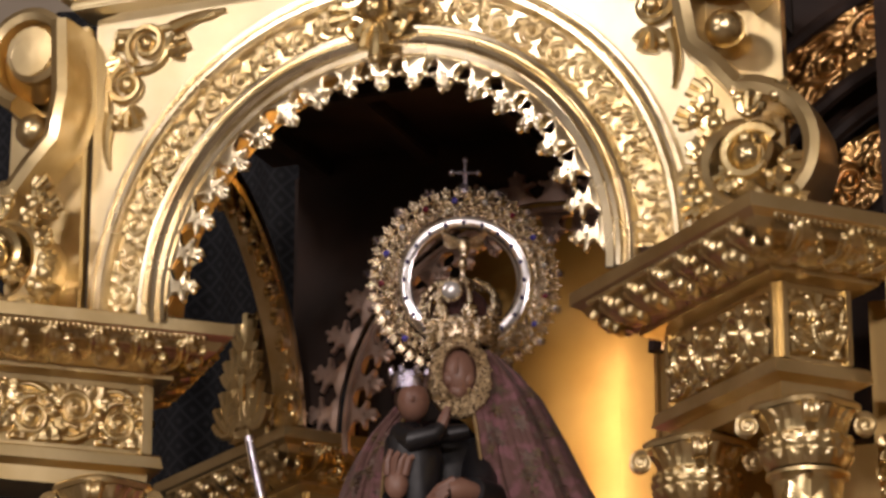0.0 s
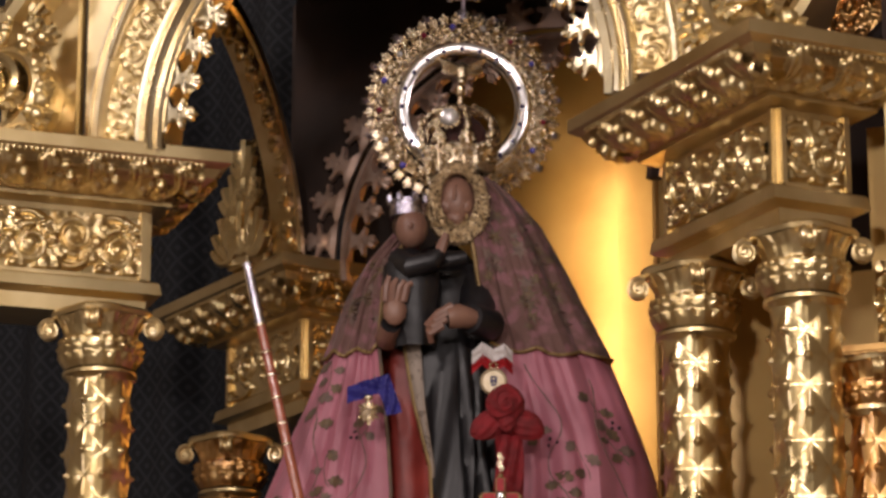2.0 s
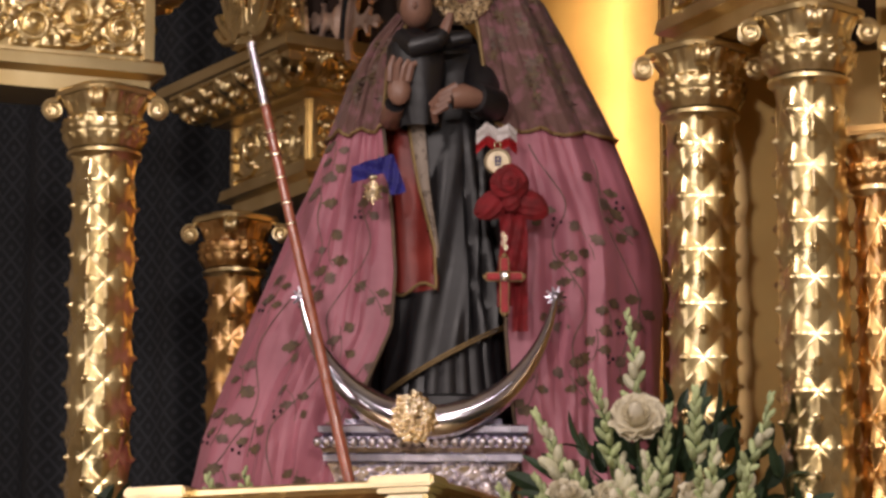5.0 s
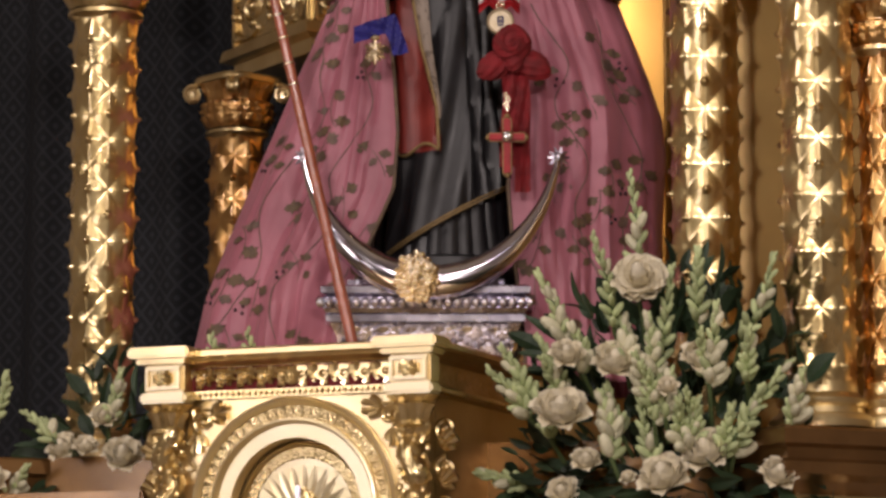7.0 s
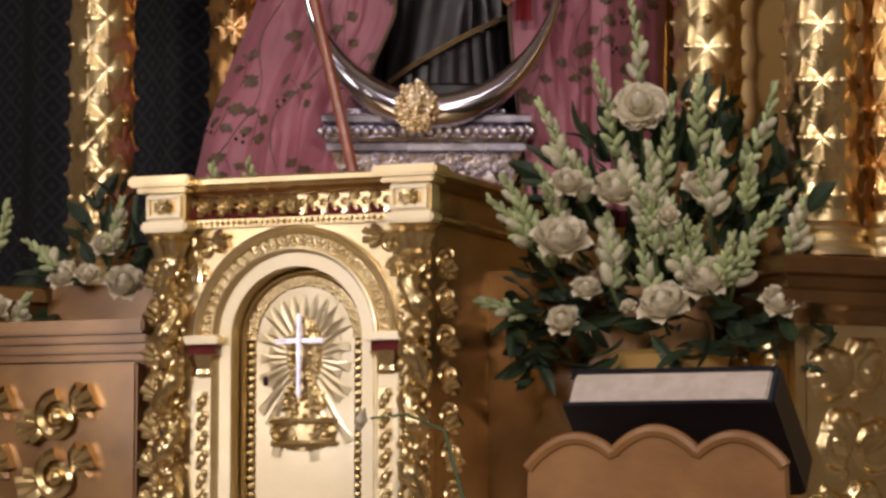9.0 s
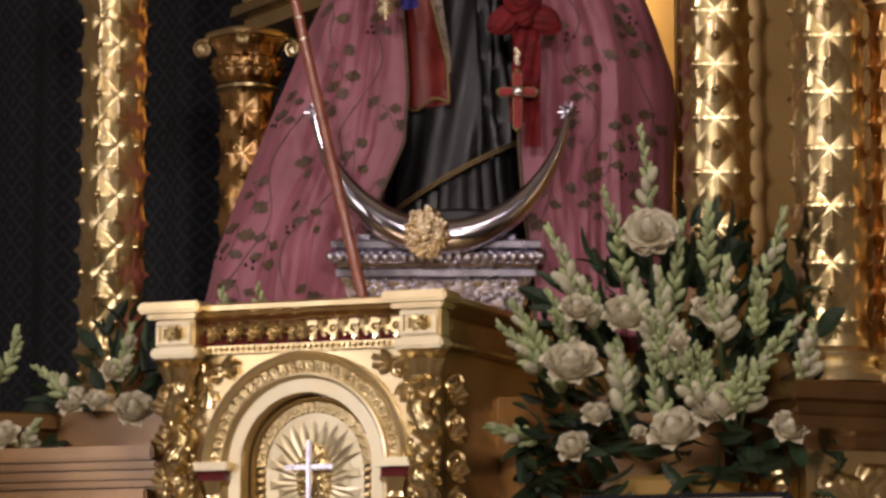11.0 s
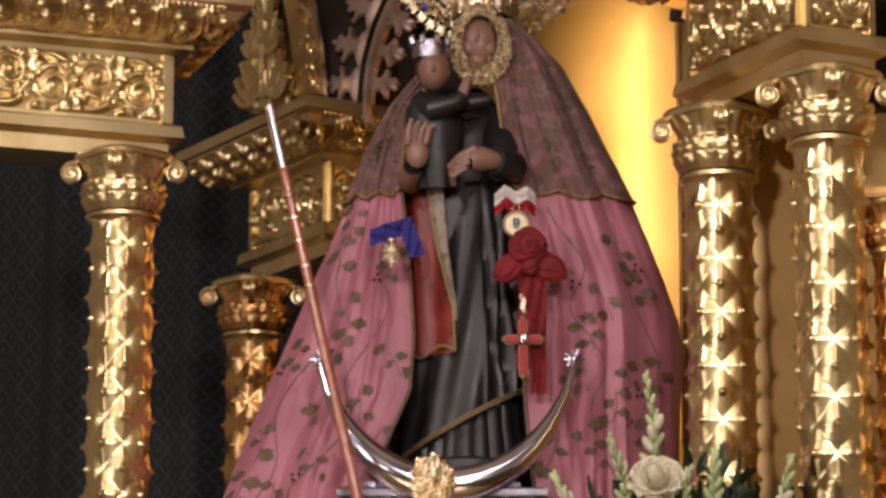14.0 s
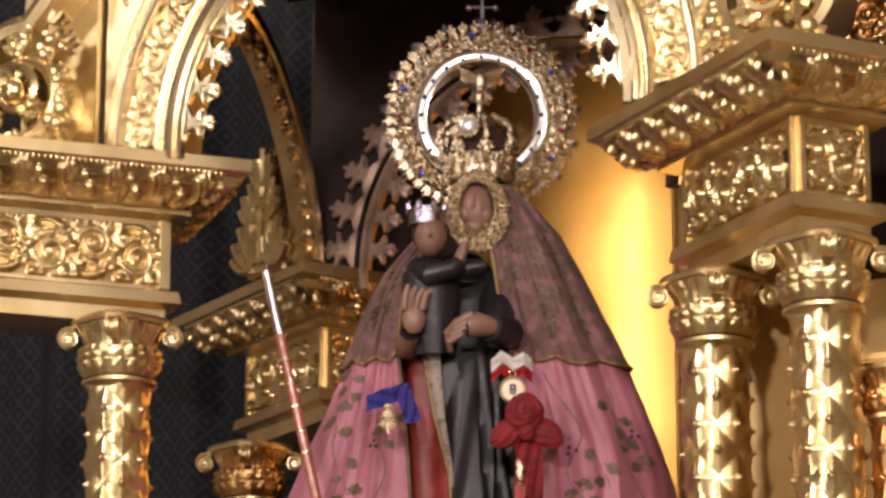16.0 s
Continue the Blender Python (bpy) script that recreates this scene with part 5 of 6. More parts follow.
for sil, op, path in ((SIL_L, OPEN_L, ((0.10, 2.80), (0.28, 2.72), (0.2, 2.62), (0.42, 2.50), (0.3, 2.40), (0.5, 2.28), (0.45, 2.15))), (SIL_R, OPEN_R, ((0.25, 2.82), (0.40, 2.72), (0.3, 2.62), (0.48, 2.52), (0.40, 2.42), (0.55, 2.30), (0.5, 2.15))),
                      (SIL_L, OPEN_L, ((0.7, 2.72), (0.6, 2.6), (0.8, 2.46), (0.7, 2.32), (0.9, 2.18))), (SIL_R, OPEN_R, ((0.75, 2.80), (0.66, 2.68), (0.84, 2.54), (0.72, 2.38), (0.85, 2.2)))):
    pts = []
    for (s0, za), (s1, zb) in zip(path, path[1:]):
        for k in range(10):
            f = k / 10
            g = f * f * (3 - 2 * f)
            pts.append(mantle_point(sil, op, s0 + (s1 - s0) * g + 0.010 * math.sin(f * 6.283), za + (zb - za) * f, 0.002))
    part("embroidered_stem", tube(bmesh.new(), pts, 0.0014, 5), OLIVE_GREY, mantle)

# small woven stars and sprays on the cape
for sil, op, n, za in ((SIL_L, OPEN_L, 14, 3.04), (SIL_R, OPEN_R, 46, 3.12)):
    for k in range(n):
        z, s = rnd.uniform(2.885, za), rnd.uniform(0.10, 0.95)
        wide = abs(lerp_table(sil, z) - lerp_table(op, z))
        size, a = rnd.uniform(0.012, 0.020), rnd.uniform(0, 6)
        bm = bmesh.new()
        mid = bm.verts.new(mantle_point(sil, op, s, z, 0.0095))
        rim = []
        for q in range(12):
            t = a + q * math.pi / 6
            r = size * (1.0 if q % 2 else 0.35)
            rim.append(bm.verts.new(mantle_point(sil, op, min(max(s + r * math.cos(t) / wide, 0), 1), z + r * math.sin(t), 0.0085)))
        for q in range(12):
            bm.faces.new((mid, rim[q], rim[(q + 1) % 12]))
        part("woven_star", bm, OLIVE if k % 2 else OLIVE_GREY, cape)

# the figure: one plain carved shape
bm = bmesh.new()
Z0, Z1 = 2.345, 3.06


def robe_mat(i, j):
    z, a = Z0 + (Z1 - Z0) * (i + 0.5) / 120, 2 * math.pi * (j + 0.5) / 144
    x = math.cos(a)
    if math.sin(a) < 0.3 and 2.54 < z < 2.87:
        edge = lerp_table([(2.54, -0.14), (2.62, -0.17), (2.74, -0.40), (2.87, -0.58)], z)
        if x < edge:
            return 1
    return 0


rows = []
for i in range(121):
    z = Z0 + (Z1 - Z0) * i / 120
    row = []
    wide = lerp_table([(2.345, 0.135), (2.42, 0.122), (2.6, 0.112), (2.8, 0.110), (2.9, 0.105), (3.0, 0.09), (3.06, 0.04)], z)
    deep = lerp_table([(2.345, 0.125), (2.6, 0.11), (2.85, 0.095), (3.0, 0.075), (3.06, 0.04)], z)
    for j in range(144):
        a = 2 * math.pi * j / 144
        low = max(0, min(1, (2.92 - z) / 0.3))
        if z < 2.43 + 0.55 * (math.cos(a) * wide - 0.02):
            fold = 0.007 * abs(math.sin(a * 13)) ** 0.6 - 0.010          # pleats of the underskirt
        else:
            bent = a * 6 + 7.5 * abs(math.cos(a) - 0.25) + 6 * z
            fold = low * (0.020 * (abs(math.sin(bent)) ** 0.8 - 0.6) + 0.006 * math.sin(a * 11 - 16 * z))
        if robe_mat(i, j):
            fold = 0.010 + 0.006 * math.sin(a * 10 + 2.5 * z)            # the smooth red tunic stands forward
        row.append(wpt(-0.012 + (wide + fold) * math.cos(a), -0.035 + (deep + fold) * math.sin(a), z))
    rows.append(row)


vs = grid(bm, rows, close_v=True, mat=robe_mat)
cap(bm, vs[0])
def tunic_edge(z, off, out):
    """A point along the tunic's front edge, off further across."""
    a = -math.acos(lerp_table([(2.54, -0.14), (2.62, -0.17), (2.74, -0.40), (2.87, -0.58)], z) + off)
    wide = lerp_table([(2.345, 0.135), (2.42, 0.122), (2.6, 0.112), (2.8, 0.110), (2.9, 0.105)], z)
    deep = lerp_table([(2.345, 0.125), (2.6, 0.11), (2.85, 0.095)], z)
    return wpt(-0.012 + (wide + out) * math.cos(a), -0.035 + (deep + out) * math.sin(a), z)


grid(bm, [[tunic_edge(2.60 + 0.27 * k / 24, q / 6 * (0.04 + 0.20 * k / 24), 0.017 + 0.004 * math.sin(math.pi * q / 6)) for q in range(7)] for k in range(25)], mat=3)
tube(bm, [tunic_edge(2.545 + 0.325 * k / 30, -0.01, 0.018) for k in range(31)], 0.0032, 6, mat=5)
# bright hem of the overskirt, rising across the front
for k0 in (0.0, 0.006):
    tube(bm, [wpt(-0.012 + 0.128 * math.cos(t), -0.040 - 0.132 * abs(math.sin(t)), 2.43 + 0.55 * (0.128 * math.cos(t) - 0.02) + k0) for t in np.linspace(-2.75, -0.35, 24)], 0.0020, 6, mat=5)
tube(bm, [wpt(-0.012 + 0.128 * math.cos(t), -0.045 - 0.120 * abs(math.sin(t)), 2.545 + 0.01 * math.sin(9 * t)) for t in np.linspace(-2.9, -1.72, 16)], 0.0030, 6, mat=5)
# head, plain
blob(bm, wpt(0.014, -0.075, 3.140), (0.040, 0.050, 0.056), 20, FACE, 2)
blob(bm, wpt(0.012, -0.104, 3.104), (0.018, 0.015, 0.016), 12, FACE, 2)
tube(bm, [wpt(0.011, -0.118, 3.166), wpt(0.009, -0.125, 3.142), wpt(0.009, -0.123, 3.134)], [0.003, 0.0052, 0.004], 8, mat=2)
blob(bm, wpt(0.014, -0.03, 3.15), (0.058, 0.06, 0.072), 18, FACE, 0)
for hx in (-0.016, 0.018):
    blob(bm, wpt(0.012 + hx, -0.106, 3.128), (0.016, 0.014, 0.018), 10, FACE, 2)
# sleeves and hands
tube(bm, [wpt(0.045, -0.06, 3.0), wpt(0.052, -0.11, 2.93), wpt(0.052, -0.15, 2.890), wpt(0.045, -0.175, 2.885)], [0.036, 0.036, 0.032, 0.028], 12, mat=0)
tube(bm, [wpt(0.075, -0.150, 2.888), wpt(0.058, -0.180, 2.886), wpt(0.040, -0.200, 2.888)], [0.030, 0.031, 0.027], 14, mat=0)
tube(bm, [wpt(0.045, -0.196, 2.888), wpt(0.015, -0.212, 2.890), wpt(-0.005, -0.215, 2.886)], [0.017, 0.023, 0.021], 10, mat=2)
for k in range(4):
    tube(bm, [wpt(0.005 - 0.006 * k, -0.222, 2.906 - 0.012 * k), wpt(-0.022 - 0.005 * k, -0.226, 2.890 - 0.012 * k), wpt(-0.042 + 0.003 * k, -0.212, 2.872 - 0.010 * k)], [0.008, 0.0075, 0.006], 7, mat=2)
tube(bm, [wpt(-0.112, -0.10, 2.87), wpt(-0.116, -0.15, 2.862), wpt(-0.108, -0.185, 2.880)], [0.020, 0.021, 0.019], 10, mat=2)
blob(bm, wpt(-0.100, -0.196, 2.905), (0.022, 0.013, 0.030), 10, FACE, 2)
for k in range(4):
    tube(bm, [wpt(-0.117 + 0.011 * k, -0.200, 2.92), wpt(-0.116 + 0.013 * k, -0.206, 2.945 + 0.004 * (k % 2)), wpt(-0.110 + 0.014 * k, -0.205, 2.966 - 0.004 * k)], [0.0075, 0.007, 0.005], 7, mat=2)
# the child on her arm
rows = []
for i in range(25):
    f = i / 24
    z = 2.845 + 0.185 * f
    w = lerp_table([(0, 0.035), (0.3, 0.045), (0.6, 0.055), (0.85, 0.050), (1, 0.016)], f)
    rows.append([wpt(-0.062 - 0.012 * f + (w + 0.004 * math.sin(9 * 2 * math.pi * j / 40) * (1 - f)) * math.cos(2 * math.pi * j / 40), -0.150 + 0.85 * w * math.sin(2 * math.pi * j / 40), z) for j in range(40)])
vs = grid(bm, rows, close_v=True, mat=0)
blob(bm, wpt(-0.070, -0.165, 3.068), (0.030, 0.034, 0.038), 16, FACE, 2)
blob(bm, wpt(-0.072, -0.150, 3.078), (0.034, 0.034, 0.036), 14, FACE, 4)
blob(bm, wpt(-0.071, -0.200, 3.064), (0.005, 0.006, 0.007), 8, FACE, 2)
tube(bm, [wpt(-0.095, -0.16, 3.01), wpt(-0.07, -0.20, 2.985), wpt(-0.03, -0.205, 2.995), wpt(-0.018, -0.20, 3.01)], [0.022, 0.022, 0.018, 0.014], 10, mat=0)
tube(bm, [wpt(-0.02, -0.20, 3.008), wpt(-0.012, -0.202, 3.03), wpt(-0.006, -0.203, 3.048)], [0.011, 0.010, 0.006], 8, mat=2)
tube(bm, [wpt(-0.04, -0.15, 3.01), wpt(0.0, -0.17, 3.005), wpt(0.03, -0.165, 3.012)], [0.02, 0.018, 0.014], 10, mat=0)
# dark base under the feet
lathe(bm, [(0.13, 2.30), (0.145, 2.31), (0.145, 2.345), (0.10, 2.36)], tuple(wpt(-0.012, -0.035, 0)), 32, mat=0)
solo("statue", bm, [ROBE, RED_TUNIC, SKIN, LINING, HAIR, TRIM], (0, 0, 2.30), "carved polychrome standing figure holding a child, black robe and red tunic", "statue")


# ---- filigree: halo, crown, face frame ----
HC = (0.025, 3.346)
halo = thing("halo", tuple(wpt(HC[0], 0.0, 3.20)), "silver-gilt filigree halo with gems, dove and cross", "halo")


def hp(r, a, o=0.0, squash=1.04):
    return wpt(HC[0] + r * math.cos(a), -0.02 - o, HC[1] + r * math.sin(a) * squash)


A0, A1 = radians(-60), radians(240)
bm = bmesh.new()
n = 96
prof = [(0.103, -0.003), (0.101, 0.003), (0.104, 0.008), (0.109, 0.006), (0.121, 0.006), (0.126, 0.009), (0.129, 0.004), (0.127, -0.003)]
grid(bm, [[hp(r, A0 + (A1 - A0) * i / n, o) for r, o in prof] for i in range(n + 1)], close_v=True)
bmesh.ops.recalc_face_normals(bm, faces=bm.faces)
band = part("band", bm, SILVER_BRIGHT, halo, "polished silver inner band")
for k in range(17):
    bm = blob(bmesh.new(), hp(0.115, A0 + (A1 - A0) * (k + 0.5) / 17, 0.008), (0.0042, 0.0042, 0.0042), 8)
    part("bead", bm, GEM_DARK, band)
rnd = random.Random(11)
bm = bmesh.new()
for ring_r in (0.136, 0.150, 0.168):
    tube(bm, [hp(ring_r + 0.002 * math.sin(40 * t), t, 0.0) for t in np.linspace(A0 - 0.12, A1 + 0.12, 130)], 0.0028, 5)
part("frame", bm, SILVER_GILT, halo)
bm = bmesh.new()
for k in range(44):
    a = A0 - 0.15 + (A1 - A0 + 0.30) * k / 43
    rr = 0.150
    tube(bm, [hp(rr + 0.015 * math.cos(t) * (1 - t / 11), a + 0.085 * math.sin(t) * (1 - t / 11), 0.004) for t in np.linspace(0, 7.5, 20)], 0.0034, 6)
    for t in range(10):
        q = hp(rnd.uniform(0.131, 0.176), a + rnd.uniform(-0.055, 0.055), rnd.uniform(0.0, 0.008))
        blob(bm, q, rnd.uniform(0.0028, 0.0055), 6)
    for t in (-0.025, 0.0, 0.025):
        tube(bm, [hp(0.168, a + t, 0.002), hp(0.178 + (0.006 if t == 0 else 0), a + t * 1.5, 0.002)], [0.0035, 0.0026], 5)
        blob(bm, hp(0.180 + (0.006 if t == 0 else 0), a + t * 1.5, 0.002), 0.0036, 6)
tagged(part("filigree", bm, SILVER_GILT, halo), kind="stuff")
for k in range(13):
    a = radians(-38 + 256 * k / 12)
    bm = bmesh.new()
    q, turn3 = hp(0.186, a, 0.004), FACE.to_3x3()
    tips = [q + turn3 @ (Vector((math.cos(t * math.pi / 8), 0, math.sin(t * math.pi / 8))) * (0.0125 if t % 2 == 0 else 0.0045)) for t in range(16)]
    rim, hub, rear = [bm.verts.new(p) for p in tips], bm.verts.new(q + turn3 @ Vector((0, -0.005, 0))), bm.verts.new(q + turn3 @ Vector((0, 0.003, 0)))
    for t in range(16):
        bm.faces.new((hub, rim[t], rim[(t + 1) % 16]))
        bm.faces.new((rear, rim[(t + 1) % 16], rim[t]))
    bmesh.ops.recalc_face_normals(bm, faces=bm.faces)
    part("star", bm, SILVER, halo)
    bm = blob(bmesh.new(), hp(0.158, a + 0.11, 0.010), (0.0062, 0.0062, 0.0062), 10)
    part("gem", bm, (GEM_BLUE, GEM_RED, GEM_CLEAR)[k % 3], halo)
bm = bmesh.new()
for p, q, r0, r1 in (((0, 0.180), (0, 0.246), 0.005, 0.004), ((-0.022, 0.224), (0.022, 0.224), 0.004, 0.004)):
    tube(bm, [wpt(HC[0] + p[0] + 0.003, -0.02, HC[1] + p[1]), wpt(HC[0] + q[0] + 0.003, -0.02, HC[1] + q[1])], [r0, r1], 8)
for x, z in ((0, 0.250), (-0.026, 0.224), (0.026, 0.224), (0, 0.186), (0, 0.195)):
    blob(bm, wpt(HC[0] + x + 0.003, -0.02, HC[1] + z), 0.0072, 8)
part("cross", bm, SILVER, halo)
bm = bmesh.new()
blob(bm, wpt(HC[0], -0.035, HC[1] + 0.068), (0.012, 0.012, 0.022), 12, FACE)
blob(bm, wpt(HC[0], -0.045, HC[1] + 0.048), 0.008, 10)
for s in (-1, 1):
    for k in range(6):
        tube(bm, [wpt(HC[0] + s * 0.006, -0.036, HC[1] + 0.068 + 0.002 * k), wpt(HC[0] + s * (0.028 + 0.003 * k), -0.036, HC[1] + 0.066 + 0.006 * k), wpt(HC[0] + s * (0.040 - 0.001 * k), -0.034, HC[1] + 0.072 + 0.006 * k)], [0.006, 0.0045, 0.002], 6)
part("dove", bm, SILVER_GILT, halo, "spread-winged silver-gilt dove")

crown = thing("crown", tuple(wpt(0.02, -0.05, 3.20)), "silver-gilt imperial crown with arches and clear jewel", "crown")
CX, CY = 0.020, -0.055


def cpt(r, a, z):
    return wpt(CX + r * math.cos(a), CY + r * 0.9 * math.sin(a), z)


bm = bmesh.new()
grid(bm, [[cpt(r + 0.0025 * math.sin(12 * 2 * math.pi * j / 72) * (1 if 0 < i < 6 else 0), 2 * math.pi * j / 72, z) for j in range(72)] for i, (r, z) in enumerate(((0.052, 3.200), (0.058, 3.203), (0.057, 3.212), (0.060, 3.228), (0.066, 3.246), (0.068, 3.250), (0.064, 3.254), (0.058, 3.25)))], close_v=True)
part("circlet", bm, SILVER_GILT, crown)
part("cap", blob(bmesh.new(), cpt(0, 0, 3.262), (0.058, 0.054, 0.060), 20), CAP_CLOTH, crown, "dark red velvet cap inside the crown")
bm = bmesh.new()
for k in range(220):
    a = rnd.uniform(0, 2 * math.pi)
    f = rnd.random()
    blob(bm, cpt(0.060 + 0.010 * f, a, 3.205 + 0.048 * f), rnd.uniform(0.003, 0.006), 6)
tagged(part("filigree", bm, SILVER_GILT, crown), kind="stuff")
for k in range(8):
    a = 2 * math.pi * k / 8 + 0.2
    bm = bmesh.new()
    pts = [cpt(0.066 + 0.016 * math.sin(t * math.pi * 0.9) - 0.062 * t ** 2.2, a, 3.252 + 0.078 * math.sin(t * math.pi / 2)) for t in np.linspace(0, 1, 14)]
    tube(bm, pts, [0.0075 - 0.003 * i / 13 for i in range(14)], 7)
    for p in pts[1:-1]:
        blob(bm, p + Vector((0.004 * rnd.uniform(-1, 1), -0.003, 0.004 * rnd.uniform(-1, 1))), 0.0072, 6)
    for s in (-1, 1):
        blob(bm, cpt(0.071, a + s * 0.10, 3.268), 0.0075, 6)
        blob(bm, cpt(0.073, a + s * 0.16, 3.258), 0.006, 6)
    part("arch", bm, SILVER_GILT, crown)
bm = lathe(bmesh.new(), [(0.004, 3.328), (0.012, 3.332), (0.012, 3.338), (0.006, 3.342), (0.005, 3.36), (0.009, 3.365), (0.009, 3.378), (0.004, 3.384)], tuple(wpt(CX + 0.002, CY, 0)), 12)
part("finial", bm, SILVER_GILT, crown)
bm = lathe(bmesh.new(), [(0.003, -0.008), (0.017, -0.004), (0.019, 0.0), (0.015, 0.008), (0.008, 0.011)], seg=16, m=Matrix.Translation(wpt(0.000, -0.135, 3.294)) @ FACE @ Matrix.Rotation(radians(90), 4, "X"))
part("jewel", bm, GEM_CLEAR, crown, "large clear round jewel")
bm = bmesh.new()
for k in range(14):
    t = 2 * math.pi * k / 14
    blob(bm, wpt(0.000 + 0.020 * math.cos(t), -0.135, 3.294 + 0.020 * math.sin(t)), 0.0045, 6)
part("jewel_setting", bm, SILVER_GILT, crown)

frame_ob = thing("face_frame", tuple(wpt(0.015, -0.1, 3.06)), "gold filigree frame round the face of the statue", "ornament")
bm = bmesh.new()


def ff(r, a, o):
    ca, sa = math.cos(a), math.sin(a)
    return wpt(0.016 + (0.031 + r * (0.85 - 0.25 * sa)) * ca, -0.112 - o + 0.04 * r, 3.140 + (0.048 + r * (1.25 if sa < 0 else 0.75)) * sa)


grid(bm, [[ff(r, 2 * math.pi * j / 60, o) for r, o in ((0.0, 0.0), (0.003, 0.006), (0.016, 0.009), (0.030, 0.006), (0.033, -0.004))] for j in range(60)], close_u=True)
bmesh.ops.recalc_face_normals(bm, faces=bm.faces)
part("ring", bm, LACE, frame_ob)
bm = bmesh.new()
for k in range(700):
    a = rnd.uniform(0, 2 * math.pi)
    blob(bm, ff(rnd.uniform(0.002, 0.034), a, 0.010), rnd.uniform(0.0014, 0.0032), 5)
tagged(part("filigree", bm, LACE, frame_ob), kind="stuff")
# child's crown
cc = thing("small_crown", tuple(wpt(-0.078, -0.16, 3.09)), "small chased silver crown on the child", "crown")
bm = bmesh.new()
base_c = wpt(-0.078, -0.158, 0)
grid(bm, [[Vector((base_c.x + r * math.cos(2 * math.pi * j / 40), base_c.y + r * math.sin(2 * math.pi * j / 40), z)) for j in range(40)] for r, z in ((0.030, 3.092), (0.033, 3.090), (0.034, 3.096), (0.033, 3.110), (0.034, 3.122), (0.031, 3.122), (0.030, 3.110))], close_v=True)
part("circlet", bm, CHASED, cc)
for k in range(8):
    a = 2 * math.pi * k / 8
    bm = tube(bmesh.new(), [base_c + Vector((0.033 * math.cos(a), 0.033 * math.sin(a), 3.118)), base_c + Vector((0.037 * math.cos(a), 0.037 * math.sin(a), 3.128)), base_c + Vector((0.032 * math.cos(a), 0.032 * math.sin(a), 3.135))], [0.007, 0.006, 0.003], 6)
    part("point", bm, CHASED, cc)

# ---- crescent, pedestal and ornaments ----
cres = thing("crescent", tuple(wpt(-0.05, -0.22, 2.28)), "polished silver crescent moon with star tips before the figure", "crescent")
L_C = (-0.045, 2.588)
pts, rad = [], []
for i in range(61):
    f = i / 60
    a = radians(193 + 154 * f)
    pts.append(wpt(L_C[0] + 0.2335 * math.cos(a), -0.205 - 0.060 * math.sin(math.pi * f), L_C[1] + 0.302 * math.sin(a)))
    rad.append(0.006 + 0.026 * math.sin(math.pi * f ** 0.92) ** 1.3)
part("moon", tube(bmesh.new(), pts, rad, 20), SILVER_POLISH, cres)
for p in (pts[0], pts[-1]):
    bm = bmesh.new()
    for t in range(10):
        d = FACE @ Vector((math.cos(t * 0.63), 0.25 * math.sin(t * 2), math.sin(t * 0.63)))
        tube(bm, [p, p + d * 0.020], [0.0055, 0.0015], 5)
    blob(bm, p, 0.010, 8)
    part("star_tip", bm, SILVER, cres)
bm = bmesh.new()
oc = wpt(-0.071, -0.300, 2.288)
for k in range(70):
    a = k * 2.4
    r = 0.038 * math.sqrt(k / 70)
    blob(bm, oc + FACE.to_3x3() @ Vector((r * math.cos(a), -0.014 * (1 - r / 0.04), 1.15 * r * math.sin(a))), rnd.uniform(0.005, 0.009), 6)
for s in range(5):
    tube(bm, [oc + FACE.to_3x3() @ Vector((0.010 * (s - 2), 0, 0.03)), oc + FACE.to_3x3() @ Vector((0.012 * (s - 2), 0, 0.050 - 0.008 * abs(s - 2)))], [0.006, 0.005], 6)
tagged(part("rosette", bm, SILVER_GILT, cres, "silver-gilt flower rosette"), kind="stuff")

ped = thing("silver_pedestal", tuple(wpt(-0.055, -0.1, 2.122)), "stepped chased-silver pedestal under the statue", "pedestal")
PX, PB = -0.055, -0.10       # its middle, in the eye's frame
PED_M = Matrix.Translation(wpt(PX, PB, 0)) @ FACE
ALONG = FACE.to_3x3() @ Vector((1, 0, 0))
SIDE = FACE.to_3x3() @ Vector((0, 1, 0))


def ped_ring(w, z):
    return [PED_M @ Vector((sx * w, sy * (w - 0.035), z)) for sx, sy in ((-1, -1), (1, -1), (1, 1), (-1, 1))]


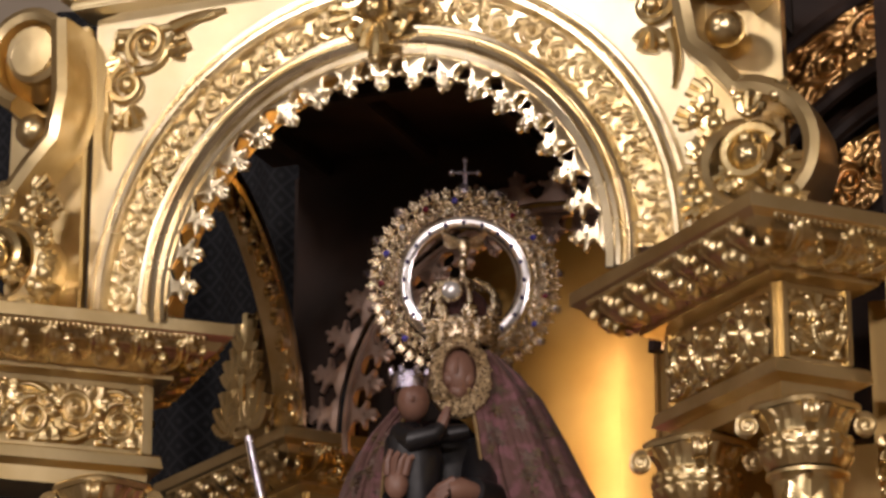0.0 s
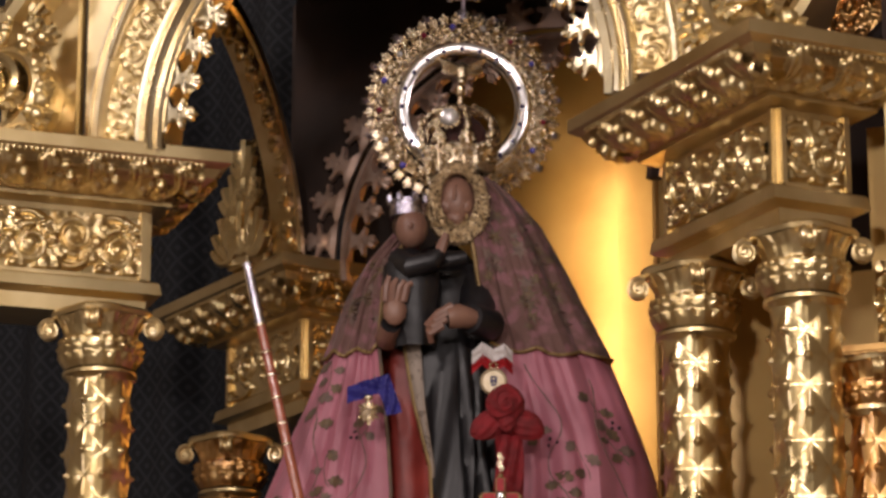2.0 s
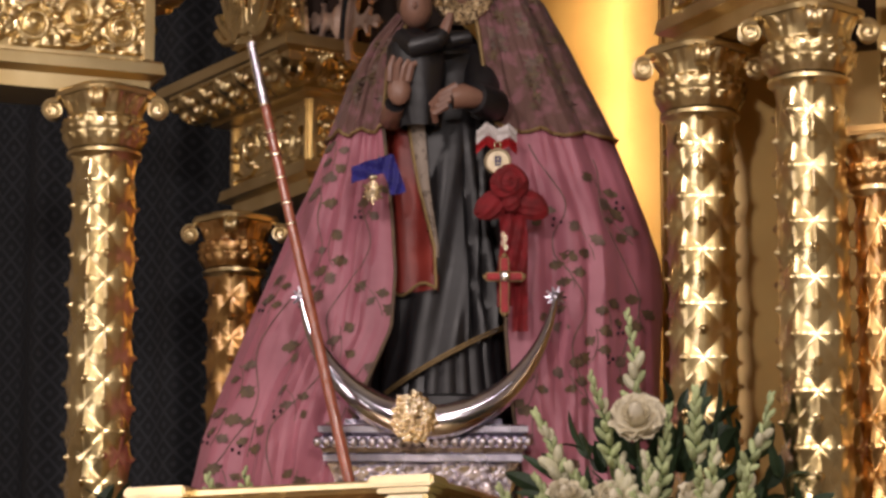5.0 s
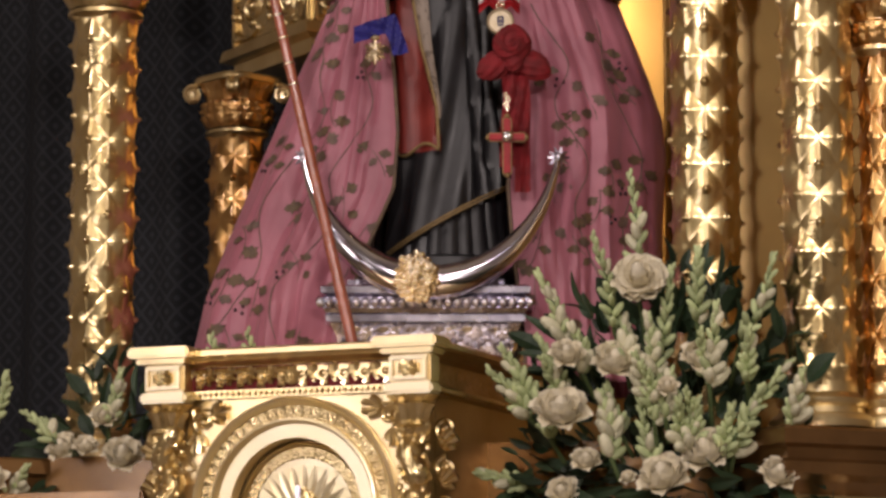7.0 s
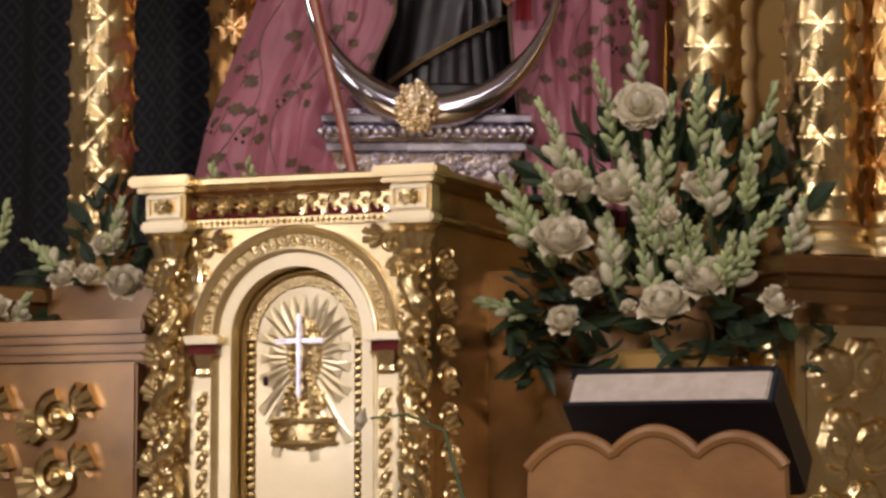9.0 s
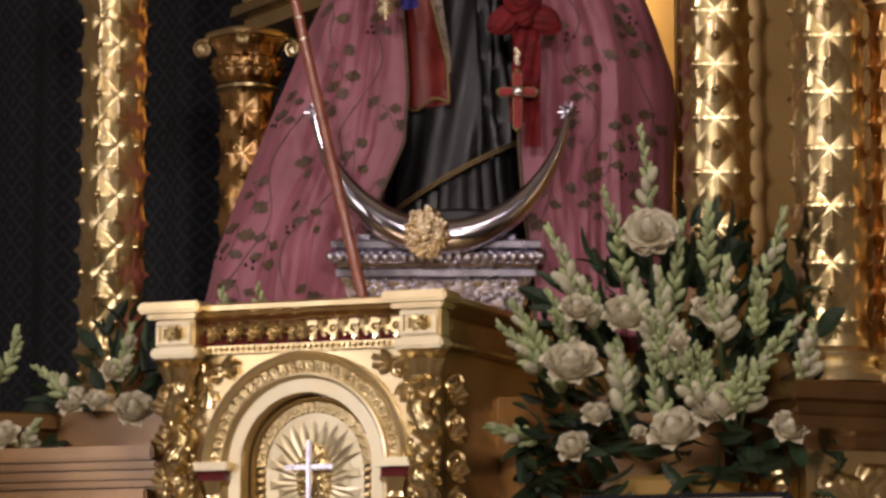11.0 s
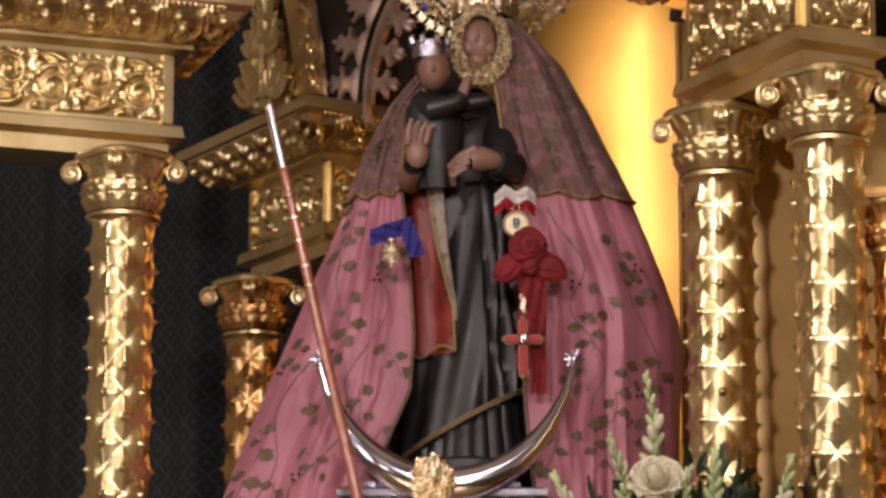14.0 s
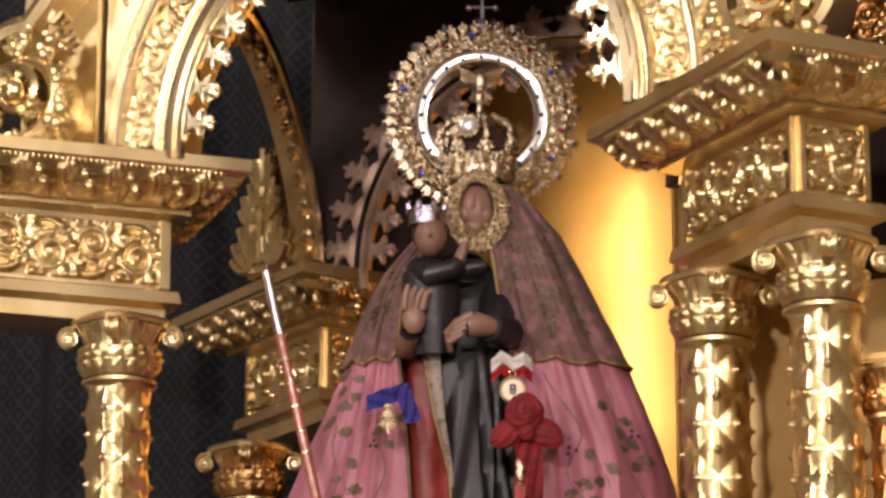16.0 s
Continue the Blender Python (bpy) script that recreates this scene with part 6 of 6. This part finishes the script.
for nm, prof, mat in (("lower_tier", ((0.158, 2.122), (0.160, 2.150), (0.154, 2.154)), CHASED), ("taper", ((0.152, 2.154), (0.154, 2.175), (0.160, 2.200), (0.170, 2.218)), CHASED),
                      ("step", ((0.168, 2.218), (0.176, 2.220), (0.177, 2.232), (0.172, 2.235)), SILVER), ("beaded_tier", ((0.176, 2.235), (0.182, 2.243), (0.182, 2.262), (0.176, 2.266)), CHASED),
                      ("top", ((0.174, 2.266), (0.185, 2.270), (0.186, 2.281), (0.178, 2.285)), SILVER), ("plinth", ((0.140, 2.285), (0.140, 2.2995), (0.136, 2.300)), CHASED)):
    bm = bmesh.new()
    vs = grid(bm, [ped_ring(w, z) for w, z in prof], close_v=True)
    cap(bm, vs[0])
    cap(bm, vs[-1], True)
    bmesh.ops.recalc_face_normals(bm, faces=bm.faces)
    tier = part(nm, bm, mat, ped, smooth=False)
    if nm in ("lower_tier", "taper"):
        w, z0, z1 = prof[0][0], prof[0][1], prof[-1][1]
        lean = prof[-1][0] - w
        carved_face("chasing", tuple(PED_M @ Vector((0.004 - w, 0.034 - w, 0))), tuple(ALONG), [(0, z0 + 0.003), (max(0, lean) * 0.5, (z0 + z1) / 2), (max(0, lean), z1 - 0.003)], 2 * w - 0.008, 0.05, scroll_tile, SILVER, tier, 0.0016, 1.6)
        carved_face("chasing", tuple(PED_M @ Vector((w + 0.001, 0.039 - w, 0))), tuple(SIDE), [(0, z0 + 0.003), (max(0, lean) * 0.5, (z0 + z1) / 2), (max(0, lean), z1 - 0.003)], 2 * w - 0.078, 0.05, scroll_tile, SILVER, tier, 0.0016, 1.6)
bead_me = mesh_of("bead", blob(bmesh.new(), (0, 0, 0), (0.0085, 0.0085, 0.0100), 10), SILVER)
for k in range(24):
    q = PED_M @ Vector((0.372 * k / 23 - 0.186, -0.153, 2.2525))
    for sx in (0, 1):
        if sx:
            q = PED_M @ Vector((0.188, -0.145 + 0.29 * k / 23, 2.2525))
        ob = new("bead", bead_me)
        ob.parent = ped
        ob.location = q - base_of(ped)

staff = thing("staff", tuple(wpt(-0.17, -0.45, 2.13)), "slender red-brown wooden staff with silver tip and rings", "staff")
s0, s1 = wpt(-0.172, -0.33, 2.13), wpt(-0.362, -0.33, 2.958)
part("rod", tube(bmesh.new(), [s0, s0.lerp(s1, 0.5), s0.lerp(s1, 0.86)], [0.0105, 0.0095, 0.0085], 14), WOOD, staff)
part("tip", tube(bmesh.new(), [s0.lerp(s1, 0.86), s0.lerp(s1, 0.94), s1], [0.0092, 0.0090, 0.0085], 14), SILVER, staff, "silver tip")
for f in (0.60, 0.645, 0.70, 0.75, 0.80, 0.86):
    part("ring", tube(bmesh.new(), [s0.lerp(s1, f), s0.lerp(s1, f + 0.004)], 0.0105, 14), SILVER_GILT, staff)


# ---- ribbons and medals pinned to the mantle ----
def ribbon(bm, pts, width, mat=None, side=(0, 0, 1), n=24):
    """A cloth strip along points given in the eye's frame, with a soft crosswise fold."""
    P = []
    q = [Vector(p) for p in pts]
    side = Vector(side)
    for i in range(n + 1):
        f = i / n * (len(q) - 1)
        k = min(int(f), len(q) - 2)
        c = q[k].lerp(q[k + 1], f - k)
        P.append([wpt(*(c + side * width * (j / 6 - 0.5) + Vector((0, -0.004 * math.sin(j * 1.6 + i * 0.5), 0)))) for j in range(7)])
    grid(bm, P, mat=mat)


def ring_disc(bm, c, r, depth=0.006):
    lathe(bm, [(r * 0.2, -depth), (r * 0.93, -depth), (r, -depth * 0.6), (r, depth * 0.6), (r * 0.93, depth), (r * 0.84, depth * 0.7), (r * 0.8, depth * 0.4), (0.002, depth * 0.5)], seg=32,
          m=Matrix.Translation(c) @ FACE @ Matrix.Rotation(radians(90), 4, "X"))


MY = -0.215
bl = thing("blue_ribbon_medal", tuple(wpt(-0.15, MY, 2.70)), "royal blue ribbon bow with small gilt medal", "medal")
bm = bmesh.new()
ribbon(bm, [(-0.185, MY, 2.742), (-0.16, MY - 0.012, 2.748), (-0.135, MY - 0.008, 2.757), (-0.110, MY, 2.765)], 0.032)
part("bow", bm, BLUE, bl)
bm = bmesh.new()
ribbon(bm, [(-0.122, MY - 0.01, 2.775), (-0.115, MY - 0.012, 2.75), (-0.105, MY - 0.012, 2.725), (-0.100, MY - 0.01, 2.705)], 0.028, side=(1, 0, 0.2))
part("tail", bm, BLUE, bl)
bm = bmesh.new()
mc = wpt(-0.146, MY - 0.015, 2.708)
for k in range(12):
    a = k * math.pi / 6
    d = FACE.to_3x3() @ Vector((math.cos(a), 0, 1.2 * math.sin(a)))
    tube(bm, [mc, mc + d * (0.020 if k % 2 else 0.016)], [0.005, 0.003], 6)
ring_disc(bm, mc, 0.011)
blob(bm, mc + Vector((0, 0, 0.026)), (0.010, 0.006, 0.006), 8)
part("medal", bm, SILVER_GILT, bl, "gilt star medal")

rb = thing("red_ribbon_medal", tuple(wpt(0.08, MY, 2.74)), "white and red bow with round cream medal", "medal")
for mat, dz, w in ((WHITE_CLOTH, 0.010, 0.026), (RED_CLOTH, -0.010, 0.020)):
    bm = bmesh.new()
    ribbon(bm, [(0.040, MY, 2.800 + dz), (0.058, MY - 0.012, 2.815 + dz), (0.078, MY - 0.006, 2.803 + dz), (0.098, MY - 0.012, 2.812 + dz), (0.114, MY, 2.800 + dz)], w)
    part("bow", bm, mat, rb)
bm = bmesh.new()
ring_disc(bm, wpt(0.079, MY - 0.012, 2.764), 0.0245)
md = part("medal", bm, CREAM, rb, "cream medal in a gilt rim")
bm = bmesh.new()
for x, z, w, h in ((-0.004, 0.002, 0.002, 0.006), (0.004, 0.002, 0.002, 0.006), (0, 0.0, 0.0022, 0.0022), (0, 0.008, 0.005, 0.0015), (0, -0.007, 0.005, 0.0015)):
    c = wpt(0.079 + x, MY - 0.017, 2.764 + z)
    box(bm, (-w, -0.0012, -h), (w, 0.0012, h), Matrix.Translation(c) @ FACE)
part("emblem", bm, GEM_DARK, md, "violet emblem")
bm = tube(bmesh.new(), [wpt(0.079 + 0.006 * math.cos(t), MY - 0.012, 2.794 + 0.006 * math.sin(t)) for t in np.linspace(0, 6.28, 14)], 0.0018, 6)
part("loop", bm, SILVER_GILT, md)

ros = thing("red_rosette", tuple(wpt(0.105, MY, 2.45)), "crimson velvet rosette with hanging ribbons", "rosette")
for k, (x, z, rx, rz, tilt) in enumerate(((0.100, 2.722, 0.034, 0.034, 0.0), (0.070, 2.686, 0.036, 0.024, 0.55), (0.136, 2.686, 0.036, 0.025, -0.55), (0.104, 2.690, 0.017, 0.020, 0.0))):
    P = []
    for i in range(25):
        t = math.pi * i / 24
        ring = []
        for a in np.linspace(0, 2 * math.pi, 40, endpoint=False):
            ridge = 1 + 0.10 * math.sin(9 * a + 5 * t + k) * math.sin(t)
            px, py, pz = rx * math.cos(t) * (1 + 0.05 * math.sin(4 * a)), -0.62 * rz * math.sin(t) * math.cos(a) * ridge, rz * math.sin(t) * math.sin(a) * ridge
            ring.append(wpt(x + px * math.cos(tilt) - pz * math.sin(tilt), MY - 0.006 + py - (0.012 if k in (0, 3) else 0), z + px * math.sin(tilt) + pz * math.cos(tilt)))
        P.append(ring)
    bm = bmesh.new()
    grid(bm, P, close_v=True)
    bmesh.ops.recalc_face_normals(bm, faces=bm.faces)
    pt = part("knot" if k in (0, 3) else "loop", bm, VELVET_RED, ros)
    if k == 0:
        bm = tube(bmesh.new(), [wpt(x + rx * (0.78 - 0.085 * q) * math.cos(q * 1.15), MY - 0.018 - 0.62 * rz * math.sqrt(max(0.05, 1 - (0.78 - 0.085 * q) ** 2)), z + rz * (0.78 - 0.085 * q) * math.sin(q * 1.15)) for q in np.linspace(0, 8, 40)], 0.0046, 6)
        part("fold", bm, VELVET_RED, pt)
for x0, x1, z1, w in ((0.095, 0.092, 2.50, 0.030), (0.115, 0.118, 2.455, 0.028)):
    bm = bmesh.new()
    ribbon(bm, [(x0, MY - 0.004, 2.68), (x0 + 0.004, MY - 0.010, 2.62), (x1, MY - 0.004, 2.56), (x1, MY - 0.006, z1)], w, side=(1, 0, 0))
    part("tail", bm, VELVET_RED, ros)
px = thing("cross_pendant", tuple(wpt(0.09, MY, 2.48)), "silver-edged red enamel cross hanging by a chain", "pendant")
pc = wpt(0.090, MY - 0.028, 2.550)
for nm, mat, g, y in (("edge", TRIM, 0.0020, 0.0), ("enamel", RED_CLOTH, 0.0, -0.003)):
    bm = bmesh.new()
    for x, z, w, h in ((0, -0.016, 0.0065, 0.050), (0, 0, 0.032, 0.0065)):
        box(bm, (x - w - g, y - 0.003, z - h - g), (x + w + g, y + 0.003, z + h + g), Matrix.Translation(pc) @ FACE, bevel=0.002)
    if nm == "edge":
        for x, z in ((0, 0.038), (-0.034, 0), (0.034, 0), (0, -0.068)):
            blob(bm, pc + FACE.to_3x3() @ Vector((x, 0, z)), 0.0055, 8)
    part(nm, bm, mat, px)
part("centre", blob(bmesh.new(), pc + FACE.to_3x3() @ Vector((0, -0.008, 0)), (0.011, 0.007, 0.011), 12), SILVER_BRIGHT, px)
for k in range(4):
    c = pc + FACE.to_3x3() @ Vector((0.002 * (-1) ** k, -0.002, 0.052 + 0.008 * k))
    part("link", tube(bmesh.new(), [c + FACE.to_3x3() @ Vector((0.003 * math.cos(t), 0, 0.005 * math.sin(t))) for t in np.linspace(0, 6.28, 10)], 0.0009, 5), SILVER_GILT, px)

# ---- flowers, book and small things on the altar ----
def shared(name, mesh, parent, m):
    """A piece that shares its mesh with others; m in the shrine's frame."""
    ob = new(name, mesh)
    ob.parent = parent
    ob.matrix_basis = Matrix.Translation(-base_of(parent)) @ m
    return ob


def petal_mesh(name, width, height, cup, curl):
    bm = bmesh.new()
    P = []
    for i in range(7):
        f = i / 6
        w = width * math.sin(math.pi * (0.12 + 0.72 * f)) ** 0.7
        P.append([Vector((w * s, -cup * (1 - s * s) * math.sin(math.pi * f * 0.6) - curl * f ** 3 * (1 + 0.3 * math.sin(5 * s)), height * f)) for s in (-1, -0.6, -0.2, 0.2, 0.6, 1)])
    grid(bm, P)
    return mesh_of(name, bm, PETAL)


PETALS = [petal_mesh("petal", 0.42, 0.80, 0.16, 0.03), petal_mesh("petal", 0.58, 0.95, 0.26, 0.14), petal_mesh("petal", 0.70, 1.0, 0.30, 0.34)]
bm = blob(bmesh.new(), (0, 0, 0.5), (0.21, 0.21, 0.52), 8)
bud_me = mesh_of("bud", bm, BUD)
bm = blob(bmesh.new(), (0, 0, 0.5), (0.25, 0.25, 0.52), 8)
budw_me = mesh_of("bud", bm, BUD_WHITE)


def leaf_mesh(width, bend):
    bm = bmesh.new()
    P = []
    for i in range(9):
        f = i / 8
        w = width * math.sin(math.pi * min(1, 0.06 + 0.94 * f)) ** 0.8
        P.append([Vector((w * s, bend * f * f - 0.10 * abs(s) * w * 4, f)) for s in (-1, -0.5, 0, 0.5, 1)])
    grid(bm, P)
    return mesh_of("leaf", bm, GREEN_LEAF)


LEAVES = [leaf_mesh(0.20, 0.25), leaf_mesh(0.28, 0.15), leaf_mesh(0.13, 0.35)]


def aim(at, direction, size, spin=0.0):
    q = Vector(direction).normalized().to_track_quat("Z", "Y").to_matrix().to_4x4()
    return Matrix.Translation(at) @ q @ Matrix.Rotation(spin, 4, "Z") @ Matrix.Scale(size, 4)


def rose(parent, at, r, axis, rnd, ruffled=False):
    at, axis = Vector(at), Vector(axis).normalized()
    bm = lathe(bmesh.new(), [(0.002, -r * 0.55), (r * 0.22, -r * 0.45), (r * 0.30, -r * 0.1), (r * 0.22, r * 0.45), (r * 0.05, r * 0.62)], seg=10, m=aim(at, axis, 1.0))
    core = part("rose" if not ruffled else "carnation", bm, PETAL, parent)
    rings = ((3, 0, 0.08, 0.0, 1.12), (5, 0, 0.22, 0.03, 1.14), (6, 0, 0.38, 0.10, 1.12), (7, 1, 0.52, 0.20, 1.05), (7, 1, 0.62, 0.38, 0.98), (6, 2, 0.62, 0.66, 0.82)) if not ruffled else ((7, 0, 0.08, 0.2, 0.9), (10, 0, 0.14, 0.5, 0.95), (13, 1, 0.18, 0.8, 0.95), (14, 1, 0.2, 1.1, 0.95))
    side = axis.orthogonal().normalized()
    for n, k, off, tilt, size in rings:
        a0 = rnd.uniform(0, 6)
        for i in range(n):
            a = a0 + 2 * math.pi * i / n + rnd.uniform(-0.15, 0.15)
            out = Matrix.Rotation(a, 3, axis) @ side
            d = (axis * math.cos(tilt) + out * math.sin(tilt)).normalized()
            x = axis.cross(out).normalized()
            y = d.cross(x).normalized()
            m = Matrix((x, y, d)).transposed().to_4x4()
            s = r * 0.9 * size * rnd.uniform(0.88, 1.08)
            shared("petal", PETALS[k], core, Matrix.Translation(at - axis * r * 0.40 + out * off * r * 0.6) @ m @ Matrix.Scale(s, 4))


def spike(parent, tip, foot, rnd, white=0.3, n=22):
    tip, foot = Vector(tip), Vector(foot)
    mid = tip.lerp(foot, 0.5) + Vector((rnd.uniform(-0.01, 0.01), 0.01, 0))
    bm = tube(bmesh.new(), [tip, mid, foot, foot + (foot - tip) * 0.5 + Vector((0, 0.03, 0))], [0.002, 0.003, 0.0038, 0.004], 6)
    st = part("flower_spike", bm, STEM, parent)
    d0 = (tip - foot).normalized()
    for i in range(n):
        f = i / (n - 1)
        c = tip.lerp(mid, f * 2) if f < 0.5 else mid.lerp(foot, f * 2 - 1)
        a = i * 2.4 + rnd.uniform(-0.3, 0.3)
        side = d0.orthogonal().normalized()
        out = Matrix.Rotation(a, 3, d0) @ side
        d = d0 * (1.0 - 0.35 * f) + out * (0.25 + 0.5 * f)
        w = rnd.random() < white * (0.3 + 1.4 * f)
        s = (0.018 + 0.014 * f) * rnd.uniform(0.85, 1.15)
        shared("bud", budw_me if w else bud_me, st, aim(c, d, s * (1.25 if w else 1.0)))


def arrangement(name, base, label, roses, spikes, n_leaves, spread, rnd, y0, carnations=()):
    t = thing(name, base, label, "flowers", "flower arrangements")
    heart = Vector((base[0], y0 + 0.05, base[2] + 0.10))
    for x, z, r in roses:
        p = Vector((x, y0 - rnd.uniform(0.0, 0.05), z))
        ax = Vector((0.15 + 0.8 * (x - base[0]), -0.75, 0.75 + 0.9 * (z - base[2] - 0.25)))
        rose(t, p, r, ax + Vector((rnd.uniform(-0.3, 0.3), 0, rnd.uniform(-0.2, 0.3))), rnd)
    for x, z, r in carnations:
        rose(t, (x, y0 - 0.02, z), r, (0.2, -1, 0.5), rnd, True)
    for k, (x0, z0, x1, z1) in enumerate(spikes):
        spike(t, (x0, y0 + rnd.uniform(-0.06, 0.02), z0), (x1, y0 + rnd.uniform(-0.02, 0.03), z1), rnd, 0.45 if k % 4 == 2 else 0.10)
    for k in range(n_leaves):
        a = rnd.uniform(-0.4, math.pi + 0.4)
        r = math.sqrt(rnd.random())
        p = heart + Vector((spread[0] * r * math.cos(a), rnd.uniform(0.0, 0.06), spread[1] * r * math.sin(a)))
        d = (p - heart).normalized() + Vector((rnd.uniform(-0.7, 0.7), rnd.uniform(-0.9, 0.1), rnd.uniform(-0.4, 0.7)))
        shared("leaf", LEAVES[k % 3], t, aim(p, d, rnd.uniform(0.03, 0.075), rnd.uniform(0, 6)))
    return t


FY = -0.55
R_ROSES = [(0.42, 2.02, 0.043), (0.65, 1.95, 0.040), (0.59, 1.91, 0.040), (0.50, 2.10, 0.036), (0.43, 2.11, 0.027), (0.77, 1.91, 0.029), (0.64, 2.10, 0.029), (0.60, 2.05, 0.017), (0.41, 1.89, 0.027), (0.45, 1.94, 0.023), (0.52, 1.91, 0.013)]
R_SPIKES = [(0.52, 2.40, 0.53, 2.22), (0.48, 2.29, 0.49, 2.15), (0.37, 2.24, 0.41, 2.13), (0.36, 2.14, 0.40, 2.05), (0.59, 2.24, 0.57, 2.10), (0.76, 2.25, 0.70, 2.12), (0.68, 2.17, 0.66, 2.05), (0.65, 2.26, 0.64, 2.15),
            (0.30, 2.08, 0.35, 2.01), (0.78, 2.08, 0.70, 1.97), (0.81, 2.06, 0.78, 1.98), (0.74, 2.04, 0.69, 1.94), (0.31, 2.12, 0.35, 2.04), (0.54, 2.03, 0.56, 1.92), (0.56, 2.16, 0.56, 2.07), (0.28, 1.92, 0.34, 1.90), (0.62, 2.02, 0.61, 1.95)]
rnd = random.Random(4)
MORE = []
for k in range(16):
    a, r = rnd.uniform(0.1, 3.0), rnd.uniform(0.08, 0.24)
    x, z = 0.56 + r * math.cos(a), 1.93 + r * math.sin(a) * 1.1
    MORE.append((x, z + 0.03, x - 0.02 * math.cos(a), z - 0.04))
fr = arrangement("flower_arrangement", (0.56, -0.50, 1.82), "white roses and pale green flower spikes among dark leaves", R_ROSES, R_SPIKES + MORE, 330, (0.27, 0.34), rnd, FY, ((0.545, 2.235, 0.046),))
for k in range(60):
    a = rnd.uniform(0, 2 * math.pi)
    p = Vector((0.55 + rnd.uniform(-0.24, 0.24), FY + rnd.uniform(-0.03, 0.08), 1.87 + rnd.uniform(-0.05, 0.05)))
    shared("leaf", LEAVES[2], fr, aim(p, (rnd.uniform(-1, 1), -0.6, rnd.uniform(-0.9, 0.2)), rnd.uniform(0.05, 0.10), a))
bm = lathe(bmesh.new(), [(0.06, 1.30), (0.075, 1.31), (0.05, 1.36), (0.06, 1.55), (0.09, 1.75), (0.10, 1.83), (0.085, 1.84)], (0.56, -0.48, 0), 28)
solo("vase", bm, GOLD_PAINT, (0.56, -0.48, 1.30), "dull gold vase holding white flowers", "vase")
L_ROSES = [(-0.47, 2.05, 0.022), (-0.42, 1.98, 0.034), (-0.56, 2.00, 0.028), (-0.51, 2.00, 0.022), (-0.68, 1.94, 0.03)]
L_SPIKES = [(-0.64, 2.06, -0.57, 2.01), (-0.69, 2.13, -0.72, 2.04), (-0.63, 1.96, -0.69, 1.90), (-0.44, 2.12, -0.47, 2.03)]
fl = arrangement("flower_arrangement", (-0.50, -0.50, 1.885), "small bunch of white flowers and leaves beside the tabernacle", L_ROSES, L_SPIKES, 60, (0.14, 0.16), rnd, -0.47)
fs = thing("flower_sprig", (-0.27, -0.40, 2.122), "pale green flower buds on top of the tabernacle", "flowers", "flower arrangements")
for x in (-0.285, -0.215):
    spike(fs, (x, -0.44, 2.178 + 0.1 * (x + 0.285)), (x, -0.44, 2.125), rnd, 0.0, 7)

# missal on its wooden stand, before the altar flowers
BY = -1.40
tilt = Matrix.Translation((0.86, BY, 1.735)) @ Matrix.Rotation(radians(52), 4, "X")
book = thing("missal", (0.86, BY, 1.60), "thick book with navy cover and pale page edges on a stand", "book")
part("page_block", box(bmesh.new(), (-0.135, -0.026, -0.18), (0.135, 0.026, 0.004), tilt, bevel=0.003), PAPER, book)
part("front_cover", box(bmesh.new(), (-0.142, -0.031, -0.185), (0.142, -0.026, 0.008), tilt, bevel=0.002), NAVY, book)
part("back_cover", box(bmesh.new(), (-0.142, 0.026, -0.185), (0.142, 0.031, 0.008), tilt, bevel=0.002), NAVY, book)
part("spine", box(bmesh.new(), (0.1355, -0.031, -0.185), (0.146, 0.031, 0.006), tilt, bevel=0.003), NAVY, book)
stand = thing("book_stand", (0.88, BY - 0.06, 1.30), "carved orange-brown wooden book stand with wavy top", "stand")
bm = bmesh.new()
front, back_v = [], []
N = 64
outline = [(-0.18, 1.32)] + [(-0.17 + 0.34 * i / N, 1.630 + 0.028 * abs(math.sin(3 * math.pi * i / N)) ** 0.8 + 0.018 * math.sin(math.pi * i / N)) for i in range(N + 1)] + [(0.18, 1.32)]
for y, lst in ((BY - 0.115, front), (BY - 0.095, back_v)):
    for x, z in outline:
        lst.append(bm.verts.new((0.875 + x, y, z)))
bm.faces.new(front)
bm.faces.new(list(reversed(back_v)))
for i in range(len(front)):
    j = (i + 1) % len(front)
    bm.faces.new((front[i], back_v[i], back_v[j], front[j]))
bmesh.ops.recalc_face_normals(bm, faces=bm.faces)
part("board", bm, STAND_WOOD, stand)
part("rim", tube(bmesh.new(), [(0.875 + x, BY - 0.112, z) for x, z in outline[1:-1]], 0.009, 8, up=(0, 1, 0)), STAND_WOOD, stand)
part("shelf", box(bmesh.new(), (0.68, BY - 0.10, 1.555), (1.07, BY + 0.14, 1.575), bevel=0.004), STAND_WOOD, stand)
part("post", lathe(bmesh.new(), [(0.12, 0.0), (0.12, 0.03), (0.03, 0.06), (0.025, 1.4), (0.05, 1.555)], (0.875, BY + 0.02, 0), 20), STAND_WOOD, stand)
# a loose white blossom on a thin stem before the tabernacle
sp = thing("blossom_stem", (0.36, -0.95, 1.62), "single white blossom on a thin arching green stem", "flower")
part("stem", tube(bmesh.new(), [(0.40, -0.95, 1.30), (0.39, -0.95, 1.60), (0.36, -0.95, 1.70), (0.30, -0.95, 1.725), (0.24, -0.95, 1.72)], [0.004, 0.0035, 0.003, 0.0025, 0.002], 6), STEM, sp)
rose(sp, (0.225, -0.95, 1.718), 0.016, (-1, -0.3, 0.2), rnd)
